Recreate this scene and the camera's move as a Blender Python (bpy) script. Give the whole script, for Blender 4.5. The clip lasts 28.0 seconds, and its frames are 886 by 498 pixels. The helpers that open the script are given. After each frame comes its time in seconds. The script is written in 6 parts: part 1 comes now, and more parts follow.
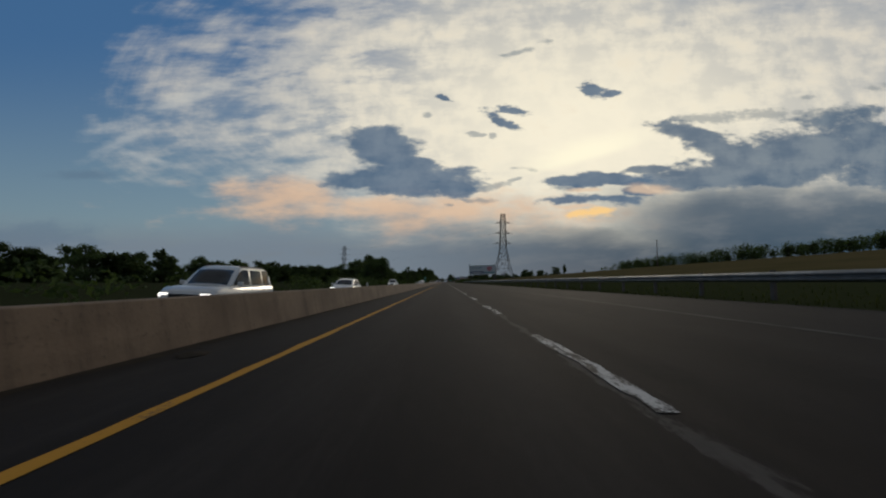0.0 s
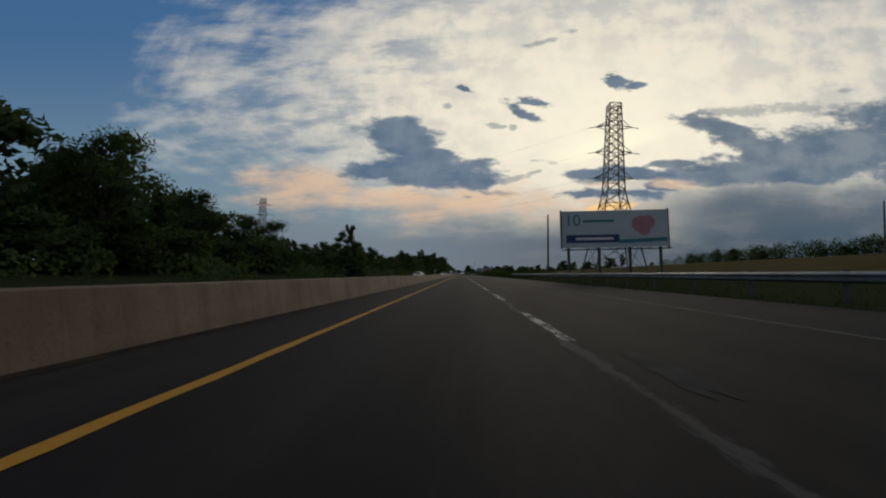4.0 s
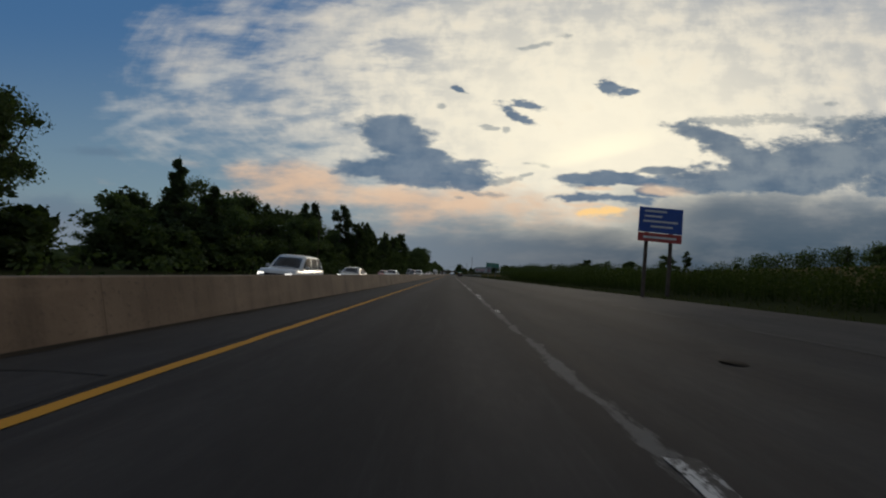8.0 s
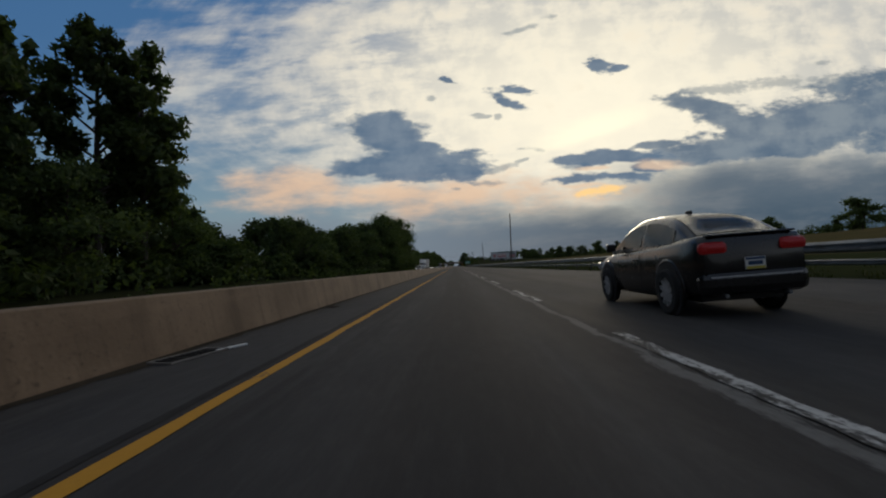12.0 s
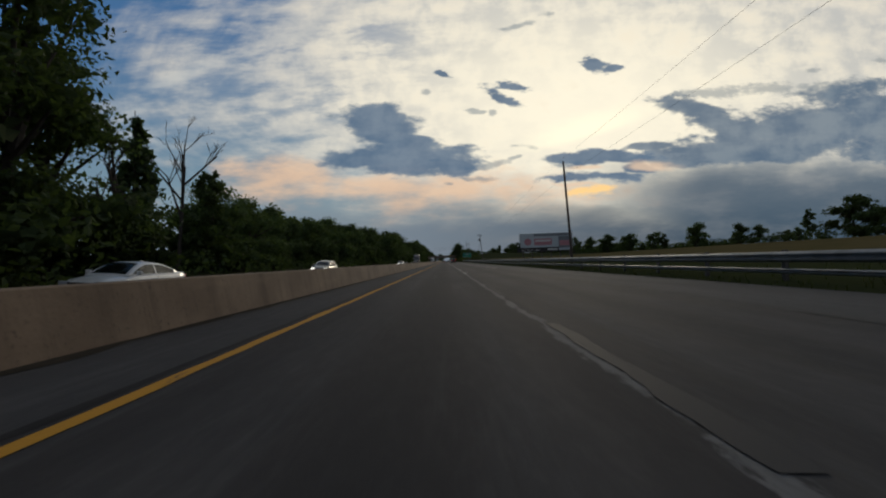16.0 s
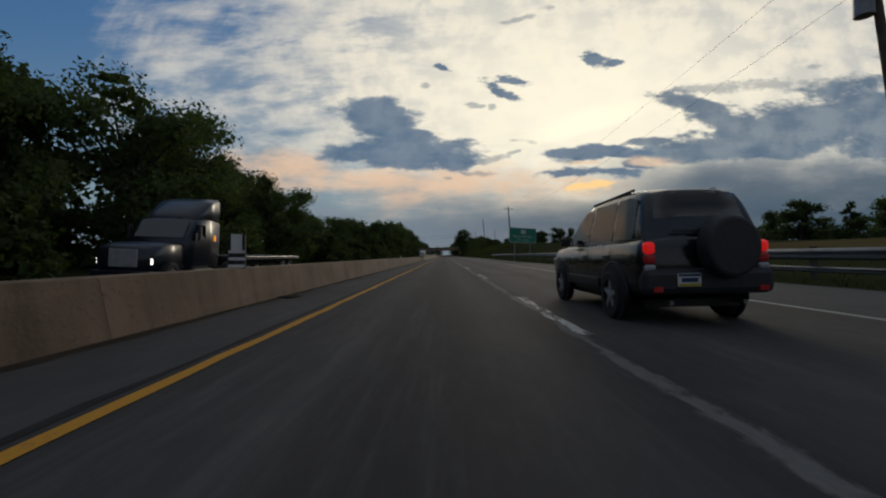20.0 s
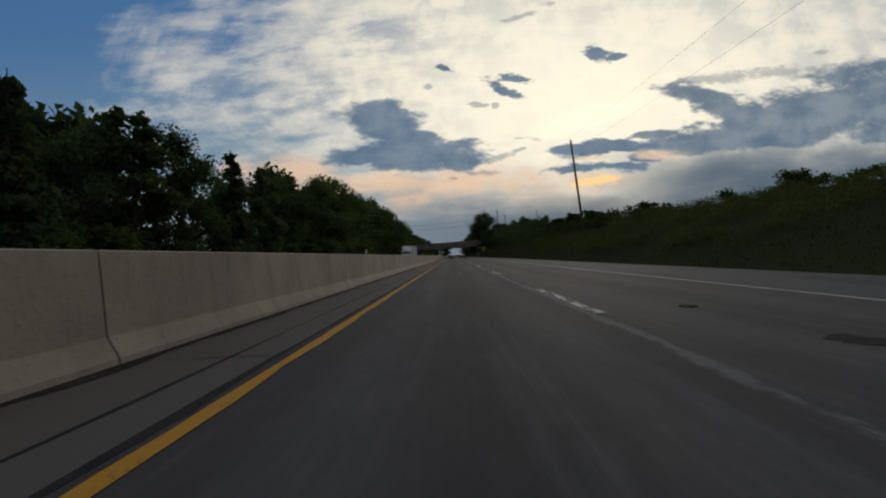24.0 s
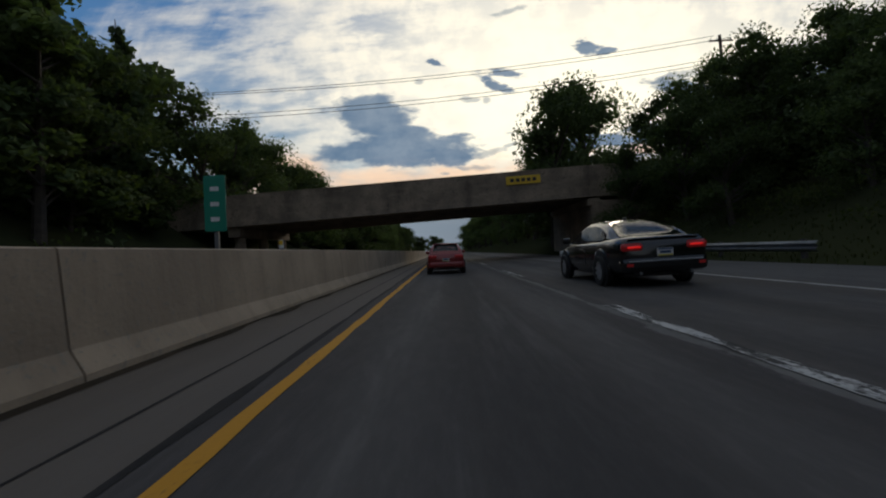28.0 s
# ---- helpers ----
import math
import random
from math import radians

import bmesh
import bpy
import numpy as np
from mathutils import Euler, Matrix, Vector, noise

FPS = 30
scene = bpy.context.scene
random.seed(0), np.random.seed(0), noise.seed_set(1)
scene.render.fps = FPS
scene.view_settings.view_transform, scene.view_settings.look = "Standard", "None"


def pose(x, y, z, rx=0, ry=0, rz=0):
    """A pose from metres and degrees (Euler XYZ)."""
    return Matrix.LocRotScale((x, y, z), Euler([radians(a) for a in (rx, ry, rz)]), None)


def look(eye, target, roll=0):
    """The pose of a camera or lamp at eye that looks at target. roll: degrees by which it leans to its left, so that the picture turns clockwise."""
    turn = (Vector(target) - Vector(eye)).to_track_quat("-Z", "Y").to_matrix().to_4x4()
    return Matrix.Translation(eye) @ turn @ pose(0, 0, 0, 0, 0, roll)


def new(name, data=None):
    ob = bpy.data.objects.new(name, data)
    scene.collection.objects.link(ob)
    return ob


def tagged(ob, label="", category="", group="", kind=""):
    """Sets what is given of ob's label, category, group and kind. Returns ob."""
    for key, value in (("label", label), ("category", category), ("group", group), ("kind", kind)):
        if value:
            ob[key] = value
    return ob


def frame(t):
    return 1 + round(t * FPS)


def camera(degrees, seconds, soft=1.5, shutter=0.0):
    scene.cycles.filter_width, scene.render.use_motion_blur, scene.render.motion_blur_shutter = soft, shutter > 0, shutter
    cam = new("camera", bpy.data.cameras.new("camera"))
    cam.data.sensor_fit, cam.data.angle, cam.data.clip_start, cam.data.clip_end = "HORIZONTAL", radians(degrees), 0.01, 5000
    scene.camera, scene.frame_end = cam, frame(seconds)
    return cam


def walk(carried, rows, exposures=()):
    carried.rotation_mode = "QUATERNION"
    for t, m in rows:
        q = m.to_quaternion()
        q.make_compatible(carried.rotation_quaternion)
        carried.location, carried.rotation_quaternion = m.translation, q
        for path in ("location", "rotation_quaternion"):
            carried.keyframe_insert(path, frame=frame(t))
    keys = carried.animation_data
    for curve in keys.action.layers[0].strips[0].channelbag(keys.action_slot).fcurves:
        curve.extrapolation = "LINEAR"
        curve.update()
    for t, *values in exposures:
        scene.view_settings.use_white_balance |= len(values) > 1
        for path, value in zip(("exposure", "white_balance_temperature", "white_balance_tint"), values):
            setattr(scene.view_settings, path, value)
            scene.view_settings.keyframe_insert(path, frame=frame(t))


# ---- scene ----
cam = camera(92.0, 28.0, soft=2.1, shutter=0.015)
walk(cam, [
    (0, pose(0.170, 0.00, 0.890, 94.39, -0.22, 0.23)),
    (0.5, pose(0.193, 19.20, 0.890, 94.21, -0.31, 0.20)),
    (1, pose(0.217, 38.40, 0.890, 93.92, -0.87, 0.12)),
    (1.5, pose(0.240, 57.60, 0.890, 93.80, -0.78, 0.03)),
    (2, pose(0.263, 76.80, 0.890, 94.20, -1.89, 1.06)),
    (2.5, pose(0.287, 96.00, 0.890, 94.45, -3.76, 2.87)),
    (3, pose(0.310, 115.20, 0.890, 93.12, -3.18, 3.53)),
    (3.5, pose(0.244, 134.40, 0.890, 93.21, -2.13, 2.95)),
    (4.5, pose(0.112, 172.80, 0.890, 93.28, -1.43, 2.31)),
    (5.5, pose(-0.020, 211.20, 0.890, 93.36, -0.73, 1.68)),
    (6, pose(0.090, 230.40, 0.890, 93.40, -0.73, 1.41)),
    (6.5, pose(0.195, 249.60, 0.890, 93.38, -0.73, 1.16)),
    (7, pose(0.300, 268.80, 0.890, 93.21, -1.43, 1.02)),
    (7.5, pose(0.385, 288.00, 0.890, 92.97, -2.42, 0.98)),
    (8, pose(0.470, 307.20, 0.890, 93.32, -2.98, 1.08)),
    (8.5, pose(0.525, 326.40, 0.890, 91.85, -1.85, 2.40)),
    (9, pose(0.580, 345.60, 0.890, 90.69, -0.20, 4.42)),
    (9.5, pose(0.300, 364.80, 0.890, 92.25, -1.64, 4.02)),
    (10, pose(0.020, 384.00, 0.890, 92.49, -0.17, 3.32)),
    (10.5, pose(-0.115, 403.20, 0.890, 92.69, 1.20, 2.56)),
    (11, pose(-0.250, 422.40, 0.890, 92.63, 1.74, 2.02)),
    (11.5, pose(-0.192, 441.60, 0.890, 92.55, 1.78, 1.83)),
    (12, pose(-0.133, 460.80, 0.890, 92.33, 1.77, 1.56)),
    (12.5, pose(-0.075, 480.00, 0.890, 91.92, 1.26, 1.17)),
    (13.5, pose(0.042, 518.40, 0.890, 91.83, 1.11, 0.86)),
    (14.5, pose(0.142, 556.80, 0.890, 91.74, 0.95, 0.56)),
    (15, pose(0.183, 576.00, 0.890, 91.78, 0.60, 0.44)),
    (15.5, pose(0.225, 595.20, 0.890, 91.71, 0.28, 0.33)),
    (16, pose(0.267, 614.40, 0.890, 91.60, 0.23, 0.27)),
    (16.5, pose(0.308, 633.60, 0.890, 91.48, 0.35, 0.28)),
    (17, pose(0.350, 652.80, 0.890, 91.23, -0.13, 0.04)),
    (17.5, pose(0.312, 671.95, 0.890, 91.15, 0.04, 0.09)),
    (18, pose(0.273, 691.00, 0.890, 91.07, 0.20, 0.11)),
    (18.5, pose(0.235, 709.88, 0.890, 90.95, 0.03, 0.01)),
    (19, pose(0.197, 728.50, 0.890, 90.90, 0.03, 0.11)),
    (19.5, pose(0.158, 746.50, 0.890, 90.84, -0.07, 0.09)),
    (20, pose(0.120, 763.50, 0.890, 90.86, -0.10, 0.06)),
    (20.5, pose(0.037, 779.25, 0.890, 91.10, 0.10, 0.38)),
    (21, pose(-0.047, 793.50, 0.890, 91.38, 0.51, 1.38)),
    (21.5, pose(-0.107, 807.00, 0.890, 91.00, 1.08, 1.39)),
    (22.5, pose(-0.196, 834.50, 0.890, 90.91, 1.05, 1.22)),
    (23.5, pose(-0.285, 865.50, 0.890, 90.83, 1.01, 1.05)),
    (24, pose(-0.330, 882.50, 0.890, 90.94, 1.71, 1.12)),
    (24.5, pose(-0.440, 900.03, 0.890, 90.84, 1.31, 0.81)),
    (25, pose(-0.550, 917.63, 0.890, 90.96, 1.58, 0.75)),
    (25.5, pose(-0.620, 935.28, 0.890, 90.95, 1.60, 0.60)),
    (26, pose(-0.690, 953.00, 0.890, 90.86, 1.70, 0.49)),
    (26.5, pose(-0.675, 970.78, 0.890, 90.74, 1.82, 0.41)),
    (27, pose(-0.660, 988.63, 0.890, 90.56, 1.71, 0.23)),
    (27.5, pose(-0.620, 1006.53, 0.890, 90.40, 1.70, 0.11)),
    (28, pose(-0.580, 1024.50, 0.890, 90.30, 2.28, 0.14)),
], exposures=((0, -0.12), (3, -0.10), (8, -0.05), (11, 0.0), (22, 0.02), (26, 0.08), (27, 0.14), (28, 0.34)))

# ---- sky, sun ----
class Nodes:
    """Short names for the nodes of one tree."""

    def __init__(self, tree):
        self.tree = tree

    def add(self, kind, inputs=(), **props):
        n = self.tree.nodes.new(kind)
        for k, v in props.items():
            if k == "operation":
                n.operation = v
            elif k == "blend_type":
                n.blend_type = v
            elif k == "data_type":
                n.data_type = v
        for i, v in enumerate(inputs):
            if v is not None:
                self.put(n.inputs[i], v)
        return n

    def put(self, socket, v):
        if isinstance(v, bpy.types.NodeSocket):
            self.tree.links.new(v, socket)
        else:
            socket.default_value = v

    def math(self, op, a, b=None, c=None):
        return self.add("ShaderNodeMath", (a, b, c), operation=op).outputs[0]

    def vmath(self, op, a, b=None):
        return self.add("ShaderNodeVectorMath", (a, b), operation=op).outputs[0]

    def mix(self, fac, a, b, blend="MIX"):
        n = self.add("ShaderNodeMixRGB", (fac, a, b), blend_type=blend)
        return n.outputs[0]

    def noise(self, vec, scale, detail=4.0, rough=0.55):
        n = self.add("ShaderNodeTexNoise")
        self.put(n.inputs["Vector"], vec)
        n.inputs["Scale"].default_value = scale
        n.inputs["Detail"].default_value = detail
        n.inputs["Roughness"].default_value = rough
        return n.outputs[0]

    def ramp(self, v, lo, hi, smooth=True):
        n = self.add("ShaderNodeMapRange")
        n.interpolation_type = "SMOOTHSTEP" if smooth else "LINEAR"
        self.put(n.inputs["Value"], v)
        n.inputs["From Min"].default_value = lo
        n.inputs["From Max"].default_value = hi
        return n.outputs["Result"]

    def xyz(self, x, y, z):
        return self.add("ShaderNodeCombineXYZ", (x, y, z)).outputs[0]


def srgb(r, g, b, a=1.0):
    """A linear colour from 0 to 255 display values."""
    return tuple((c / 255 / 12.92 if c < 10 else ((c / 255 + 0.055) / 1.055) ** 2.4) for c in (r, g, b)) + (a,)


STRENGTH = 0.1


def tone(r, g, b, k=1.0):
    c = srgb(r, g, b)
    return (c[0] * k / STRENGTH, c[1] * k / STRENGTH, c[2] * k / STRENGTH, 1)


world = bpy.data.worlds.new("evening_sky")
scene.world = world
world.use_nodes = True
wt = world.node_tree
for n in list(wt.nodes):
    wt.nodes.remove(n)
W = Nodes(wt)
direction = W.add("ShaderNodeTexCoord").outputs["Generated"]
split = W.add("ShaderNodeSeparateXYZ", (direction,))
dx, dy, dz = split.outputs
ahead = W.math("MAXIMUM", dy, 0.12)
u0 = W.math("DIVIDE", dx, ahead)
w0 = W.math("DIVIDE", dz, ahead)
plane = W.xyz(u0, w0, 0.0)
flat = W.vmath("MULTIPLY", plane, (0.62, 1.35, 1.0))


def centred(vec, scale, detail, rough):
    return W.math("SUBTRACT", W.noise(vec, scale, detail, rough), 0.5)


# how the cloud edges fray: billows, tufts and long streaks
billow = centred(W.vmath("ADD", flat, (3.1, 0.7, 0.0)), 10.0, 7, 0.58)
tuft = centred(W.vmath("ADD", flat, (7.3, 2.1, 0.0)), 34.0, 6, 0.62)
swell = centred(W.vmath("ADD", plane, (1.7, 5.2, 0.0)), 2.6, 4, 0.55)
drift_u = W.math("ADD", u0, W.math("MULTIPLY", centred(plane, 8.0, 5, 0.55), 0.035))
drift_w = W.math("ADD", w0, W.math("MULTIPLY", centred(W.vmath("ADD", plane, (4.7, 9.2, 0.0)), 8.0, 5, 0.55), 0.022))
streak = W.xyz(W.math("MULTIPLY", u0, 0.30), W.math("ADD", w0, W.math("MULTIPLY", u0, -0.05)), 0.3)
fine = W.noise(streak, 17.0, 7, 0.60)
dapple = W.noise(W.vmath("ADD", plane, W.xyz(W.math("MULTIPLY", swell, 0.10), W.math("MULTIPLY", billow, 0.05), 0.0)), 13.0, 7, 0.58)


def puff(cu, cw, a, up, down=None, lean=0.0):
    """How deep a direction lies in one oval of cloud: 1 at its heart, 0 at its rim; down: its lower half height."""
    du = W.math("SUBTRACT", drift_u, cu)
    dw = W.math("SUBTRACT", W.math("SUBTRACT", drift_w, cw), W.math("MULTIPLY", du, lean))
    high = W.math("DIVIDE", W.math("MAXIMUM", dw, 0.0), up)
    low = W.math("DIVIDE", W.math("MINIMUM", dw, 0.0), down or up)
    e = W.math("ADD", high, low)
    e = W.math("ADD", W.math("MULTIPLY", e, e), W.math("POWER", W.math("ABSOLUTE", W.math("DIVIDE", du, a)), 2.0))
    return W.math("SUBTRACT", 1.0, W.math("SQRT", e))


def heap(puffs, rough=0.9, fray=0.5):
    """Several puffs as one cloud, with frayed rims."""
    f = puffs[0]
    for k in puffs[1:]:
        f = W.math("MAXIMUM", f, k)
    return W.math("ADD", f, W.math("ADD", W.math("MULTIPLY", billow, rough), W.math("MULTIPLY", tuft, fray)))


def times(a, b):
    return W.math("MULTIPLY", a, b)


sky_tex = W.add("ShaderNodeTexSky")
sky_tex.sky_type = "NISHITA"
sky_tex.sun_disc = False
sky_tex.sun_elevation = radians(14)
sky_tex.sun_rotation = radians(16)
sky_tex.altitude = 100
sky_tex.air_density = 1.3
sky_tex.dust_density = 0.6
col = W.mix(0.85, sky_tex.outputs[0], W.mix(W.ramp(w0, 0.08, 0.62), tone(104, 132, 152), tone(52, 98, 146)))
# high thin cloud round the sunset, drawn out in arcs along its southern rim
su = W.math("SUBTRACT", u0, 0.26)
sw = W.math("SUBTRACT", w0, 0.40)
su_r = W.math("ADD", W.math("DIVIDE", W.math("MINIMUM", su, 0.0), 0.97), W.math("DIVIDE", W.math("MAXIMUM", su, 0.0), 2.4))
sw_r = W.math("ADD", W.math("DIVIDE", W.math("MINIMUM", sw, 0.0), 0.30), W.math("DIVIDE", W.math("MAXIMUM", sw, 0.0), 0.52))
reach = W.math("SQRT", W.math("ADD", times(su_r, su_r), times(sw_r, sw_r)))
arc = W.xyz(times(reach, 5.2), times(W.math("ARCTAN2", sw_r, su_r), 0.9), 2.0)
comb = centred(arc, 2.2, 7, 0.60)
lines = W.math("SUBTRACT", fine, 0.5)
veil = W.math("ADD", W.math("SUBTRACT", 1.0, reach), W.math("ADD", times(comb, 0.42), W.math("ADD", times(lines, 0.62), times(swell, 0.55))))
veil = W.math("ADD", times(W.ramp(veil, -0.10, 0.26), 0.66), times(W.ramp(veil, 0.10, 0.60), 0.34))
glow = W.ramp(W.math("SQRT", W.math("ADD", W.math("POWER", W.math("DIVIDE", W.math("SUBTRACT", u0, 0.34), 0.95), 2.0), W.math("POWER", W.math("DIVIDE", W.math("SUBTRACT", w0, 0.34), 0.50), 2.0))), 1.15, 0.0)
veil_col = W.mix(glow, tone(208, 204, 195), tone(255, 246, 222, 1.02))
grey = W.ramp(W.math("ADD", times(dapple, 0.6), times(fine, 0.4)), 0.58, 0.40)
veil_col = W.mix(times(times(grey, 0.60), W.ramp(glow, 1.15, 0.30)), veil_col, tone(174, 178, 180))
bright = times(W.ramp(W.math("ADD", times(dapple, 0.5), times(fine, 0.5)), 0.52, 0.68), 0.5)
veil_col = W.mix(bright, veil_col, tone(246, 234, 210))
slits = times(times(W.ramp(fine, 0.52, 0.36), 0.45), W.ramp(u0, 0.10, -0.30))
veil = times(veil, W.math("SUBTRACT", 1.0, slits))
col = W.mix(veil, col, veil_col)
# a torn shred beyond the rim
shred = W.math("MAXIMUM", puff(-0.62, 0.44, 0.26, 0.022, 0.03, 0.36), W.math("MAXIMUM", puff(-0.78, 0.335, 0.10, 0.016, 0.02, 0.5), puff(-0.70, 0.29, 0.09, 0.010, 0.012, -0.3)))
shred = W.ramp(W.math("ADD", shred, W.math("ADD", times(lines, 2.4), times(billow, 2.4))), -0.2, 1.3)
col = W.mix(times(shred, 0.55), col, tone(186, 190, 190))
# warm low band
warm = W.math("MAXIMUM", puff(-0.05, 0.165, 0.60, 0.055, 0.055, 0.0), puff(-0.38, 0.20, 0.22, 0.05, 0.05))
warm = W.ramp(W.math("ADD", warm, W.math("ADD", times(lines, 2.2), times(billow, 2.0))), -0.1, 0.95)
col = W.mix(times(warm, 0.80), col, tone(228, 192, 160))
# grey haze near the horizon, deeper on the north side
lift = W.math("ADD", w0, W.math("ADD", times(swell, 0.05), times(lines, 0.06)))
haze = W.math("MAXIMUM", W.ramp(lift, 0.165, 0.070), times(W.ramp(u0, 0.22, 0.62), W.ramp(lift, 0.285, 0.165)))
haze_col = W.mix(W.ramp(u0, -0.35, 0.60), tone(120, 133, 146), W.mix(W.ramp(lift, 0.04, 0.20), tone(56, 77, 96), tone(86, 101, 115)))
haze_col = W.mix(times(W.ramp(fine, 0.46, 0.68), 0.30), haze_col, tone(122, 128, 134))
col = W.mix(times(haze, 0.94), col, haze_col)
# broken grey-blue bank north of the sunset
bank = heap([puff(0.60, 0.350, 0.105, 0.024, 0.022, -0.20), puff(0.68, 0.318, 0.11, 0.034, 0.040, -0.25), puff(0.86, 0.300, 0.24, 0.070, 0.050, 0.14), puff(1.06, 0.330, 0.22, 0.075, 0.100, -0.05),
             puff(0.585, 0.243, 0.145, 0.032, 0.026), puff(0.74, 0.262, 0.14, 0.036, 0.036), puff(0.478, 0.268, 0.065, 0.012, 0.012, 0.1)], 2.4, 1.3)
fringe = heap([puff(0.63, 0.392, 0.11, 0.014, 0.014, 0.1), puff(0.77, 0.402, 0.12, 0.020, 0.020, 0.05), puff(0.90, 0.400, 0.14, 0.026, 0.022, 0.1), puff(0.865, 0.444, 0.035, 0.014, 0.012), puff(1.03, 0.468, 0.055, 0.020, 0.018, 0.2)], 3.6, 2.6)
bank_col = W.mix(W.ramp(W.math("ADD", times(dapple, 0.55), times(fine, 0.45)), 0.40, 0.62), tone(80, 103, 126), tone(114, 130, 144))
col = W.mix(times(W.ramp(fringe, 0.1, 0.9), 0.65), col, tone(142, 150, 154))
col = W.mix(times(W.ramp(bank, -0.25, 0.15), 0.92), col, W.mix(W.ramp(bank, -0.1, 0.35), tone(134, 143, 150), bank_col))
# single dark clouds, flat beneath
main = heap([puff(-0.150, 0.322, 0.088, 0.052, 0.060, -0.10), puff(-0.095, 0.285, 0.085, 0.020, 0.030, -0.18), puff(-0.100, 0.236, 0.172, 0.048, 0.032), puff(-0.20, 0.240, 0.075, 0.030, 0.026), puff(0.020, 0.222, 0.050, 0.026, 0.024, -0.2)], 1.7, 1.1)
low = heap([puff(0.385, 0.238, 0.135, 0.020, 0.016, 0.05), puff(0.365, 0.196, 0.145, 0.012, 0.016), puff(0.45, 0.215, 0.05, 0.012, 0.014)], 2.2, 1.4)
small = heap([puff(0.352, 0.466, 0.046, 0.022, 0.020, -0.28), puff(0.395, 0.452, 0.030, 0.010, 0.010), puff(0.133, 0.388, 0.052, 0.014, 0.014, -0.32), puff(0.168, 0.410, 0.042, 0.013, 0.011, -0.1),
              puff(-0.004, 0.440, 0.022, 0.009, 0.009, -0.3)], 2.8, 2.6)
scraps = heap([puff(0.085, 0.352, 0.022, 0.006), puff(0.110, 0.350, 0.012, 0.010), puff(0.068, 0.356, 0.018, 0.005), puff(0.170, 0.270, 0.020, 0.007), puff(0.207, 0.266, 0.019, 0.007, 0.006, -0.1), puff(0.165, 0.243, 0.022, 0.005, 0.005, 0.25),
               puff(0.105, 0.224, 0.050, 0.012, 0.010, 0.15), puff(0.078, 0.192, 0.040, 0.010, 0.008), puff(-0.05, 0.203, 0.032, 0.006), puff(0.012, 0.178, 0.020, 0.005), puff(-0.02, 0.235, 0.02, 0.005), puff(0.30, 0.222, 0.05, 0.008),
               puff(0.19, 0.560, 0.055, 0.008, 0.008, 0.2), puff(0.25, 0.580, 0.03, 0.010, 0.010, 0.2), puff(-0.045, 0.40, 0.02, 0.012)], 3.0, 2.6)
south = heap([puff(-0.86, 0.250, 0.11, 0.018, 0.016), puff(-0.98, 0.10, 0.30, 0.045, 0.04)], 1.8, 0.8)
col = W.mix(times(W.ramp(south, -0.1, 0.8), 0.45), col, tone(92, 114, 136))
col = W.mix(times(W.ramp(scraps, -0.1, 0.7), 0.6), col, tone(122, 136, 146))
core = W.mix(W.ramp(W.math("ADD", times(fine, 0.45), times(dapple, 0.55)), 0.38, 0.64), tone(80, 105, 131), tone(106, 126, 146))
for body, soft in ((main, 0.14), (low, 0.22), (small, 0.35)):
    col = W.mix(times(W.ramp(body, -0.20, soft), 0.93), col, W.mix(W.ramp(body, -0.1, 0.30), tone(140, 150, 158), core))
# where the sun breaks through
gap = W.math("ADD", puff(0.325, 0.302, 0.17, 0.050, 0.022, 0.28), W.math("ADD", times(billow, 0.5), times(lines, 0.5)))
col = W.mix(times(W.ramp(gap, -0.2, 0.8), 0.85), col, tone(255, 247, 218, 1.12))
peach = W.math("MAXIMUM", puff(0.335, 0.216, 0.055, 0.007), W.math("MAXIMUM", puff(0.475, 0.218, 0.085, 0.020, 0.012), puff(0.30, 0.178, 0.07, 0.008)))
col = W.mix(times(W.ramp(W.math("ADD", peach, W.math("ADD", times(lines, 1.0), times(tuft, 0.8))), 0.0, 0.7), 0.72), col, tone(232, 202, 172))
ember = W.math("ADD", puff(0.345, 0.160, 0.058, 0.017, 0.015), W.math("ADD", times(lines, 3.6), times(tuft, 1.6)))
col = W.mix(times(W.ramp(ember, 0.0, 0.75), 0.95), col, tone(255, 210, 140, 1.05))
# the eastern half of the sky
behind = W.ramp(dy, 0.30, 0.10)
col = W.mix(behind, col, W.mix(W.ramp(dz, 0.0, 0.7), tone(134, 138, 142), tone(92, 108, 132)))
top = W.ramp(dz, 0.55, 0.85)
col = W.mix(top, col, tone(130, 137, 146))
bg = W.add("ShaderNodeBackground", (col, STRENGTH))
W.tree.links.new(bg.outputs[0], W.add("ShaderNodeOutputWorld").inputs[0])

sun = new("sun", bpy.data.lights.new("sun", "SUN"))
sun.data.energy = 0.5
sun.data.angle = radians(14)
sun.data.color = (1.0, 0.86, 0.66)
sun.matrix_world = look((0.29 * 100, 100, 29), (0, 0, 0))

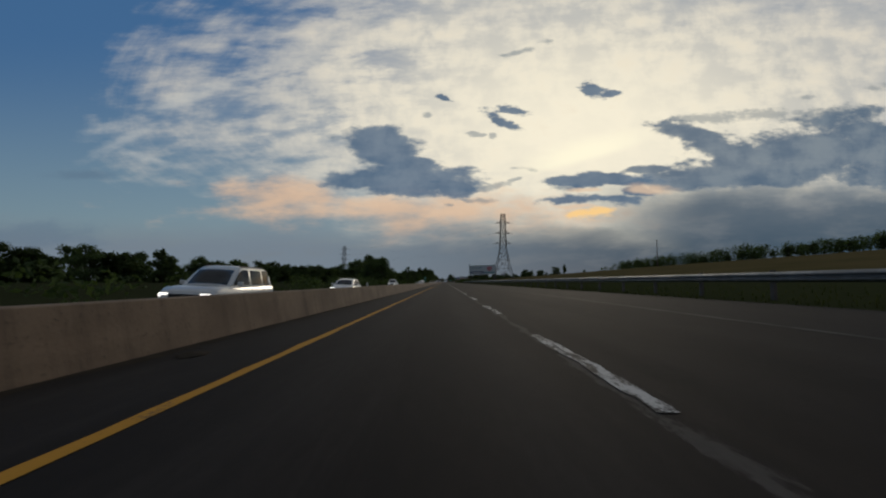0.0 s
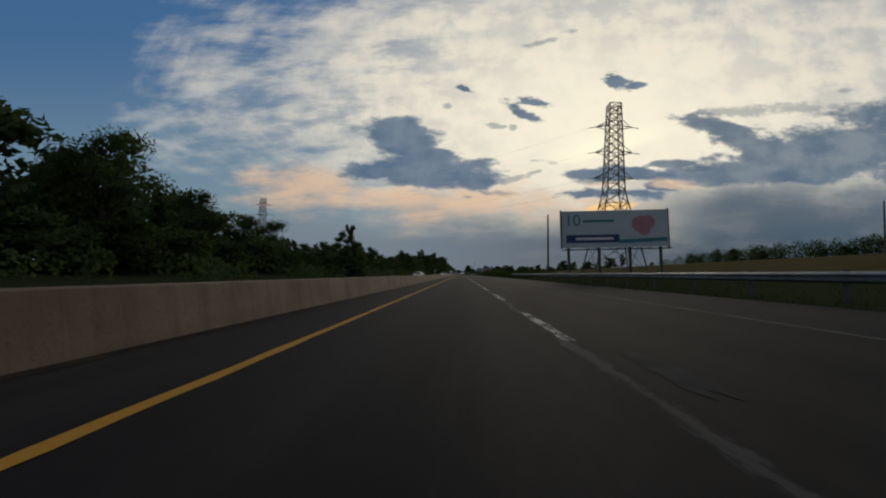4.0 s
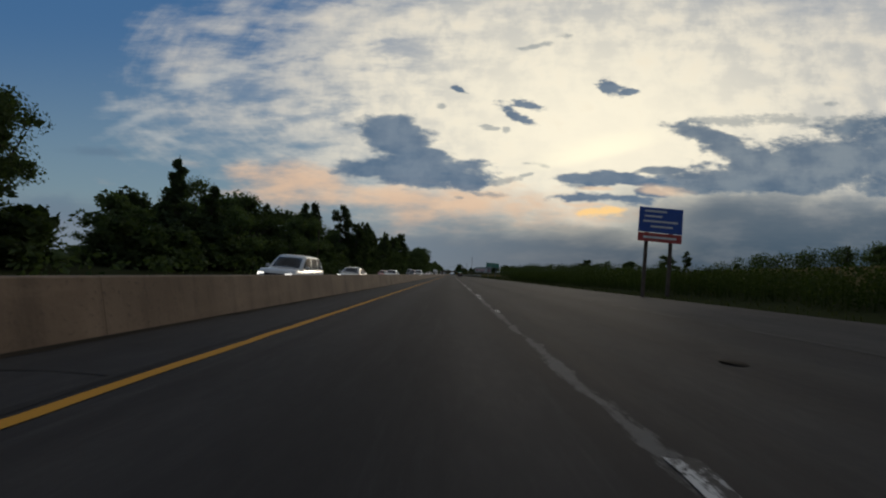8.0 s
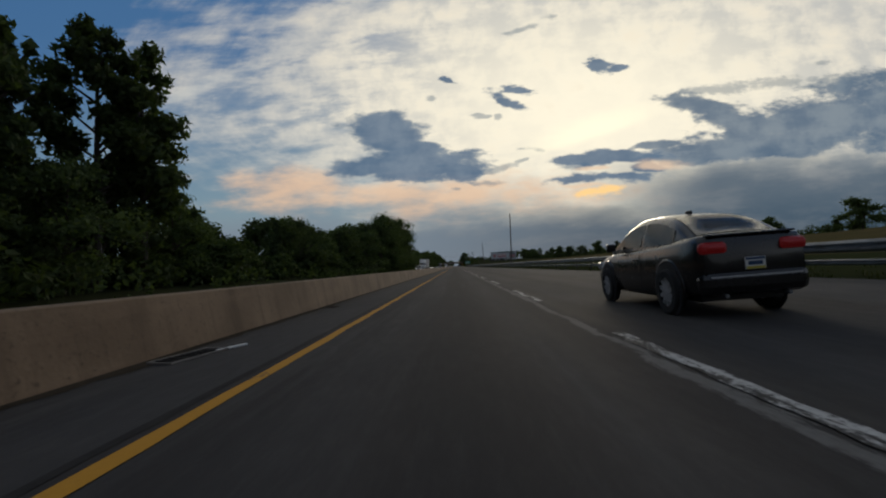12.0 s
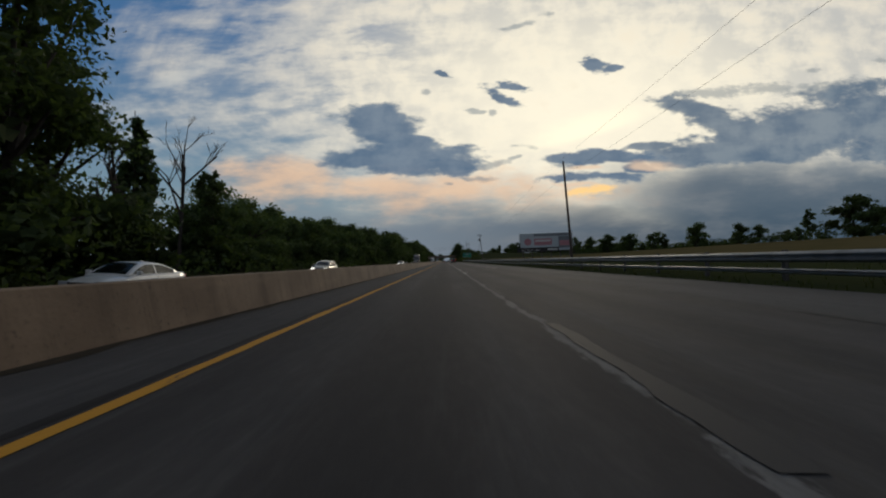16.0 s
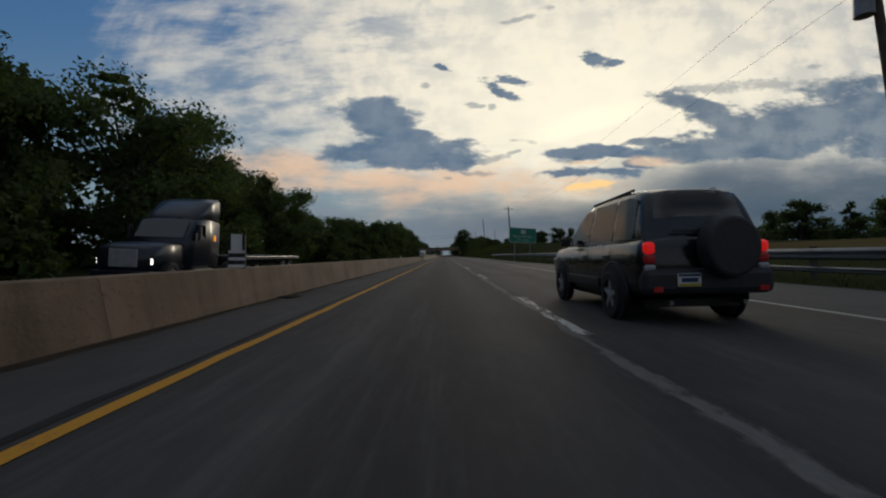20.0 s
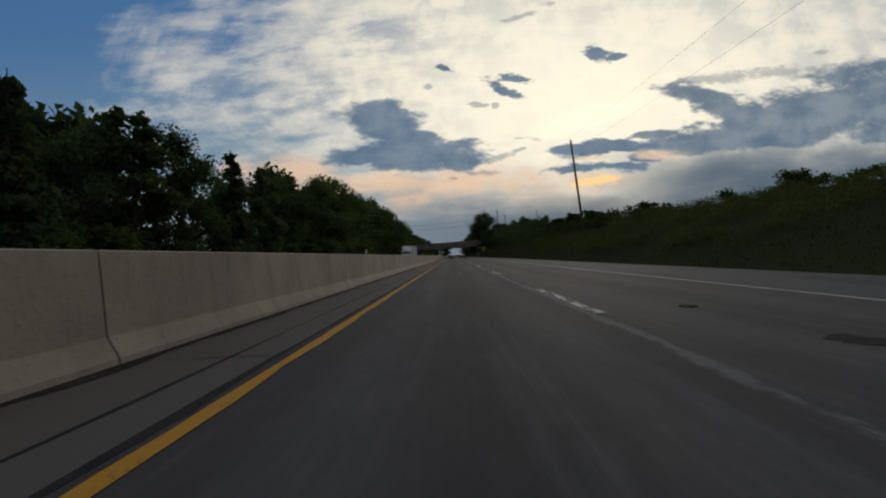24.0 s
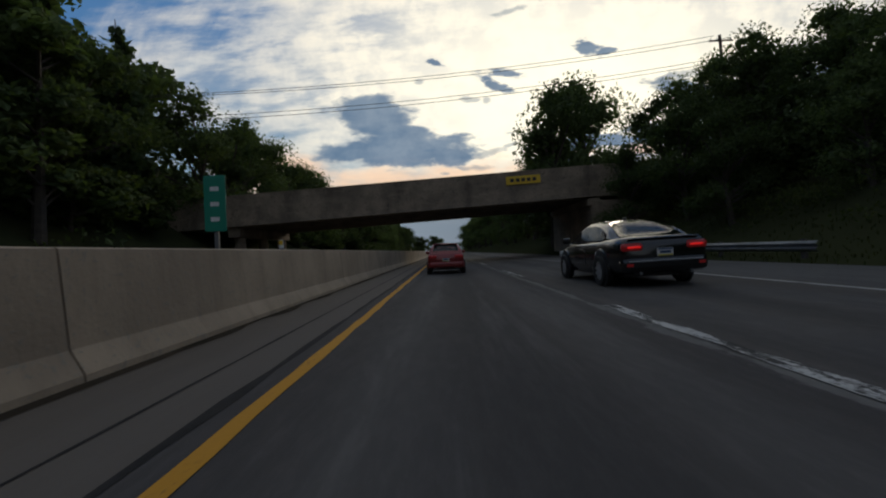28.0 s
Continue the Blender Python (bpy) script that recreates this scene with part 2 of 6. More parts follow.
# ---- materials ----
def material(name, a, b, rough=0.8, scale=3.0, fine=40.0, bump=0.2, metal=0.0, spec=0.5, c=None, random_tone=0.0, coat=0.0, size=0.02, streaks=0.0):
    """A surface of two tones at two scales, with fine relief."""
    m = bpy.data.materials.new(name)
    m.use_nodes = True
    t = m.node_tree
    N = Nodes(t)
    p = t.nodes["Principled BSDF"]
    v = N.add("ShaderNodeTexCoord").outputs["Object"]
    n1 = N.noise(v, scale, 5, 0.6)
    n2 = N.noise(v, fine, 3, 0.6)
    col = N.mix(N.ramp(n1, 0.35, 0.65), (*a, 1), (*b, 1))
    if c:
        col = N.mix(N.ramp(n2, 0.56, 0.70), col, (*c, 1))
    else:
        col = N.mix(N.math("MULTIPLY", n2, 0.35), col, tuple(0.6 * k for k in a) + (1,))
    if streaks:
        run = N.noise(N.vmath("MULTIPLY", v, (0.6, 2.2, 0.16)), 1.0, 6, 0.7)
        col = N.mix(N.math("MULTIPLY", N.ramp(run, 0.47, 0.68), streaks), col, tuple(0.35 * k for k in b) + (1,))
        pale = N.noise(N.vmath("MULTIPLY", v, (0.6, 0.35, 2.5)), 1.0, 5, 0.65)
        col = N.mix(N.math("MULTIPLY", N.ramp(pale, 0.50, 0.72), streaks * 0.6), col, tuple(min(1, 1.35 * k) for k in a) + (1,))
    if random_tone:
        r = N.add("ShaderNodeObjectInfo").outputs["Random"]
        g = N.math("ADD", 1.0 - random_tone / 2, N.math("MULTIPLY", r, random_tone))
        col = N.mix(1.0, col, N.xyz(g, g, g), "MULTIPLY")
    N.put(p.inputs["Base Color"], col)
    N.put(p.inputs["Roughness"], N.math("ADD", rough - 0.08, N.math("MULTIPLY", n1, 0.16)))
    p.inputs["Metallic"].default_value = metal
    p.inputs["Specular IOR Level"].default_value = spec
    p.inputs["Coat Weight"].default_value = coat
    if bump:
        k = N.add("ShaderNodeBump")
        k.inputs["Strength"].default_value = bump
        k.inputs["Distance"].default_value = size
        N.put(k.inputs["Height"], n2)
        N.put(p.inputs["Normal"], k.outputs[0])
    return m


def paint(name, col, rough=0.35, metal=0.0, coat=0.6):
    d = tuple(0.85 * c for c in col)
    return material(name, col, d, rough, 1.5, 60.0, 0.0, metal, 0.5, None, 0.0, coat)


def leafy(name, a, b, island=True):
    """Leaves that let some light through, each a little different."""
    m = bpy.data.materials.new(name)
    m.use_nodes = True
    t = m.node_tree
    N = Nodes(t)
    p = t.nodes["Principled BSDF"]
    r = N.add("ShaderNodeNewGeometry").outputs["Random Per Island"]
    o = N.add("ShaderNodeObjectInfo").outputs["Random"]
    col = N.mix(r, (*a, 1), (*b, 1))
    g = N.math("ADD", 0.7, N.math("MULTIPLY", o, 0.6))
    col = N.mix(1.0, col, N.xyz(g, g, N.math("MULTIPLY", g, 0.9)), "MULTIPLY")
    N.put(p.inputs["Base Color"], col)
    p.inputs["Roughness"].default_value = 0.7
    p.inputs["Specular IOR Level"].default_value = 0.05
    tr = N.add("ShaderNodeBsdfTranslucent")
    N.put(tr.inputs[0], N.mix(1.0, col, (1.2, 1.4, 0.6, 1), "MULTIPLY"))
    mx = N.add("ShaderNodeMixShader", (0.36, p.outputs[0], tr.outputs[0]))
    t.links.new(mx.outputs[0], t.nodes["Material Output"].inputs[0])
    return m


def asphalt_material():
    """Asphalt with wheel tracks, a darker oil strip, patches and fine stones; x runs across the road."""
    m = bpy.data.materials.new("asphalt")
    m.use_nodes = True
    t = m.node_tree
    N = Nodes(t)
    p = t.nodes["Principled BSDF"]
    v = N.add("ShaderNodeTexCoord").outputs["Object"]
    x = N.add("ShaderNodeSeparateXYZ", (v,)).outputs[0]
    along = N.vmath("MULTIPLY", v, (1.0, 0.05, 1.0))
    blotch = N.noise(N.vmath("MULTIPLY", v, (0.5, 0.16, 1.0)), 1.0, 5, 0.6)
    streaky = N.noise(along, 2.2, 5, 0.65)
    grit = N.noise(v, 130.0, 2, 0.7)
    mottle = N.noise(N.vmath("MULTIPLY", v, (9.0, 2.2, 1.0)), 1.0, 5, 0.72)
    # lanes: newer dark lane, older pale lane, shoulders
    lane = N.mix(N.ramp(x, 1.70, 1.95), (0.041, 0.038, 0.037, 1), (0.056, 0.051, 0.047, 1))
    lane = N.mix(N.ramp(x, 5.7, 6.1), lane, (0.064, 0.061, 0.059, 1))
    lane = N.mix(N.ramp(x, -1.95, -2.05), lane, (0.050, 0.048, 0.048, 1))
    for cx in (-0.95, 0.85, 2.75, 4.55):
        d = N.math("ABSOLUTE", N.math("SUBTRACT", x, cx))
        lane = N.mix(N.math("MULTIPLY", N.ramp(d, 0.55, 0.1), 0.28), lane, (0.085, 0.082, 0.080, 1))
    for cx in (-0.05, 3.65):
        d = N.math("ABSOLUTE", N.math("SUBTRACT", x, cx))
        lane = N.mix(N.math("MULTIPLY", N.ramp(d, 0.5, 0.05), 0.35), lane, (0.024, 0.024, 0.025, 1))
    col = N.mix(N.math("MULTIPLY", N.ramp(blotch, 0.42, 0.66), 0.5), lane, (0.030, 0.030, 0.032, 1))
    col = N.mix(N.math("MULTIPLY", N.ramp(streaky, 0.50, 0.72), 0.38), col, (0.090, 0.088, 0.085, 1))
    col = N.mix(N.math("MULTIPLY", N.ramp(grit, 0.60, 0.75), 0.35), col, (0.14, 0.14, 0.135, 1))
    col = N.mix(N.math("MULTIPLY", N.ramp(mottle, 0.40, 0.70), 0.28), col, N.mix(1.0, col, (1.7, 1.66, 1.62, 1), "MULTIPLY"))
    # a browner and darker tint on the first stretch, gone by y 400
    near_start = N.math("MULTIPLY", N.ramp(N.add("ShaderNodeSeparateXYZ", (v,)).outputs[1], 400.0, 150.0), 0.92)
    col = N.mix(near_start, col, N.mix(1.0, col, (0.43, 0.385, 0.350, 1), "MULTIPLY"))
    # on that stretch the outer lane is darkened further
    dim = N.math("MULTIPLY", near_start, N.ramp(x, 0.6, 2.4))
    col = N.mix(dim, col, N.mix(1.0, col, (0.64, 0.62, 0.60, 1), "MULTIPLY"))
    # paler by distance along the road, from y 560 to 960
    far_along = N.ramp(N.add("ShaderNodeSeparateXYZ", (v,)).outputs[1], 560.0, 960.0)
    col = N.mix(far_along, col, N.mix(1.0, col, (1.55, 1.55, 1.55, 1), "MULTIPLY"))
    conc = N.math("MULTIPLY", N.ramp(N.add("ShaderNodeSeparateXYZ", (v,)).outputs[1], 835.0, 850.0), N.ramp(x, -1.98, -2.02))
    col = N.mix(N.math("MULTIPLY", conc, 0.75), col, N.mix(streaky, (0.155, 0.132, 0.112, 1), (0.105, 0.090, 0.077, 1)))
    # rubbed, broken joint between the lanes
    wander = N.math("MULTIPLY", N.math("SUBTRACT", N.noise(N.vmath("MULTIPLY", v, (0.0, 0.5, 0.0)), 1.0, 4, 0.6), 0.5), 0.30)
    d = N.math("ABSOLUTE", N.math("SUBTRACT", N.math("ADD", x, wander), 1.64))
    broken = N.noise(N.vmath("MULTIPLY", v, (2.5, 0.55, 1.0)), 1.0, 6, 0.7)
    crumb = N.noise(N.vmath("MULTIPLY", v, (14.0, 5.0, 1.0)), 1.0, 5, 0.75)
    d = N.math("ADD", d, N.math("ADD", N.math("MULTIPLY", N.math("SUBTRACT", broken, 0.46), 0.42), N.math("MULTIPLY", N.math("SUBTRACT", crumb, 0.5), 0.22)))
    rub = N.math("MULTIPLY", N.ramp(d, 0.115, 0.045), 0.9)
    broken = crumb
    col = N.mix(rub, col, N.mix(1.0, N.mix(broken, (0.21, 0.203, 0.195, 1), (0.09, 0.086, 0.082, 1)), N.mix(near_start, (1, 1, 1, 1), (0.42, 0.385, 0.36, 1)), "MULTIPLY"))
    N.put(p.inputs["Base Color"], col)
    N.put(p.inputs["Roughness"], N.math("ADD", 0.80, N.math("MULTIPLY", streaky, 0.18)))
    p.inputs["Specular IOR Level"].default_value = 0.10
    k = N.add("ShaderNodeBump")
    k.inputs["Strength"].default_value = 0.35
    k.inputs["Distance"].default_value = 0.01
    N.put(k.inputs["Height"], N.math("ADD", grit, N.math("MULTIPLY", streaky, 0.6)))
    N.put(p.inputs["Normal"], k.outputs[0])
    return m


def worn_paint(name, col, wear, under=(0.06, 0.058, 0.056)):
    """Road paint rubbed through to the asphalt in ragged patches."""
    m = bpy.data.materials.new(name)
    m.use_nodes = True
    t = m.node_tree
    N = Nodes(t)
    p = t.nodes["Principled BSDF"]
    v = N.add("ShaderNodeTexCoord").outputs["Object"]
    n1 = N.noise(N.vmath("MULTIPLY", v, (6.0, 1.2, 1.0)), 1.0, 6, 0.7)
    n2 = N.noise(v, 25.0, 4, 0.7)
    c = N.mix(N.math("MULTIPLY", n2, 0.5), (*col, 1), tuple(0.55 * k for k in col) + (1,))
    c = N.mix(N.ramp(N.math("ADD", N.math("MULTIPLY", n1, 0.7), N.math("MULTIPLY", n2, 0.3)), wear, wear + 0.1), c, (*under, 1))
    N.put(p.inputs["Base Color"], c)
    p.inputs["Roughness"].default_value = 0.8
    p.inputs["Specular IOR Level"].default_value = 0.12
    return m


def glassy(name, tint=(0.008, 0.010, 0.012)):
    m = bpy.data.materials.new(name)
    m.use_nodes = True
    p = m.node_tree.nodes["Principled BSDF"]
    p.inputs["Base Color"].default_value = (*tint, 1)
    p.inputs["Roughness"].default_value = 0.06
    p.inputs["Specular IOR Level"].default_value = 1.0
    p.inputs["Coat Weight"].default_value = 0.0
    return m


def lit(name, col, power):
    m = bpy.data.materials.new(name)
    m.use_nodes = True
    p = m.node_tree.nodes["Principled BSDF"]
    p.inputs["Base Color"].default_value = (*col, 1)
    p.inputs["Emission Color"].default_value = (*col, 1)
    p.inputs["Emission Strength"].default_value = power
    p.inputs["Roughness"].default_value = 0.3
    return m


ASPHALT = asphalt_material()
WHITE_LINE = worn_paint("white_road_paint", (0.52, 0.51, 0.49), 0.445, (0.045, 0.043, 0.042))
GHOST_LINE = worn_paint("rubbed_white_paint", (0.22, 0.21, 0.20), 0.30, (0.045, 0.043, 0.042))
PATCH = material("dark_patched_asphalt", (0.030, 0.030, 0.031), (0.020, 0.020, 0.021), 0.92, 3.0, 60.0, 0.3, 0.0, 0.1)
TAR = material("dull_tar", (0.022, 0.021, 0.021), (0.034, 0.033, 0.032), 0.9, 3.0, 40.0, 0.1, 0.0, 0.12)
EDGE_LINE = worn_paint("white_edge_paint", (0.40, 0.39, 0.37), 0.55)
FAINT_LINE = worn_paint("faint_edge_paint", (0.07, 0.067, 0.064), 0.44, (0.026, 0.025, 0.024))
YELLOW_LINE = worn_paint("yellow_road_paint", (0.54, 0.265, 0.034), 0.56)
CONCRETE = material("barrier_concrete", (0.205, 0.138, 0.086), (0.150, 0.100, 0.062), 0.88, 0.7, 18.0, 0.25, c=(0.12, 0.082, 0.052), random_tone=0.14, streaks=0.45)
CONCRETE_NEW = material("pale_barrier_concrete", (0.33, 0.262, 0.192), (0.25, 0.199, 0.148), 0.88, 0.7, 18.0, 0.25, c=(0.22, 0.195, 0.16), random_tone=0.14, streaks=0.28)
BRIDGE_CONCRETE = material("bridge_concrete", (0.30, 0.235, 0.17), (0.17, 0.135, 0.10), 0.9, 0.45, 9.0, 0.3, c=(0.08, 0.07, 0.058), streaks=0.6)
STEEL = material("galvanised_steel", (0.24, 0.25, 0.26), (0.17, 0.175, 0.18), 0.5, 2.0, 30.0, 0.1, 0.85)
PYLON_STEEL = material("weathered_lattice_steel", (0.13, 0.115, 0.105), (0.09, 0.08, 0.075), 0.6, 0.8, 12.0, 0.1, 0.6)
WOOD = material("weathered_pole_wood", (0.115, 0.085, 0.062), (0.07, 0.052, 0.04), 0.85, 3.0, 25.0, 0.4)
BARK = material("tree_bark", (0.07, 0.055, 0.042), (0.04, 0.033, 0.027), 0.9, 4.0, 20.0, 0.5)
SOIL = material("dark_soil", (0.050, 0.040, 0.030), (0.030, 0.026, 0.020), 0.95, 1.0, 20.0, 0.4, 0.0, 0.05)
LEAF_A = leafy("broadleaf_foliage", (0.050, 0.068, 0.036), (0.090, 0.118, 0.056))
LEAF_B = leafy("conifer_foliage", (0.036, 0.052, 0.032), (0.062, 0.084, 0.046))
LEAF_C = leafy("shrub_foliage", (0.036, 0.051, 0.023), (0.066, 0.086, 0.038))
SLOPE = leafy("slope_weed_leaves", (0.034, 0.049, 0.018), (0.070, 0.076, 0.031))
GRASS = leafy("verge_grass_blades", (0.036, 0.047, 0.017), (0.064, 0.064, 0.030))
CORN = leafy("tall_crop_leaves", (0.030, 0.046, 0.014), (0.062, 0.078, 0.026))
SIGN_GREEN = material("green_sign_sheeting", (0.008, 0.235, 0.155), (0.008, 0.20, 0.132), 0.45, 1.0, 30.0, 0.0)
SIGN_BLUE = material("blue_sign_sheeting", (0.012, 0.075, 0.36), (0.010, 0.065, 0.31), 0.45, 1.0, 30.0, 0.0)
SIGN_YELLOW = material("yellow_sign_sheeting", (0.74, 0.47, 0.015), (0.66, 0.41, 0.015), 0.45, 1.0, 30.0, 0.0)
SIGN_WHITE = material("white_sign_sheeting", (0.72, 0.72, 0.70), (0.62, 0.62, 0.60), 0.5, 1.5, 30.0, 0.0)
SIGN_RED = material("red_sign_sheeting", (0.42, 0.05, 0.045), (0.36, 0.045, 0.04), 0.5, 1.5, 30.0, 0.0)
BLACK = material("black_paint", (0.012, 0.012, 0.013), (0.02, 0.02, 0.02), 0.6, 3.0, 40.0, 0.05)
RUBBER = material("tyre_rubber", (0.014, 0.014, 0.014), (0.022, 0.021, 0.02), 0.85, 6.0, 60.0, 0.2)
ALLOY = material("alloy_wheel", (0.55, 0.55, 0.56), (0.42, 0.42, 0.43), 0.45, 4.0, 40.0, 0.0, 0.5)
TRIM = material("dark_plastic_trim", (0.022, 0.022, 0.024), (0.032, 0.032, 0.034), 0.6, 5.0, 60.0, 0.1)
GLASS = glassy("tinted_car_glass")
TAIL = lit("tail_lamp_red", (0.26, 0.012, 0.013), 0.07)
BRAKE = lit("brake_lamp_lit", (0.8, 0.016, 0.014), 0.36)
HEAD = lit("headlamp_lit", (1.0, 0.95, 0.85), 1.6)
LENS = glassy("clear_lamp_lens", (0.35, 0.36, 0.37))
AMBER = lit("amber_marker_lamp", (1.0, 0.35, 0.05), 0.8)
WIRE = material("cable_black", (0.02, 0.02, 0.021), (0.03, 0.03, 0.03), 0.6, 5.0, 30.0, 0.0)


def field_material():
    """The land: mown verge, rough grass, ripening field and woodland floor, by place."""
    m = bpy.data.materials.new("land")
    m.use_nodes = True
    t = m.node_tree
    N = Nodes(t)
    p = t.nodes["Principled BSDF"]
    v = N.add("ShaderNodeTexCoord").outputs["Object"]
    s = N.add("ShaderNodeSeparateXYZ", (v,))
    x, y = s.outputs[0], s.outputs[1]
    n1 = N.noise(v, 0.12, 5, 0.6)
    n2 = N.noise(v, 2.5, 5, 0.7)
    n3 = N.noise(v, 14.0, 3, 0.7)
    grass = N.mix(n2, (0.032, 0.042, 0.016, 1), (0.055, 0.056, 0.026, 1))
    wheat = N.mix(n2, (0.170, 0.125, 0.058, 1), (0.110, 0.088, 0.040, 1))
    wheat = N.mix(N.math("MULTIPLY", N.ramp(n1, 0.4, 0.7), 0.5), wheat, (0.055, 0.056, 0.022, 1))
    edge = N.math("ADD", x, N.math("MULTIPLY", N.math("SUBTRACT", n1, 0.5), 6.0))
    col = N.mix(N.ramp(edge, 17.0, 21.0), grass, wheat)
    hill = N.ramp(N.math("ADD", y, N.math("MULTIPLY", n1, 30.0)), 835.0, 880.0)
    col = N.mix(hill, col, N.mix(n2, (0.034, 0.043, 0.018, 1), (0.050, 0.050, 0.026, 1)))
    wood = N.ramp(x, -15.5, -17.0)
    col = N.mix(wood, col, N.mix(n2, (0.045, 0.052, 0.022, 1), (0.03, 0.032, 0.018, 1)))
    col = N.mix(N.math("MULTIPLY", n3, 0.4), col, (0.03, 0.032, 0.016, 1))
    N.put(p.inputs["Base Color"], col)
    p.inputs["Roughness"].default_value = 0.95
    p.inputs["Specular IOR Level"].default_value = 0.0
    k = N.add("ShaderNodeBump")
    k.inputs["Strength"].default_value = 0.35
    k.inputs["Distance"].default_value = 0.08
    N.put(k.inputs["Height"], n3)
    N.put(p.inputs["Normal"], k.outputs[0])
    return m


LAND = field_material()

# ---- builders ----
def mesh_from(name, verts, faces, mat, smooth=False):
    me = bpy.data.meshes.new(name)
    me.from_pydata(verts, [], faces)
    me.materials.append(mat)
    if smooth:
        me.polygons.foreach_set("use_smooth", [True] * len(me.polygons))
    me.update()
    return me


def part(name, bm, mat, parent=None, label="", smooth=False):
    """Links a bmesh as one mesh object under a thing or a part."""
    me = bpy.data.meshes.new(name)
    bmesh.ops.recalc_face_normals(bm, faces=bm.faces)
    bm.to_mesh(me)
    bm.free()
    me.materials.append(mat)
    if smooth:
        me.polygons.foreach_set("use_smooth", [True] * len(me.polygons))
    ob = new(name, me)
    if parent:
        ob.parent = parent
    if label:
        ob["label"] = label
    return ob


def shared(name, me, parent, m=None):
    """A piece on a mesh that alike pieces share."""
    ob = new(name, me)
    ob.parent = parent
    if m is not None:
        ob.matrix_basis = m
    return ob


def thing(name, m=None, label="", category="", group="", kind=""):
    e = new(name)
    e.empty_display_size = 0.2
    if m is not None:
        e.matrix_world = m
    return tagged(e, label, category, group, kind)


def add_box(bm, cx, cy, cz, sx, sy, sz, m=None, bevel=0.0):
    r = bmesh.ops.create_cube(bm, size=1.0, matrix=Matrix.LocRotScale((cx, cy, cz), None, (sx, sy, sz)))
    if bevel:
        edges = list({e for v in r["verts"] for e in v.link_edges})
        r2 = bmesh.ops.bevel(bm, geom=edges, offset=bevel, segments=2, affect="EDGES", profile=0.5)
        vs = r2["verts"]
    else:
        vs = r["verts"]
    if m is not None:
        bmesh.ops.transform(bm, matrix=m, verts=vs)
    return bm


def box(cx, cy, cz, sx, sy, sz, m=None, bevel=0.0):
    return add_box(bmesh.new(), cx, cy, cz, sx, sy, sz, m, bevel)


def add_tube(bm, a, b, r0, r1=None, n=8):
    """A tapered round bar from a to b."""
    a, b = Vector(a), Vector(b)
    r1 = r0 if r1 is None else r1
    d = b - a
    q = d.to_track_quat("Z", "Y").to_matrix().to_4x4()
    m = Matrix.Translation((a + b) / 2) @ q
    bmesh.ops.create_cone(bm, cap_ends=True, segments=n, radius1=r0, radius2=r1, depth=d.length, matrix=m)
    return bm


def tube(a, b, r0, r1=None, n=8):
    return add_tube(bmesh.new(), a, b, r0, r1, n)


def slab(points, y0, y1):
    """A closed outline in x and z, drawn out from y0 to y1."""
    bm = bmesh.new()
    lo = [bm.verts.new((x, y0, z)) for x, z in points]
    hi = [bm.verts.new((x, y1, z)) for x, z in points]
    n = len(points)
    for i in range(n):
        bm.faces.new((lo[i], lo[(i + 1) % n], hi[(i + 1) % n], hi[i]))
    bm.faces.new(lo[::-1])
    bm.faces.new(hi)
    return bm


# ---- the lie of the land ----
def bank_share(y):
    return float(np.interp(y, [-200, 440, 640, 2000], [1.0, 1.0, 0.47, 0.47]))


def road_z(x, y):
    """The carriageway's height: level on the passing lane, banked towards the outside."""
    if x < -4.0:
        return -0.12 - 0.035 * (-4.0 - x)
    return bank_share(y) * float(np.interp(x, [2.1, 5.65, 9.5], [0.0, 0.19, 0.31]))


EDGE = 9.4
RIGHT_X = [10.6, 12.5, 16, 22, 40, 150, 400, 1500]
RIGHT_Z = {-300: [0.36, 0.52, 0.9, 1.3, 3.0, 12.3, 32, 76], 285: [0.36, 0.52, 0.9, 1.3, 3.0, 12.3, 32, 76], 305: [0.40, 0.60, 0.9, 1.2, 2.8, 12.3, 32, 76],
           430: [0.40, 0.7, 1.1, 1.5, 2.8, 12.0, 31, 74], 480: [0.34, 0.5, 0.8, 1.1, 2.5, 10.5, 29, 70], 700: [0.30, 0.5, 0.8, 1.1, 2.4, 9.2, 27, 60], 800: [0.30, 0.5, 0.8, 1.1, 2.4, 9.0, 19, 40],
           850: [0.35, 0.7, 1.2, 1.8, 2.6, 6, 12, 40], 905: [0.38, 1.1, 2.6, 4.2, 5.2, 6.5, 8, 40], 1000: [0.40, 1.5, 3.9, 6.6, 8.0, 8, 8, 40],
           1200: [0.40, 1.5, 3.9, 7.4, 8.5, 8, 8, 40], 1500: [0.4, 1, 2, 3, 4, 6, 8, 30], 5000: [0.4, 1, 2, 3, 4, 5, 8, 10]}
STATIONS = sorted(RIGHT_Z)
TABLE = np.array([RIGHT_Z[k] for k in STATIONS])


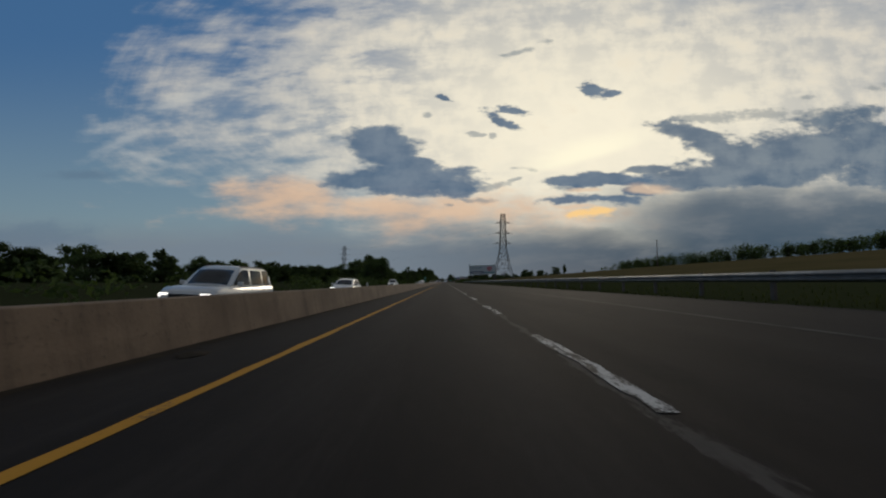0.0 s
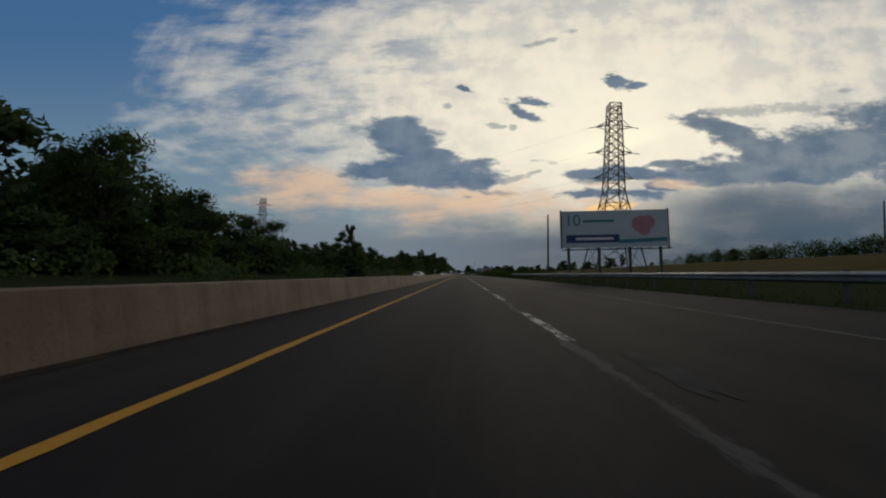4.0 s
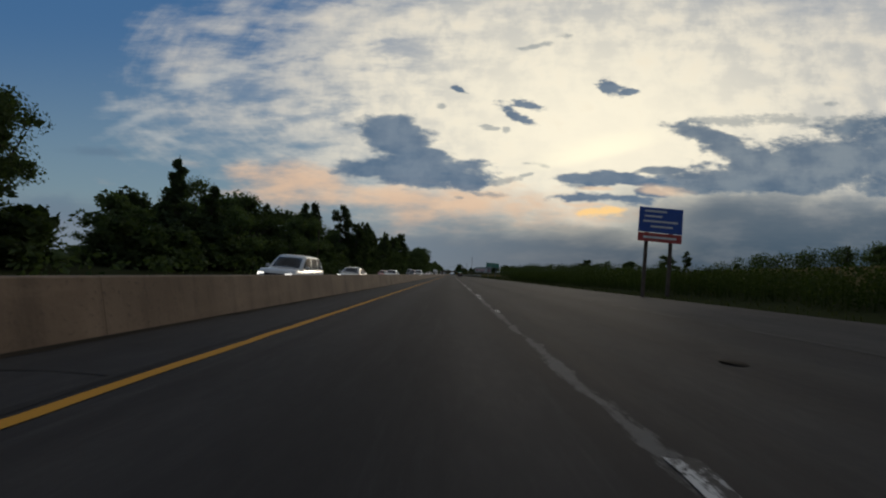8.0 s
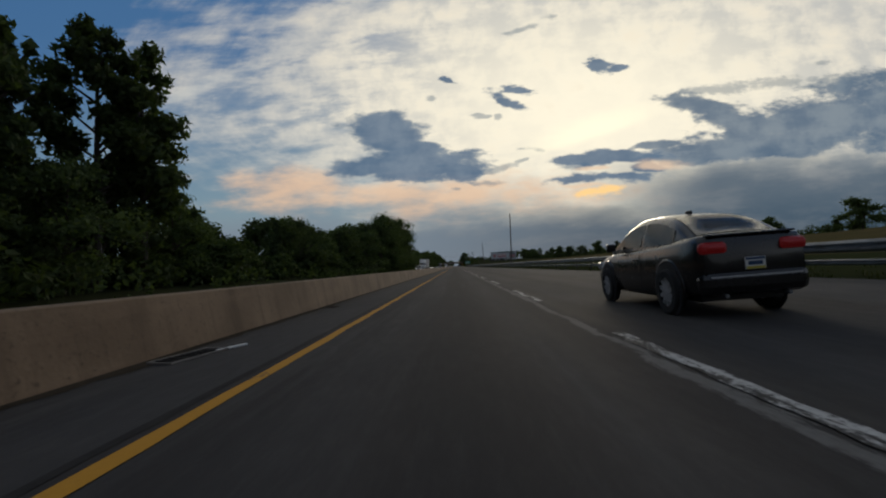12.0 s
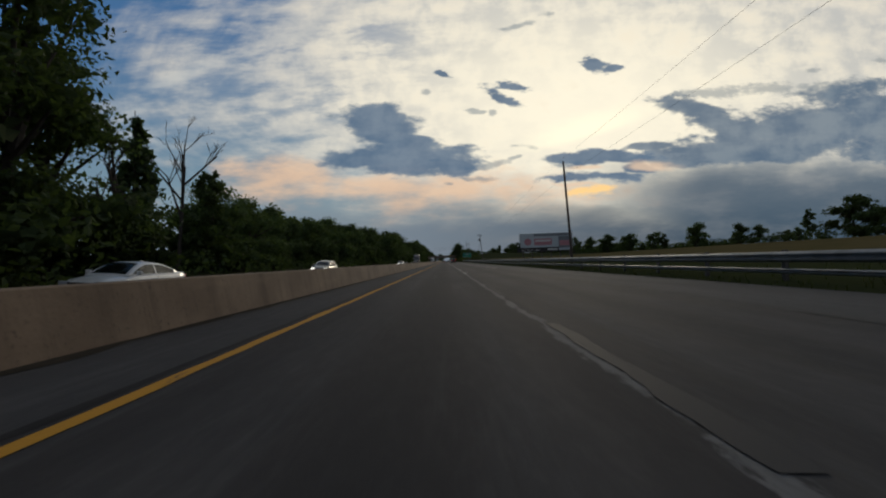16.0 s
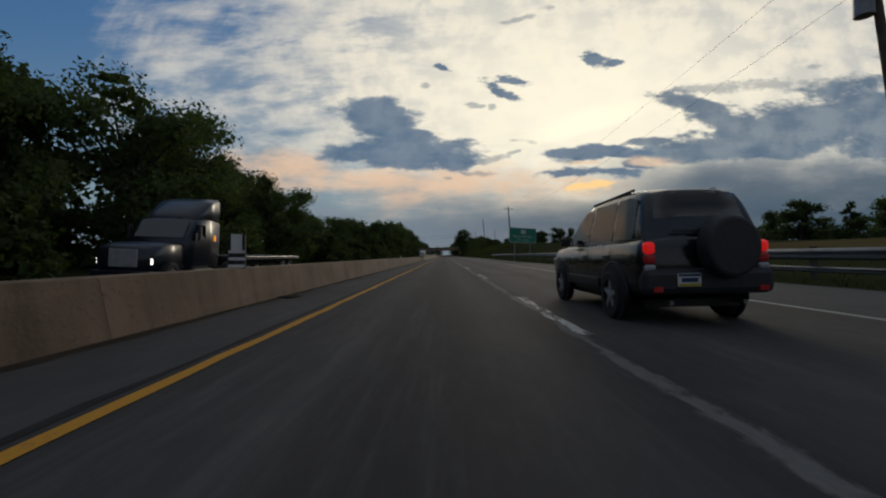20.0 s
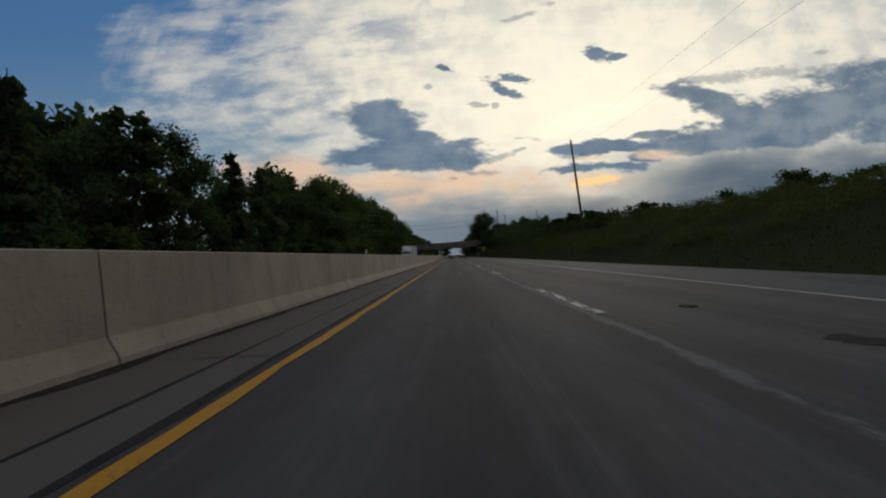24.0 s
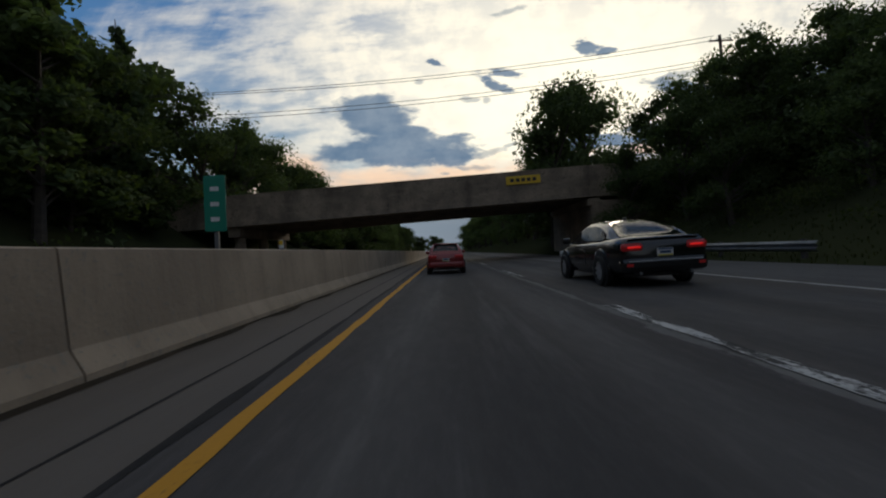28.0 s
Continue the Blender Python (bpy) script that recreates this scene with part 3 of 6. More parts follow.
def ground_z(x, y):
    if -15.0 <= x <= EDGE:
        return road_z(x, y) - 0.12
    if x > EDGE:
        col = [np.interp(y, STATIONS, TABLE[:, i]) for i in range(len(RIGHT_X))]
        z = float(np.interp(x, [EDGE, *RIGHT_X], [road_z(EDGE, y) - 0.02, *col]))
        return z + (0.10 * noise.noise((x * 0.25, y * 0.25, 0)) * min(1, (x - EDGE) / 3) if x < 200 else 0)
    mound = math.exp(-((y - 1060) / 45) ** 2)
    z = float(np.interp(-x, [15, 18, 24, 40, 400, 1500], [-0.62, -0.3 + 1.5 * mound, 0.2 + 5.5 * mound, 0.6 + 6 * mound, 0.5, 8]))
    return z + 0.12 * noise.noise((x * 0.2, y * 0.2, 3)) * min(1, (-x - 15) / 4)


xs = [-4800, -2500, -1200, -500, -200, -100, -60, -40, -30, -24, -21, -18, -16, -15, -12, -8, -4, -2, 0, 2.1, 3.6, 5.65, 7.5, 9.4, 9.8, 10.2, 10.6, 11.5, 12.5, 14, 16, 18, 20, 22, 26, 32, 40, 60, 90,
      150, 250, 400, 800, 1500, 2600, 4800]
ys = [-3000, -1200, -500, -200, *range(-100, 1340, 4), 1400, 1500, 1700, 2000, 2600, 3400, 4800]
verts = [(x, y, ground_z(x, y)) for y in ys for x in xs]
nx = len(xs)
faces = [(j * nx + i, j * nx + i + 1, (j + 1) * nx + i + 1, (j + 1) * nx + i) for j in range(len(ys) - 1) for i in range(nx - 1)]
ground = new("ground", mesh_from("ground", verts, faces, LAND, True))
tagged(ground, "rolling land with grass verges, ripe field and woodland floor", "ground", kind="structure")


def road_strip(x0, x1, y0, y1, nx, step, drop, name, mat, wob=0.0, seed=0.0, lift=0.0, columns=None):
    """A strip along the road that follows its banking; wob frays its sides."""
    v, f = [], []
    n = max(1, int(round((y1 - y0) / step)))
    for j in range(n + 1):
        y = y0 + (y1 - y0) * j / n
        a = wob * noise.noise((y * 0.9, seed, 0)) + 0.5 * wob * noise.noise((y * 4.0, seed, 5))
        b = wob * noise.noise((y * 0.9, seed + 9, 0)) + 0.5 * wob * noise.noise((y * 4.0, seed + 9, 5))
        for i in range(nx + 1):
            k = i / nx
            x = columns[i] if columns else (x0 + a) * (1 - k) + (x1 + b) * k
            v.append((x, y, road_z(x, y) - drop + lift))
    for j in range(n):
        for i in range(nx):
            q = j * (nx + 1) + i
            f.append((q, q + 1, q + nx + 2, q + nx + 1))
    return mesh_from(name, v, f, mat)


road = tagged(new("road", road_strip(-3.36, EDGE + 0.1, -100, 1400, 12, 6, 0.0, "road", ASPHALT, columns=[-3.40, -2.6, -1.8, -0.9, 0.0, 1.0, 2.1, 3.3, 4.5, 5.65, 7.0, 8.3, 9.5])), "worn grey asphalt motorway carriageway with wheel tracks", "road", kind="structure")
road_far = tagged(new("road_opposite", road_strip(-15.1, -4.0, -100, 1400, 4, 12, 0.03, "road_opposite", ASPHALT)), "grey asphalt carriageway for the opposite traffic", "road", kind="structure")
YELLOW_X, WHITE_X, SIDE_X = -1.81, 1.78, 5.65
for lo, hi, dx in ((-60, 905, 0.0), (905, 925, 0.025), (925, 945, 0.05), (945, 1350, 0.08)):
    tagged(new("yellow_edge_line", road_strip(YELLOW_X - 0.055 + dx, YELLOW_X + 0.065 + dx, lo, hi, 1, 0.45, 0.0, "yellow_edge_line", YELLOW_LINE, 0.035, 3.0, 0.006)), "worn yellow painted edge line on the asphalt", "road marking", kind="structure")
tar = tagged(new("tar_seam", road_strip(YELLOW_X - 0.20, YELLOW_X - 0.13, 215, 1350, 1, 0.7, 0.0, "tar_seam", TAR, 0.05, 8.0, 0.004)), "black tar seam along the shoulder joint", "road marking", kind="structure")
side = tagged(new("white_edge_line", road_strip(SIDE_X - 0.07, SIDE_X + 0.07, 660, 1350, 1, 0.9, 0.0, "white_edge_line", EDGE_LINE, 0.02, 11.0, 0.006)), "thin worn white edge line on the asphalt", "road marking", kind="structure")
side_old = tagged(new("faint_edge_line", road_strip(SIDE_X - 0.06, SIDE_X + 0.06, -60, 660, 1, 0.9, 0.0, "faint_edge_line", FAINT_LINE, 0.05, 12.0, 0.006)), "faint rubbed white edge line on the asphalt", "road marking", kind="structure")
gutter = tagged(new("gutter_dirt", road_strip(-3.40, -3.20, -60, 1350, 1, 0.3, 0.0, "gutter_dirt", SOIL, 0.13, 21.0, 0.005)), "dark line of dirt along the barrier's foot", "dirt", kind="structure")
shoulder_joint = tagged(new("shoulder_joint", road_strip(-2.45, -2.415, 842, 1350, 1, 0.8, 0.0, "shoulder_joint", TAR, 0.03, 31.0, 0.004)), "dark joint running along the concrete shoulder", "road marking", kind="structure")
far_line = tagged(new("far_lane_edge", road_strip(-5.25, -5.10, -60, 1350, 1, 4, 0.03, "far_lane_edge", YELLOW_LINE, 0.0, 0.0, 0.006)), "yellow edge line of the opposite carriageway", "road marking", kind="structure")

# cracks across the lanes
RC = random.Random(9)
cv, cf = [], []
for k in range(80):
    y = RC.uniform(-20, 1080)
    x = RC.choice((RC.uniform(-1.6, 0.2), RC.uniform(2.0, 4.6), RC.uniform(-3.2, -2.1)))
    w = RC.uniform(0.5, 1.6)
    n = 8
    for i in range(n + 1):
        px = x + w * i / n
        py = y + 0.10 * noise.noise((px * 3, y, 0)) + 0.05 * i / n
        t = RC.uniform(0.005, 0.016)
        cv += [(px, py - t, road_z(px, py) + 0.004), (px, py + t, road_z(px, py) + 0.004)]
        if i:
            j = len(cv) - 4
            cf.append((j, j + 2, j + 3, j + 1))
cracks = tagged(new("pavement_cracks", mesh_from("pavement_cracks", cv, cf, TAR)), "dark sealed cracks across the asphalt lanes", "road crack", kind="stuff")

# broken lane line
lane_line = thing("lane_line", None, "broken white lane line, worn through in places", "road marking", kind="structure")
# stretches where the dashes are half gone (1) or all but rubbed away (2)
RUBBED = ((79, 90, 2), (262, 282, 1), (310, 322, 1), (346, 356, 2), (600, 640, 2), (575, 592, 1))
DASHES = ((-40, 62, 43.5, 9.05), (62, 105, 88.4, 9.0), (105, 200, 118.0, 9.2), (200, 236, 232.5, 9.05), (236, 258, 244.0, 9.05), (258, 300, 273.0, 9.05), (300, 368, 318.6, 9.1), (368, 404, 390.4, 9.1), (404, 445, 428.5, 9.1), (445, 560, 466.2, 9.1), (560, 600, 578.3, 9.2), (600, 680, 657.3, 9.2), (680, 715, 696.6, 9.2), (715, 752, 734.0, 11.4), (752, 860, 772.6, 11.4), (860, 935, 893.0, 12.35), (935, 985, 964.5, 12.35), (985, 1250, 1019.6, 11.2))
for lo, hi, first, step in DASHES:
    y = first - step * math.floor((first - lo) / step)
    while y < hi:
        worn = next((k for a, b, k in RUBBED if a < y < b), 0)
        wide, long, mat = (((0.09, 4.3, WHITE_LINE), (0.05, 0.9, WHITE_LINE), (0.09, 4.3, GHOST_LINE))[worn])
        mid = WHITE_X + 0.01 + float(np.interp(y, [430, 448, 560, 640, 655, 760, 790], [-0.09, 0.05, 0.05, -0.06, -0.10, -0.10, 0.0]))
        ob = new("dash", road_strip(mid - wide, mid + wide, y - long, y, 1, 0.2, 0.0, "dash", mat, 0.07, y, 0.008))
        ob.parent = lane_line
        y += step

# ---- median barrier ----
LOW = [(0.26, 0), (0.255, 0.03), (0.11, 0.655), (0.09, 0.67), (-0.09, 0.67), (-0.11, 0.655), (-0.255, 0.03), (-0.26, 0)]
TALL = [(0.31, 0), (0.305, 0.07), (0.195, 0.26), (0.125, 1.035), (0.10, 1.05), (-0.10, 1.05), (-0.125, 1.035), (-0.195, 0.26), (-0.305, 0.07), (-0.31, 0)]
BARRIER_X = -3.66
CHANGE_Y = 842.0


def barrier_mesh(name, outline, length, mat, gap):
    bm = slab(outline, gap, length - gap)
    bmesh.ops.recalc_face_normals(bm, faces=bm.faces)
    me = bpy.data.meshes.new(name)
    bm.to_mesh(me)
    bm.free()
    me.materials.append(mat)
    return me


median = thing("median_barrier", None, "low tan concrete median barrier with stained faces", "barrier", kind="structure")
low_piece = barrier_mesh("barrier_piece", LOW, 12.0, CONCRETE, 0.003)
y = -60.0
while y < CHANGE_Y - 13:
    shared("barrier_piece", low_piece, median, pose(BARRIER_X + 0.04, y, -0.01))
    y += 12.0
median_tall = thing("tall_median_barrier", None, "tall pale concrete median barrier with open joints", "barrier", kind="structure")
tall_piece = barrier_mesh("tall_barrier_piece", TALL, 8.84, CONCRETE_NEW, 0.011)
y = 842.1
shared("barrier_piece", low_piece, median, pose(BARRIER_X + 0.04, 830.2, -0.01))
while y < 1300:
    shared("barrier_piece", tall_piece, median_tall, pose(BARRIER_X + 0.02, y, -0.01))
    y += 8.84

# ---- trees ----
def leaf_cloud(rng, lumps, count, size, flat=0.6):
    """Small bent leaf sprays scattered through the outer part of several lumps."""
    L = np.array(lumps)
    vol = (L[:, 3] * L[:, 4] * L[:, 5]) ** 0.8
    k = L[rng.choice(len(L), count, p=vol / vol.sum())]
    d = rng.normal(size=(count, 3))
    d /= np.linalg.norm(d, axis=1)[:, None]
    r = (0.45 + 0.60 * rng.random(count) ** 0.7)[:, None]
    p = k[:, :3] + d * k[:, 3:] * r
    s = (size * (0.6 + 0.8 * rng.random(count)))[:, None]
    t = rng.normal(size=(count, 3))
    t /= np.linalg.norm(t, axis=1)[:, None]
    o = np.cross(t, d + 0.4 * rng.normal(size=(count, 3)))
    o /= np.linalg.norm(o, axis=1)[:, None] + 1e-6
    n = np.cross(t, o) * 0.25
    v = np.stack([p - t * s, p + o * s * flat + n * s, p + t * s, p - o * s * flat + n * s], 1).reshape(-1, 3)
    i = np.arange(count)[:, None] * 4
    f = np.concatenate([i + [0, 1, 2], i + [0, 2, 3]])
    return v.tolist(), f.tolist()


def tree_kind(name, seed, height, spread, kind, count, size):
    """Trunk and limbs in one mesh, leaves in another; height and spread in metres."""
    rng = np.random.default_rng(seed)
    bm = bmesh.new()
    lumps = []
    if kind == "cone":
        add_tube(bm, (0, 0, 0), (0.1, 0, height * 0.95), 0.022 * height, 0.02, 7)
        for k in range(13):
            z = height * (0.14 + 0.84 * k / 13)
            r = spread * (1 - k / 13.5) ** 0.8
            for a in range(3):
                t = rng.random() * 6.28
                e = (math.cos(t) * r * 0.8, math.sin(t) * r * 0.8, z - 0.05 * height + 0.12 * r)
                add_tube(bm, (0, 0, z), e, 0.05, 0.015, 4)
                lumps.append((e[0] * 0.65, e[1] * 0.65, e[2], r * 0.42 + 0.15, r * 0.42 + 0.15, height * 0.045))
    elif kind == "tall":
        add_tube(bm, (0, 0, 0), (0.2, 0.1, height * 0.9), 0.018 * height, 0.03, 7)
        for k in range(34):
            z = height * (0.16 + 0.80 * k / 34)
            r = spread * (0.30 + 0.70 * math.sin(math.pi * (0.14 + 0.82 * k / 34))) * (0.5 + 0.6 * rng.random())
            t = rng.random() * 6.28
            e = (math.cos(t) * r * 0.7, math.sin(t) * r * 0.7, z + 0.05 * height)
            add_tube(bm, (0.1, 0, z - 0.04 * height), e, 0.06, 0.02, 5)
            lumps.append((e[0], e[1], e[2], r * 0.40 + 0.1, r * 0.40 + 0.1, height * 0.055))
    else:
        low = 0.0
        top = (0.12 * spread * rng.normal(), 0.12 * spread * rng.normal(), height * 0.45)
        add_tube(bm, (0, 0, 0), top, 0.026 * height, 0.014 * height, 8)
        n = 20 if kind == "broad" else 14
        for k in range(n):
            t = 6.28 * k / n * 2.4 + rng.random()
            z = height * (low + 0.10 + (0.80 - low) * (k + rng.random()) / n)
            prof = math.sin(math.pi * (0.20 + 0.72 * (z / height))) if kind == "broad" else math.sqrt(max(0.05, 1 - (z / height) ** 2))
            r = spread * (0.25 + 0.75 * rng.random()) * prof
            e = (math.cos(t) * r, math.sin(t) * r, z)
            add_tube(bm, (top[0] * 0.6, top[1] * 0.6, min(z * 0.6, height * 0.42)), e, 0.011 * height, 0.02, 5)
            q = spread * (0.26 + 0.22 * rng.random())
            lumps.append((e[0], e[1], e[2], q, q, q * (0.62 + 0.3 * rng.random())))
        lumps.append((top[0], top[1], height * 0.60, spread * 0.5, spread * 0.5, height * 0.22))
        lumps.append((top[0], top[1], height * 0.86, spread * 0.33, spread * 0.33, height * 0.12))
    me_t = bpy.data.meshes.new("trunk")
    bm.to_mesh(me_t)
    bm.free()
    me_t.materials.append(BARK)
    v, f = leaf_cloud(rng, lumps, count, size)
    # shaded inner sprays, larger and fewer
    q = len(v)
    v2, f2 = leaf_cloud(rng, [(a * 0.92, b * 0.92, c, i * 0.52, j * 0.52, k * 0.55) for a, b, c, i, j, k in lumps], count // 5, size * 2.0, 0.8)
    v, f = v + v2, f + [tuple(i + q for i in k) for k in f2]
    me_c = mesh_from("crown", v, f, LEAF_B if kind == "cone" else LEAF_C if kind == "bush" else LEAF_A)
    return me_t, me_c


KINDS = {
    "broad": [tree_kind("broad", s, 10, 4.2, "broad", 4400, 0.145) for s in (1, 2, 3, 4)],
    "far": [tree_kind("far", s, 10, 4.2, "broad", 1500, 0.29) for s in (41, 42, 43)],
    "grove": [tree_kind("grove", s, 10, 3.6, "broad", 5200, 0.108) for s in (5, 6, 7)],
    "tall": [tree_kind("tall", s, 10, 2.0, "tall", 3200, 0.145) for s in (11, 12)],
    "cone": [tree_kind("cone", s, 10, 2.3, "cone", 2000, 0.20) for s in (21, 22)],
    "bush": [tree_kind("bush", s, 4, 2.6, "bush", 1300, 0.20) for s in (31, 32, 33)],
}
LABELS = {"far": ("broadleaf_tree", "dark broadleaf tree standing behind others", "tree"), "broad": ("broadleaf_tree", "dense dark green broadleaf tree beside the motorway", "tree"), "grove": ("tall_broadleaf_tree", "tall dark green broadleaf tree with a ragged crown", "tree"),
          "tall": ("slender_tree", "slender dark tree with an open feathery crown", "tree"),
          "cone": ("conifer_tree", "dark pointed conifer among the roadside trees", "tree"), "bush": ("shrub", "low rounded green shrub on the roadside", "shrub")}
RT = random.Random(5)


def plant(kind, x, y, height, wide=1.0, group="roadside trees"):
    me_t, me_c = RT.choice(KINDS[kind])
    base = 4 if kind == "bush" else 10
    k = height / base
    name, label, cat = LABELS[kind]
    e = thing(name, None, label, cat, group)
    e.location = (x, y, ground_z(x, y) - 0.1)
    e.rotation_euler = (0, 0, RT.uniform(0, 6.28))
    e.scale = (k * wide, k * wide, k)
    shared("trunk", me_t, e)
    shared("crown", me_c, e)
    return e


WOOD_Y = [-40, 30, 60, 110, 138, 152, 165, 185, 205, 232, 255, 270, 290, 300, 328, 334, 343, 350, 362, 374, 395, 412, 440, 458, 470, 500, 560, 600, 640, 665, 700, 770, 800, 830, 870, 915, 960, 1010, 1060, 1300]
WOOD_H = [4, 4.4, 5.0, 4.6, 4.8, 8.5, 9.0, 11, 9.0, 5.5, 4.6, 8.2, 7.0, 6.5, 7.0, 3.2, 3.2, 8.0, 9.5, 11.0, 9.0, 8.2, 8.4, 10.5, 10.0, 8.5, 9, 16, 15, 8, 9, 10.5, 12.5, 9.5, 8.2, 11.5, 15.5, 15.5, 12.5, 15]
WOOD_X = [55, 50, 45, 36, 33, 24, 26, 27, 28, 29, 28, 28, 28, 28, 25, 25, 24, 24, 23, 23, 23, 22, 22, 22, 22, 24, 22, 22, 22, 24, 23, 22, 22, 22, 22, 21, 21, 21, 22, 22]
y = -30.0
while y < 1290:
    h = float(np.interp(y, WOOD_Y, WOOD_H))
    x = float(np.interp(y, WOOD_Y, WOOD_X))
    hh = h * RT.uniform(0.78, 1.12)
    kind = RT.choices(["broad", "tall", "cone", "bush"], [7, 1.0, 1.0, 0.8])[0]
    if kind == "bush":
        hh = min(hh, 5)
    if kind == "broad" and h > 10.5:
        kind = "grove"
    plant(kind, -x + RT.uniform(-1.5, 1.5), y, hh, RT.uniform(0.9, 1.15))
    if RT.random() < 0.75:
        plant("far", -x - RT.uniform(5, 9), y + RT.uniform(-3, 3), h * RT.uniform(0.9, 1.2), 1.1)
    plant("bush", -x + RT.uniform(0.8, 2.6), y + RT.uniform(-3, 3), RT.uniform(2.6, 4.4), 1.25)
    y += RT.uniform(5.2, 7.5) * (0.8 + h / 40)


# single trees that stand out
plant("tall", -19.5, 226.5, 9.0, 1.2)
plant("tall", -20, 238, 6.5)
plant("bush", -18, 227, 3.0)
plant("broad", -21.5, 148, 9.8, 1.2)
plant("tall", -23, 396, 14.0, 1.0)
plant("cone", -22, 371, 11.5, 1.0)
plant("cone", -22.5, 377, 12.5, 1.0)
plant("cone", -24, 326, 9.5, 1.1)
plant("tall", -20.5, 400, 11.0, 1.1)
plant("tall", -20, 404.5, 11.8, 1.0)
plant("grove", -22, 408, 10.5, 1.0)
plant("tall", -21, 413, 10.5, 1.3)
for yy, hh in ((418.5, 11.5), (423, 10.0), (427.5, 12.0), (432, 11.0), (436, 9.5)):
    plant("tall", -21.5 - RT.uniform(0, 1.5), yy, hh, RT.uniform(0.8, 1.1))
plant("cone", -23, 348, 9.0, 1.1)
plant("tall", -24, 362, 8.5)
plant("tall", -20.5, 438, 12.0, 1.0)
plant("tall", -21, 443, 13.0, 0.95)
for yy in (474, 477, 480, 483, 486.5, 490):
    plant("tall", -21.5 - RT.uniform(0, 2), yy, RT.uniform(13.5, 17), 1.0)
plant("cone", -23, 445, 10.5, 1.2)
plant("cone", -24, 452, 9.5, 1.2)
for yy, hh in ((585, 17), (592, 18), (600, 18), (608, 18.5), (617, 19.5), (626, 19)):
    plant("grove", -21 - RT.uniform(0, 3), yy, hh, 1.15)
plant("tall", -22, 655, 9.5)


def dead_tree(x, y, height, seed):
    """A leafless tree: trunk, limbs and twigs that fork upwards."""
    rng = random.Random(seed)
    e = thing("dead_tree", None, "bare grey dead tree rising above the woods", "tree", "roadside trees")
    e.location = (x, y, ground_z(x, y) - 0.1)
    trunk = bmesh.new()
    limbs = bmesh.new()

    def fork(p, d, length, r, level):
        q = p + d * length
        add_tube(trunk if level == 0 else limbs, p, q, r, r * 0.6, 6 if level < 2 else 4)
        if level < 4:
            for _ in range(3 if level else 5):
                t = p.lerp(q, rng.uniform(0.45, 1.0))
                n = (d + Vector((rng.uniform(-1, 1), rng.uniform(-1, 1), rng.uniform(-0.1, 0.5))) * 0.75).normalized()
                fork(t, n, length * rng.uniform(0.38, 0.6), r * 0.5, level + 1)

    fork(Vector((0, 0, 0)), Vector((0.05, 0, 1)).normalized(), height * 0.62, 0.19, 0)
    part("trunk", trunk, BARK, e)
    part("limbs", limbs, BARK, e, "bare forked limbs")


dead_tree(-22, 650, 14.5, 3)
dead_tree(-20.5, 641, 9.5, 8)
plant("grove", -21.5, 634, 17.5, 1.1)
plant("grove", -21.5, 800, 14.0)
plant("grove", -21.5, 776, 12.8)
plant("grove", -21.5, 783, 12.0)
plant("grove", -21, 948, 14.5)
plant("grove", -21.5, 955, 14.5)
plant("tall", -20, 888, 10.5, 1.2)
plant("tall", -21, 910, 11.0, 1.3)
plant("tall", -19.5, 1044.5, 12.5, 1.4)
plant("grove", -22, 1049, 11.5, 1.1)
# woods on the cutting's outer side, before and behind the bridge
for yy in range(955, 1056, 5):
    xx = float(np.interp(yy, [955, 1000, 1055], [24, 19, 17])) + RT.uniform(-1, 1.5)
    plant("bush", xx, yy, RT.uniform(1.8, 2.9), 1.2, "cutting trees")
    if yy > 985:
        plant("grove", xx + RT.uniform(2, 5), yy + RT.uniform(-2, 2), float(np.interp(yy, [985, 1020, 1055], [3.4, 5.5, 7.0])) * RT.uniform(0.8, 1.15), 1.1, "cutting trees")
for yy in range(1074, 1260, 8):
    plant("grove", 13 + RT.uniform(-1, 2), yy, RT.uniform(11, 14), 1.1, "cutting trees")
plant("grove", 11.5, 1071, 18.5, 0.95, "cutting trees")
plant("grove", 15.5, 1073, 17.0, 1.0, "cutting trees")
for xx, yy, hh in ((12.6, 1044, 5.5), (13.5, 1049, 7.5), (12.2, 1053, 6.5), (15.5, 1046, 7.2), (17.0, 1052, 8.6), (15.0, 1054, 8.4), (16.5, 1040, 6.0), (19.5, 1046, 7.6), (14.0, 1039, 4.6), (18.5, 1036, 5.6), (20, 1041, 6.5)):
    plant("grove", xx, yy, hh, 1.05, "cutting trees")
plant("grove", 18.5, 1050, 8.5, 1.0, "cutting trees")

# tree line on the far side of the fields
for k in range(74):
    yy = -40 + k * 19 + RT.uniform(-7, 7)
    xx = float(np.interp(yy, [-40, 520, 640, 900, 1400], [330, 310, 165, 100, 60])) + RT.uniform(-14, 14)
    hh = RT.uniform(8, 13) if yy > 540 else RT.uniform(7.5, 11.0)
    if 560 < yy < 640 or 700 < yy < 800:
        hh *= RT.choice((0.6, 1.25))
    plant(RT.choice(("far", "far", "far", "tall")), xx, yy, hh, RT.uniform(1.0, 1.5), "far field trees")
for k in range(28):
    yy = 655 + k * 12.5 + RT.uniform(-5, 5)
    plant("far", float(np.interp(yy, [640, 900, 1400], [165, 100, 60])) + RT.uniform(-6, 10), yy, RT.uniform(4.5, 11.5), RT.uniform(0.9, 1.4), "far field trees")
for k in range(16):
    plant("far", RT.uniform(12, 50) * RT.choice((1, 1, -1)) + 6, 1290 + k * 14, RT.uniform(9, 13), 1.2, "far field trees")


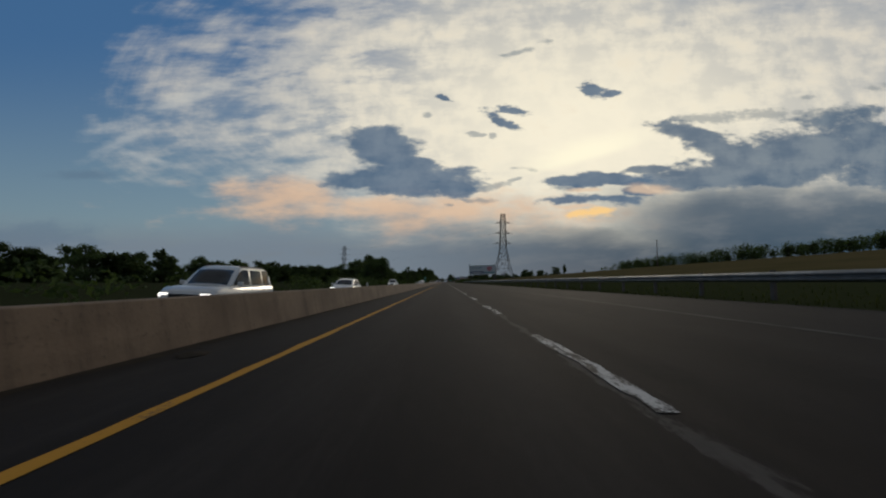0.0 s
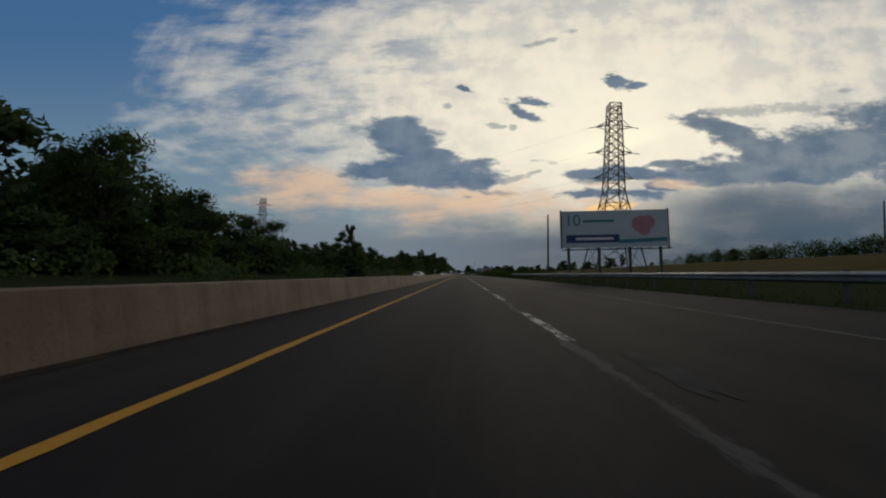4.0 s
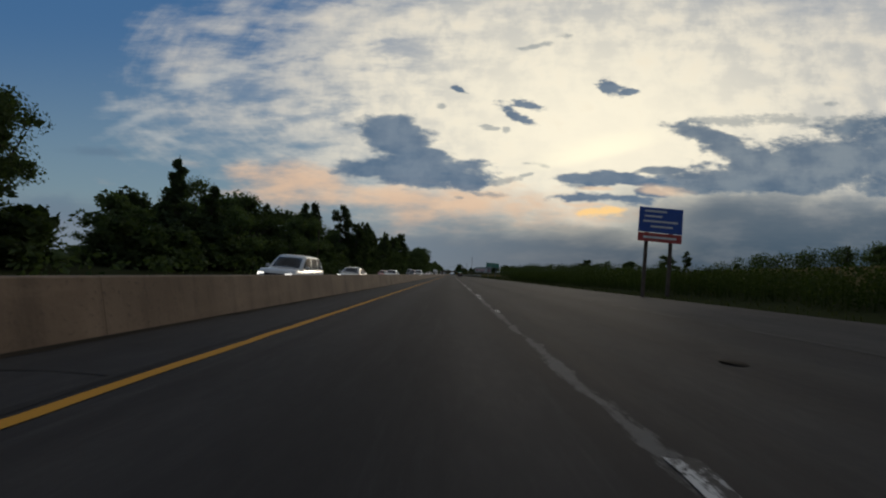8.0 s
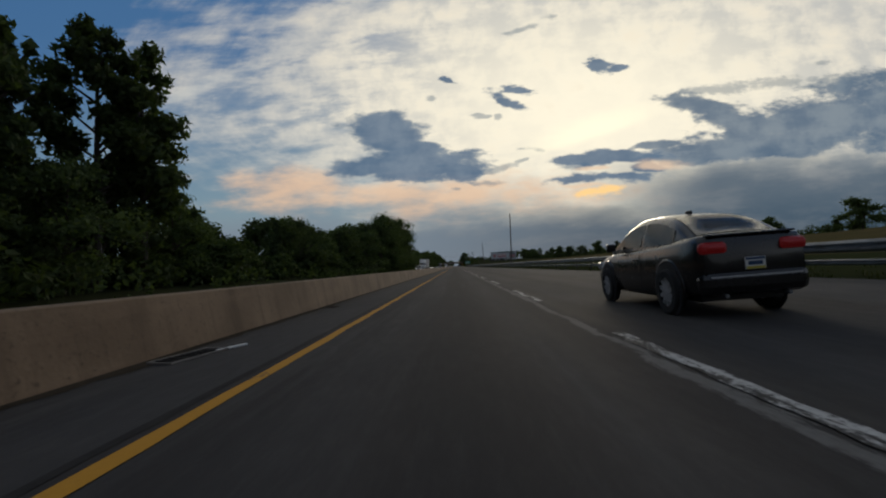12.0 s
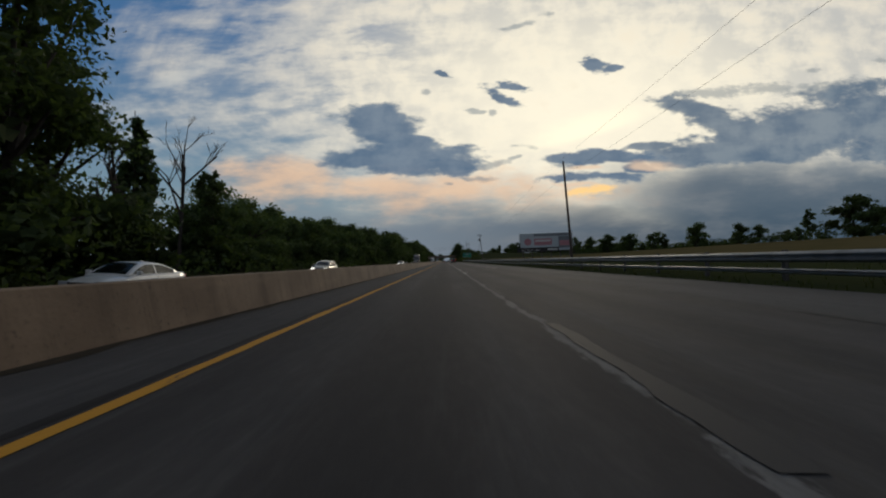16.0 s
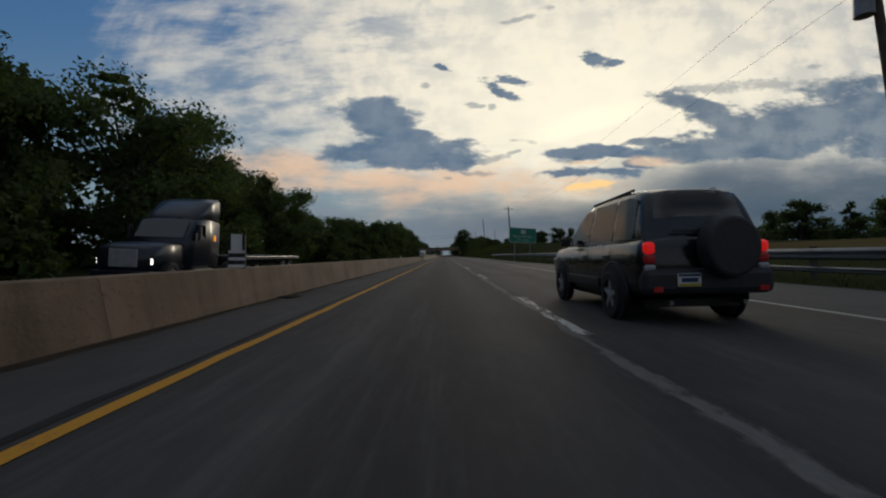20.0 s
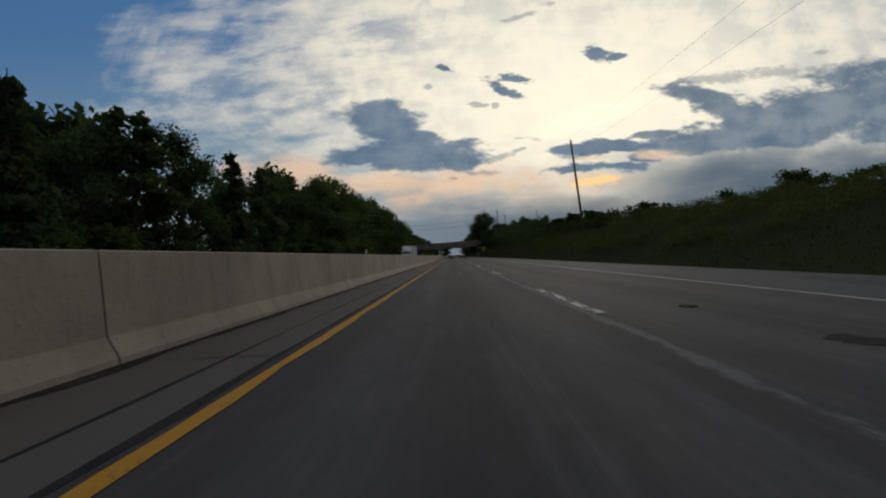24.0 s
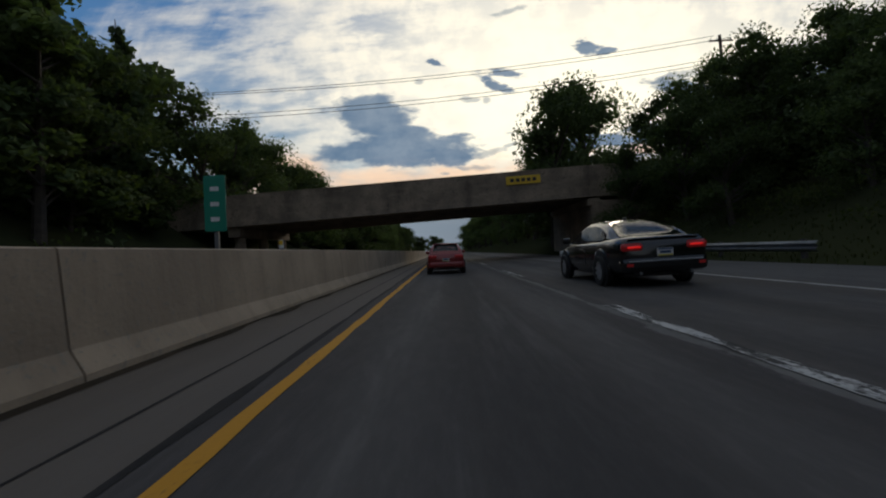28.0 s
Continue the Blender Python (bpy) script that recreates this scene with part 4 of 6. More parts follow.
def hedge(name, label, spots, count, size, mat):
    """Distant or dense growth that nobody could count."""
    rng = np.random.default_rng(77)
    lumps = [(x, y, ground_z(x, y) + h * 0.5, w, w, h * 0.55) for x, y, h, w in spots]
    v, f = leaf_cloud(rng, lumps, count, size)
    ob = new(name, mesh_from(name, v, f, mat))
    return tagged(ob, label, "vegetation", kind="stuff")


spots = [(float(np.interp(yy, [-40, 760, 860, 960], [335, 310, 150, 105])) + RT.uniform(-10, 10), yy + RT.uniform(-4, 4), RT.uniform(4.0, 6.0) * (1.0 if yy > 770 else 3.2 if yy > 430 else 2.4), RT.uniform(5, 9)) for yy in range(-60, 960, 5)]
hedge("far_woods", "dark distant woods along the edge of the fields", spots, 44000, 0.75, LEAF_A)
spots = [(float(np.interp(yy, [640, 900, 1400], [168, 103, 63])) + RT.uniform(-4, 6), yy + RT.uniform(-2, 2), RT.uniform(1.6, 4.2), RT.uniform(3, 5)) for yy in range(645, 1010, 4)]
hedge("field_hedge", "dark overgrown hedge along the edge of the field", spots, 16000, 0.42, LEAF_A)
spots = [(RT.uniform(90, 900), RT.uniform(1000, 2400), RT.uniform(8, 16), RT.uniform(12, 26)) for _ in range(120)]
spots += [(-RT.uniform(60, 700), RT.uniform(1000, 2400), RT.uniform(8, 16), RT.uniform(12, 26)) for _ in range(120)]
hedge("distant_forest", "dark distant forest on the horizon", spots, 16000, 2.2, LEAF_A)
spots = [(-float(np.interp(yy, WOOD_Y, WOOD_X)) - RT.uniform(1.0, 12), yy + RT.uniform(-3, 3), float(np.interp(yy, WOOD_Y, WOOD_H)) * RT.uniform(0.35, 0.6), RT.uniform(2.2, 3.6)) for yy in range(-40, 1290, 4) for _ in range(2)]
hedge("undergrowth", "dense dark undergrowth between the roadside trees", spots, 42000, 0.34, LEAF_A)
spots = [(RT.uniform(15.5, 22), yy + RT.uniform(-2, 2), RT.uniform(0.8, 1.15) * float(np.interp(yy, [330, 390, 452], [1.0, 2.5, 2.7])), RT.uniform(1.0, 1.7)) for yy in range(330, 452, 2) for _ in range(3)]
hedge("scrub_bank", "dense green scrub on the bank above the verge", spots, 110000, 0.056, LEAF_C)
spots = [(RT.uniform(17, 24), yy + RT.uniform(-2, 2), RT.uniform(0.8, 1.8), RT.uniform(0.9, 1.8)) for yy in range(935, 1058, 2) for _ in range(2)]
hedge("slope_scrub", "rough scrub along the top of the cutting slope", spots, 16000, 0.16, LEAF_C)
spots = [(RT.uniform(12, 24), yy + RT.uniform(-1.5, 1.5), RT.uniform(0.3, 0.9), RT.uniform(0.8, 1.8)) for yy in range(900, 1058) for _ in range(4)]
thicket = [(RT.uniform(14.5, 24), yy + RT.uniform(-1, 1), float(np.interp(yy, [968, 1000, 1056], [1.4, 4.2, 5.2])) * RT.uniform(0.6, 1.1), RT.uniform(1.2, 2.1)) for yy in range(968, 1057) for _ in range(3)]
hedge("cutting_thicket", "dense dark thicket on the upper cutting slope", thicket, 60000, 0.12, LEAF_A)
hedge("slope_weeds", "dark matted weeds over the cutting slope", spots, 120000, 0.055, SLOPE)

spots = [(11.3 + 5.5 * RT.random() ** 1.4, yy + RT.uniform(-1, 1), RT.uniform(1.10, 1.25), RT.uniform(0.8, 1.2)) for yy in range(232, 388, 1) for _ in range(2)]
hedge("crop_stand", "dense tall green crop along the verge", spots, 62000, 0.062, CORN)
spots = [(-RT.uniform(16.5, 24), yy + RT.uniform(-2, 2), RT.uniform(1.0, 2.2), RT.uniform(1.0, 2.0)) for yy in range(-20, 1050, 3) for _ in range(2)]
hedge("roadside_scrub", "low dark scrub beside the opposite carriageway", spots, 26000, 0.20, LEAF_A)


def blades(name, label, count, mat, place, tall, wide, seed):
    """Tufts of bent blades that stand on the land."""
    rng = np.random.default_rng(seed)
    v, f = [], []
    for _ in range(count):
        x, y = place(rng)
        z = ground_z(x, y)
        h = tall * (0.55 + 0.7 * rng.random())
        a = rng.random() * 6.28
        for k in range(3):
            t = a + k * 2.1
            c, s = math.cos(t), math.sin(t)
            w = wide * (0.6 + 0.6 * rng.random())
            b = h * (0.25 + 0.35 * rng.random())
            i = len(v)
            v += [(x - s * w, y + c * w, z - 0.03), (x + s * w, y - c * w, z - 0.03), (x + c * b * 0.45 + s * w * 0.8, y + s * b * 0.45 - c * w * 0.8, z + h * 0.65),
                  (x + c * b * 0.45 - s * w * 0.8, y + s * b * 0.45 + c * w * 0.8, z + h * 0.65), (x + c * b, y + s * b, z + h)]
            f += [(i, i + 1, i + 2, i + 3), (i + 3, i + 2, i + 4)]
    ob = new(name, mesh_from(name, v, f, mat))
    return tagged(ob, label, "grass", kind="stuff")


blades("verge_grass", "uneven green and yellow grass on the verge", 22000, GRASS, lambda r: (9.55 + 5.0 * r.random() ** 1.5, -10 + 1070 * r.random()), 0.13, 0.014, 3)
blades("crop_rows", "tall green crop standing along the verge", 5200, CORN, lambda r: (11.2 + 7.0 * r.random() ** 1.6, 232 + 156 * r.random()), 0.95, 0.013, 4)
blades("slope_grass", "short rough grass on the cutting slope", 30000, GRASS, lambda r: (10.0 + 13 * r.random(), 840 + 218 * r.random()), 0.11, 0.012, 6)

# ---- bridge ----
BR_Y = 1057.0
bridge = thing("overpass", pose(0, BR_Y, 0), "weathered concrete road bridge over the motorway", "bridge", kind="structure")


def deck_z(x):
    return 3.95 + 0.045 * (x + 2)


def leaning(x0, x1, y0, y1, a, b):
    """A long beam whose top and foot follow the bridge's slope."""
    bm = bmesh.new()
    n = 10
    rows = []
    for i in range(n + 1):
        x = x0 + (x1 - x0) * i / n
        z = deck_z(x)
        rows.append([bm.verts.new(p) for p in ((x, y0, z + a), (x, y1, z + a), (x, y1, z + b), (x, y0, z + b))])
    for p, q in zip(rows, rows[1:]):
        for k in range(4):
            bm.faces.new((p[k], p[(k + 1) % 4], q[(k + 1) % 4], q[k]))
    bm.faces.new(rows[0])
    bm.faces.new(rows[-1][::-1])
    return bm


part("fascia", leaning(-26, 16, -0.17, 0.20, 0.05, 2.35), BRIDGE_CONCRETE, bridge)
part("parapet", leaning(-26, 16, 10.65, 11.0, 1.05, 2.35), BRIDGE_CONCRETE, bridge)
part("coping", leaning(-26, 16, -0.20, 0.26, 2.353, 2.44), BRIDGE_CONCRETE, bridge)
part("deck", leaning(-26, 16, 0.203, 11.15, 0.80, 1.047), BRIDGE_CONCRETE, bridge)
for k in range(6):
    part("girder", leaning(-26, 16, 0.35 + k * 2.0, 0.75 + k * 2.0, 0.0, 0.797), BRIDGE_CONCRETE, bridge)
part("bearing_shelf", box(10.9, 5.5, 4.2, 0.9, 11.4, 0.5), BRIDGE_CONCRETE, bridge)
part("abutment", box(12.4, 5.5, 2.0, 3.4, 11.6, 4.5, bevel=0.05), BRIDGE_CONCRETE, bridge, "stained concrete abutment")
part("abutment", box(-24.6, 5.5, 1.6, 3.4, 11.6, 4.5, bevel=0.05), BRIDGE_CONCRETE, bridge, "stained concrete abutment")
for x in (-16.6,):
    part("pier_cap", box(x, 5.5, 2.95, 0.9, 10.6, 0.75, bevel=0.04), BRIDGE_CONCRETE, bridge)
    for y in (1.2, 5.5, 9.8):
        part("pier", tube((x, y, -1.0), (x, y, 2.57), 0.42, 0.42, 14), BRIDGE_CONCRETE, bridge)

board = thing("clearance_sign", pose(5.6, BR_Y - 0.24, deck_z(5.6) + 1.75, 0, -2.4, 0), "yellow clearance sign bolted to the bridge parapet", "road sign")
part("panel", box(0, -0.02, 0, 2.6, 0.03, 0.62, bevel=0.008), SIGN_YELLOW, board)
for k in range(5):
    part("lettering_bar", box(-0.85 + k * 0.42, -0.042, 0.0, 0.28, 0.008, 0.26), BLACK, board)
for x in (-1.1, 1.1):
    part("bracket", box(x, 0.03, 0, 0.06, 0.06, 0.5), STEEL, board)


def words(text, size, mat, parent, m, name="lettering"):
    """Raised letters in the built-in font, as a mesh."""
    cu = bpy.data.curves.new(name, "FONT")
    cu.body, cu.size, cu.align_x, cu.align_y, cu.extrude = text, size, "CENTER", "CENTER", 0.004
    tmp = bpy.data.objects.new(name, cu)
    scene.collection.objects.link(tmp)
    me = bpy.data.meshes.new_from_object(tmp.evaluated_get(bpy.context.evaluated_depsgraph_get()))
    bpy.data.objects.remove(tmp)
    me.materials.clear()
    me.materials.append(mat)
    ob = new(name, me)
    ob.parent = parent
    ob.matrix_basis = m
    return ob


FACE = pose(0, 0, 0, 90, 0, 0)


def sign(name, x, y, w, h, z, mat, label, lean, posts=2, edge=True, turn=0.0):
    """A panel on posts that faces the traffic; z is the height of its middle."""
    e = thing(name, pose(x, y, z, 0, lean, turn), label, "road sign")
    part("panel", box(0, 0, 0, w, 0.03, h, bevel=0.01), mat, e)
    if edge:
        for sx, sz, px, pz in ((w - 0.06, 0.05, 0, h / 2 - 0.06), (w - 0.06, 0.05, 0, -h / 2 + 0.06), (0.05, h - 0.17, w / 2 - 0.06, 0), (0.05, h - 0.17, -w / 2 + 0.06, 0)):
            part("border", box(px, -0.019, pz, sx, 0.006, sz), SIGN_WHITE, e)
    for k in range(posts):
        px = (k - (posts - 1) / 2) * w * 0.56
        foot = ground_z(x + px, y + 0.12) - z - 0.25
        part("post", box(px, 0.10, (foot + h / 2) / 2, 0.13, 0.13, h / 2 - foot, bevel=0.01), WOOD if mat is SIGN_BLUE else STEEL, e)
    for pz in (-h * 0.3, h * 0.3):
        part("rail", box(0, 0.026, pz, w * 0.94, 0.02, 0.06), STEEL, e)
    return e


# blue sign with a red foot board
blue = sign("information_sign", 10.0, 327.0, 2.0, 1.16, 3.86, SIGN_BLUE, "blue information sign with a red board below on two posts", 2.5, edge=False)
part("lower_board", box(0, -0.002, -0.81, 2.0, 0.03, 0.40, bevel=0.008), SIGN_RED, blue, "faded red board")
for k, (a, b) in enumerate(((-0.75, 0.25), (-0.75, 0.05), (-0.80, 0.78), (-0.45, 0.55))):
    part("lettering_bar", box((a + b) / 2, -0.019, 0.40 - k * 0.235, b - a, 0.006, 0.085), SIGN_WHITE, blue)
part("lettering_bar", box(0, -0.021, -0.81, 1.5, 0.006, 0.10), SIGN_WHITE, blue)

beth = sign("exit_sign", 11.0, 417.4, 3.6, 1.18, 3.72, SIGN_GREEN, "green exit sign with white lettering on two steel posts", 2.2, turn=19.0)
SPREAD = Matrix.Diagonal((1.4, 1, 1, 1))
words("Bethlehem", 0.40, SIGN_WHITE, beth, pose(0, -0.025, 0.22) @ FACE @ SPREAD)
words("NEXT 4 EXITS", 0.25, SIGN_WHITE, beth, pose(0, -0.025, -0.27) @ FACE @ SPREAD)

naz = sign("exit_sign", 11.04, 822.35, 4.5, 2.08, 3.66, SIGN_GREEN, "large green exit sign with a route shield on two posts", 1.0, turn=25.0)
shield = bmesh.new()
vs = [shield.verts.new((px, 0, pz)) for px, pz in ((-0.17, -0.26), (0.17, -0.26), (0.28, -0.05), (0.22, 0.17), (0.12, 0.20), (0.13, 0.27), (-0.13, 0.27), (-0.12, 0.20), (-0.22, 0.17), (-0.28, -0.05))]
face = shield.faces.new(vs)
ext = bmesh.ops.extrude_face_region(shield, geom=[face])
bmesh.ops.translate(shield, vec=(0, 0.008, 0), verts=[g for g in ext["geom"] if isinstance(g, bmesh.types.BMVert)])
ob = part("route_shield", shield, SIGN_WHITE, naz, "white keystone route shield")
ob.location = (0.05, -0.03, 0.50)
ob.scale = (1.6, 1, 1)
words("191", 0.24, BLACK, naz, pose(0.05, -0.036, 0.50) @ FACE @ SPREAD)
words("Nazareth Pike", 0.34, SIGN_WHITE, naz, pose(0.0, -0.025, -0.15) @ FACE @ Matrix.Diagonal((1.65, 1, 1, 1)))
words("EXIT 1 MILE", 0.27, SIGN_WHITE, naz, pose(0, -0.025, -0.62) @ FACE @ SPREAD)

# yellow diamond
dia = thing("warning_sign", pose(10.2, 1020.6, 3.0, 0, 2, 0), "yellow diamond warning sign on a steel post", "road sign")
part("panel", box(0, 0, 0, 0.92, 0.02, 0.92, pose(0, 0, 0, 0, 45, 0), 0.006), SIGN_YELLOW, dia)
for px, pz, w, h in ((-0.12, 0.05, 0.09, 0.5), (0.14, -0.02, 0.09, 0.5), (0.02, 0.22, 0.34, 0.09)):
    part("symbol_bar", box(px, -0.014, pz, w, 0.006, h), BLACK, dia)
part("plate", box(0, 0, -0.78, 0.5, 0.02, 0.4, bevel=0.006), SIGN_YELLOW, dia)
foot = ground_z(10.2, 1020.6) - 3.2
part("post", box(0, 0.045, (foot + 0.4) / 2, 0.07, 0.06, 0.4 - foot), STEEL, dia)


# ---- things on the median barrier ----
def mile_marker(x, y, top, deep=0.0):
    e = thing("mile_marker", pose(x, y, top), "narrow green mile marker sign on the median barrier", "road sign", "mile markers")
    part("post", box(0, 0.03, 0.55 - deep / 2, 0.06, 0.05, 1.1 + deep), STEEL, e)
    part("panel", box(0, 0, 0.74, 0.36, 0.02, 0.92, bevel=0.008), SIGN_GREEN, e)
    for k in range(3):
        part("lettering_bar", box(0, -0.013, 0.98 - k * 0.25, 0.14, 0.006, 0.07), SIGN_WHITE, e)


mile_marker(-3.62, 83.0, 0.66)
mile_marker(-4.3, 1031.5, 1.08, 1.25)


def delineator(y, top, lamp):
    e = thing("delineator", pose(-3.62, y, top), "small reflector post on top of the concrete barrier", "reflector", "barrier reflectors")
    part("base", box(0, 0, 0.012, 0.10, 0.10, 0.024, bevel=0.004), TRIM, e)
    part("blade", box(0, 0, 0.10, 0.085, 0.02, 0.16, bevel=0.005), SIGN_WHITE, e)
    part("reflector", box(0, -0.013, 0.13, 0.07, 0.006, 0.08), lamp, e)


for y in (21.0, 57.0, 128.0, 190.0, 246.0, 300.0, 372.0, 428.0, 505.0, 560.0, 613.0, 657.6, 664.5, 720.0, 801.0):
    delineator(y, 0.66, SIGN_WHITE)
for y in (867.0, 899.0, 931.0, 959.0, 996.0, 1032.5, 1064.0, 1100.0):
    delineator(y, 1.04, SIGN_YELLOW)


def striped_marker(y, tall):
    e = thing("object_marker", pose(-3.64, y, 0.64), "black and white striped marker board on the barrier", "road sign", "striped markers")
    part("board", box(0, 0, tall / 2, 0.30, 0.05, tall, bevel=0.006), BLACK, e)
    for k in range(3):
        part("stripe", box(0, -0.029, 0.05 + k * 0.13, 0.30, 0.006, 0.055), SIGN_WHITE, e)
    if tall > 0.5:
        part("upper_board", box(0, -0.03, tall - 0.14, 0.20, 0.012, 0.30), SIGN_WHITE, e)


striped_marker(215.5, 0.75)
striped_marker(350.9, 0.36)
striped_marker(771.3, 0.62)

# ---- guard rails ----
WAVE = [(0.0, 0.0), (0.03, 0.02), (0.08, 0.07), (0.08, 0.10), (0.02, 0.145), (0.02, 0.175), (0.08, 0.22), (0.08, 0.25), (0.03, 0.30), (0.0, 0.32)]


def rail_mesh(length):
    v, f = [], []
    n = len(WAVE)
    for y in (0, length):
        for x, z in WAVE:
            v.append((-x, y, z))
        for x, z in WAVE:
            v.append((-x + 0.006, y, z))
    for i in range(n - 1):
        f += [(i, i + 1, 2 * n + i + 1, 2 * n + i), (n + i + 1, n + i, 3 * n + i, 3 * n + i + 1)]
    f += [(0, n, 3 * n, 2 * n), (n - 1, 3 * n - 1, 4 * n - 1, 2 * n - 1)]
    return mesh_from("beam", v, f, STEEL)


BEAM = rail_mesh(7.6)
bm = box(0.06, 0, 0.25, 0.10, 0.15, 1.15)
POST = bpy.data.meshes.new("post")
bm.to_mesh(POST)
bm.free()
POST.materials.append(PYLON_STEEL)
bm = box(0.0, 0, 0.70, 0.02, 0.14, 0.30)
BLOCK = bpy.data.meshes.new("block")
bm.to_mesh(BLOCK)
bm.free()
BLOCK.materials.append(WOOD)


def guard_rail(x, y0, y1, base, low_rail=False):
    """A run of corrugated beam on posts; base(y) is the beam's foot height."""
    e = thing("guard_rail", pose(x, y0, 0), "galvanised corrugated steel guard rail on posts along the verge", "guard rail", "guard rails")
    y = y0
    while y < y1 - 1:
        za, zb = base(y), base(y + 7.6)
        tilt = math.degrees(math.atan2(zb - za, 7.6))
        shared("beam", BEAM, e, pose(0, y - y0, za, tilt, 0, 0))
        if low_rail:
            shared("rub_rail", BEAM, e, pose(0.04, y - y0, za - 0.34, tilt, 0, 0) @ Matrix.Diagonal((0.6, 1, 0.5, 1)))
        for k in range(2):
            yy = y + 0.6 + 3.8 * k
            shared("post", POST, e, pose(0.04, yy - y0, base(yy) - 0.45))
        y += 7.6


guard_rail(10.45, -25, 238, lambda y: 0.92)
guard_rail(10.3, 448, 800, lambda y: float(np.interp(y, [448, 560, 640, 800], [0.95, 0.86, 0.80, 0.78])), True)
guard_rail(10.2, 800, 850, lambda y: 0.80)
guard_rail(9.9, 1036.5, 1056, lambda y: 0.46)


# ---- poles and wires ----
def cable(name, a, b, sag, radius, label, category="cable"):
    """A hanging cable between two points."""
    cu = bpy.data.curves.new(name, "CURVE")
    cu.dimensions = "3D"
    cu.bevel_depth = radius
    cu.bevel_resolution = 1
    sp = cu.splines.new("POLY")
    n = 18
    sp.points.add(n)
    for i in range(n + 1):
        k = i / n
        p = Vector(a).lerp(Vector(b), k)
        sp.points[i].co = (p.x, p.y, p.z - 4 * sag * k * (1 - k), 1)
    ob0 = bpy.data.objects.new(name, cu)
    scene.collection.objects.link(ob0)
    me = bpy.data.meshes.new_from_object(ob0.evaluated_get(bpy.context.evaluated_depsgraph_get()))
    bpy.data.objects.remove(ob0)
    me.materials.clear()
    me.materials.append(WIRE)
    ob = new(name, me)
    return tagged(ob, label, category, "overhead wires")


def utility_pole(x, y, top, lean_x=0.0, arm=True, can=False, r=0.16):
    """A wooden pole; lean_x shifts its head sideways in metres."""
    z0 = ground_z(x, y) - 0.4
    e = thing("utility_pole", pose(x, y, z0), "weathered wooden utility pole standing beyond the verge", "utility pole", "utility poles")
    h = top - z0
    part("pole", tube((0, 0, 0), (lean_x, 0, h), r, r * 0.65, 12), WOOD, e)
    if arm:
        part("cross_arm", box(lean_x, -0.12, h - 0.5, 1.9, 0.09, 0.11), WOOD, e)
        for k in (-0.8, -0.3, 0.8):
            part("insulator", tube((lean_x + k, -0.12, h - 0.45), (lean_x + k, -0.12, h - 0.27), 0.045, 0.03, 8), LENS, e)
    if can:
        part("transformer", tube((lean_x * 0.8 - 0.42, 0, h - 2.6), (lean_x * 0.8 - 0.42, 0, h - 1.7), 0.26, 0.26, 14), STEEL, e, "grey transformer can")
        part("bracket", box(lean_x * 0.8 - 0.2, 0, h - 2.1, 0.3, 0.06, 0.08), STEEL, e)
    return Vector((x + lean_x, y, top))


heads = [
    utility_pole(12.1, 553.0, 11.8, 0.0, False, False, 0.15),
    utility_pole(13.75, 659.6, 11.4, -0.9, False, False, 0.15),
    utility_pole(14.9, 776.8, 11.0, -1.5, True, True, 0.17),
    utility_pole(14.1, 851.2, 10.9, -0.7, True),
    utility_pole(17.8, 941.0, 16.2, -1.4, False, False, 0.18),
    utility_pole(16.2, 1028.0, 16.0, -0.6, False, False, 0.17),
]
for k, dz in ((-0.8, -0.25), (0.0, -1.6)):
    for a, b in zip(heads, heads[1:]):
        cable("power_wire", a + Vector((k, -0.12, dz)), b + Vector((k, -0.12, dz)), 0.9, 0.006, "thin black wire strung between roadside poles")
utility_pole(13.0, 217.4, 10.0, -0.2, False)
utility_pole(-20.0, 289.4, 7.3, 0.1, False, False, 0.12)
utility_pole(-20.0, 372.0, 8.8, 0.0, False, False, 0.12)
mast = utility_pole(160.0, 322.0, 33.0, 0.0, False, False, 0.35)
utility_pole(36.0, 1062.0, 19.0, 0.0, False, False, 0.18)
cross_head = utility_pole(22.6, 1058.5, 17.2, -0.6, True, False, 0.17)
left_head = utility_pole(-30.0, 1056.0, 13.6, 0.0, True, False, 0.17)
for dz, k in ((-0.2, -0.7), (-0.35, 0.7), (-1.9, 0.0), (-2.2, 0.1)):
    cable("span_wire", left_head + Vector((k, 0, dz)), cross_head + Vector((k, -0.3, dz)), 1.1, 0.02, "black wire spanning the motorway beside the bridge")


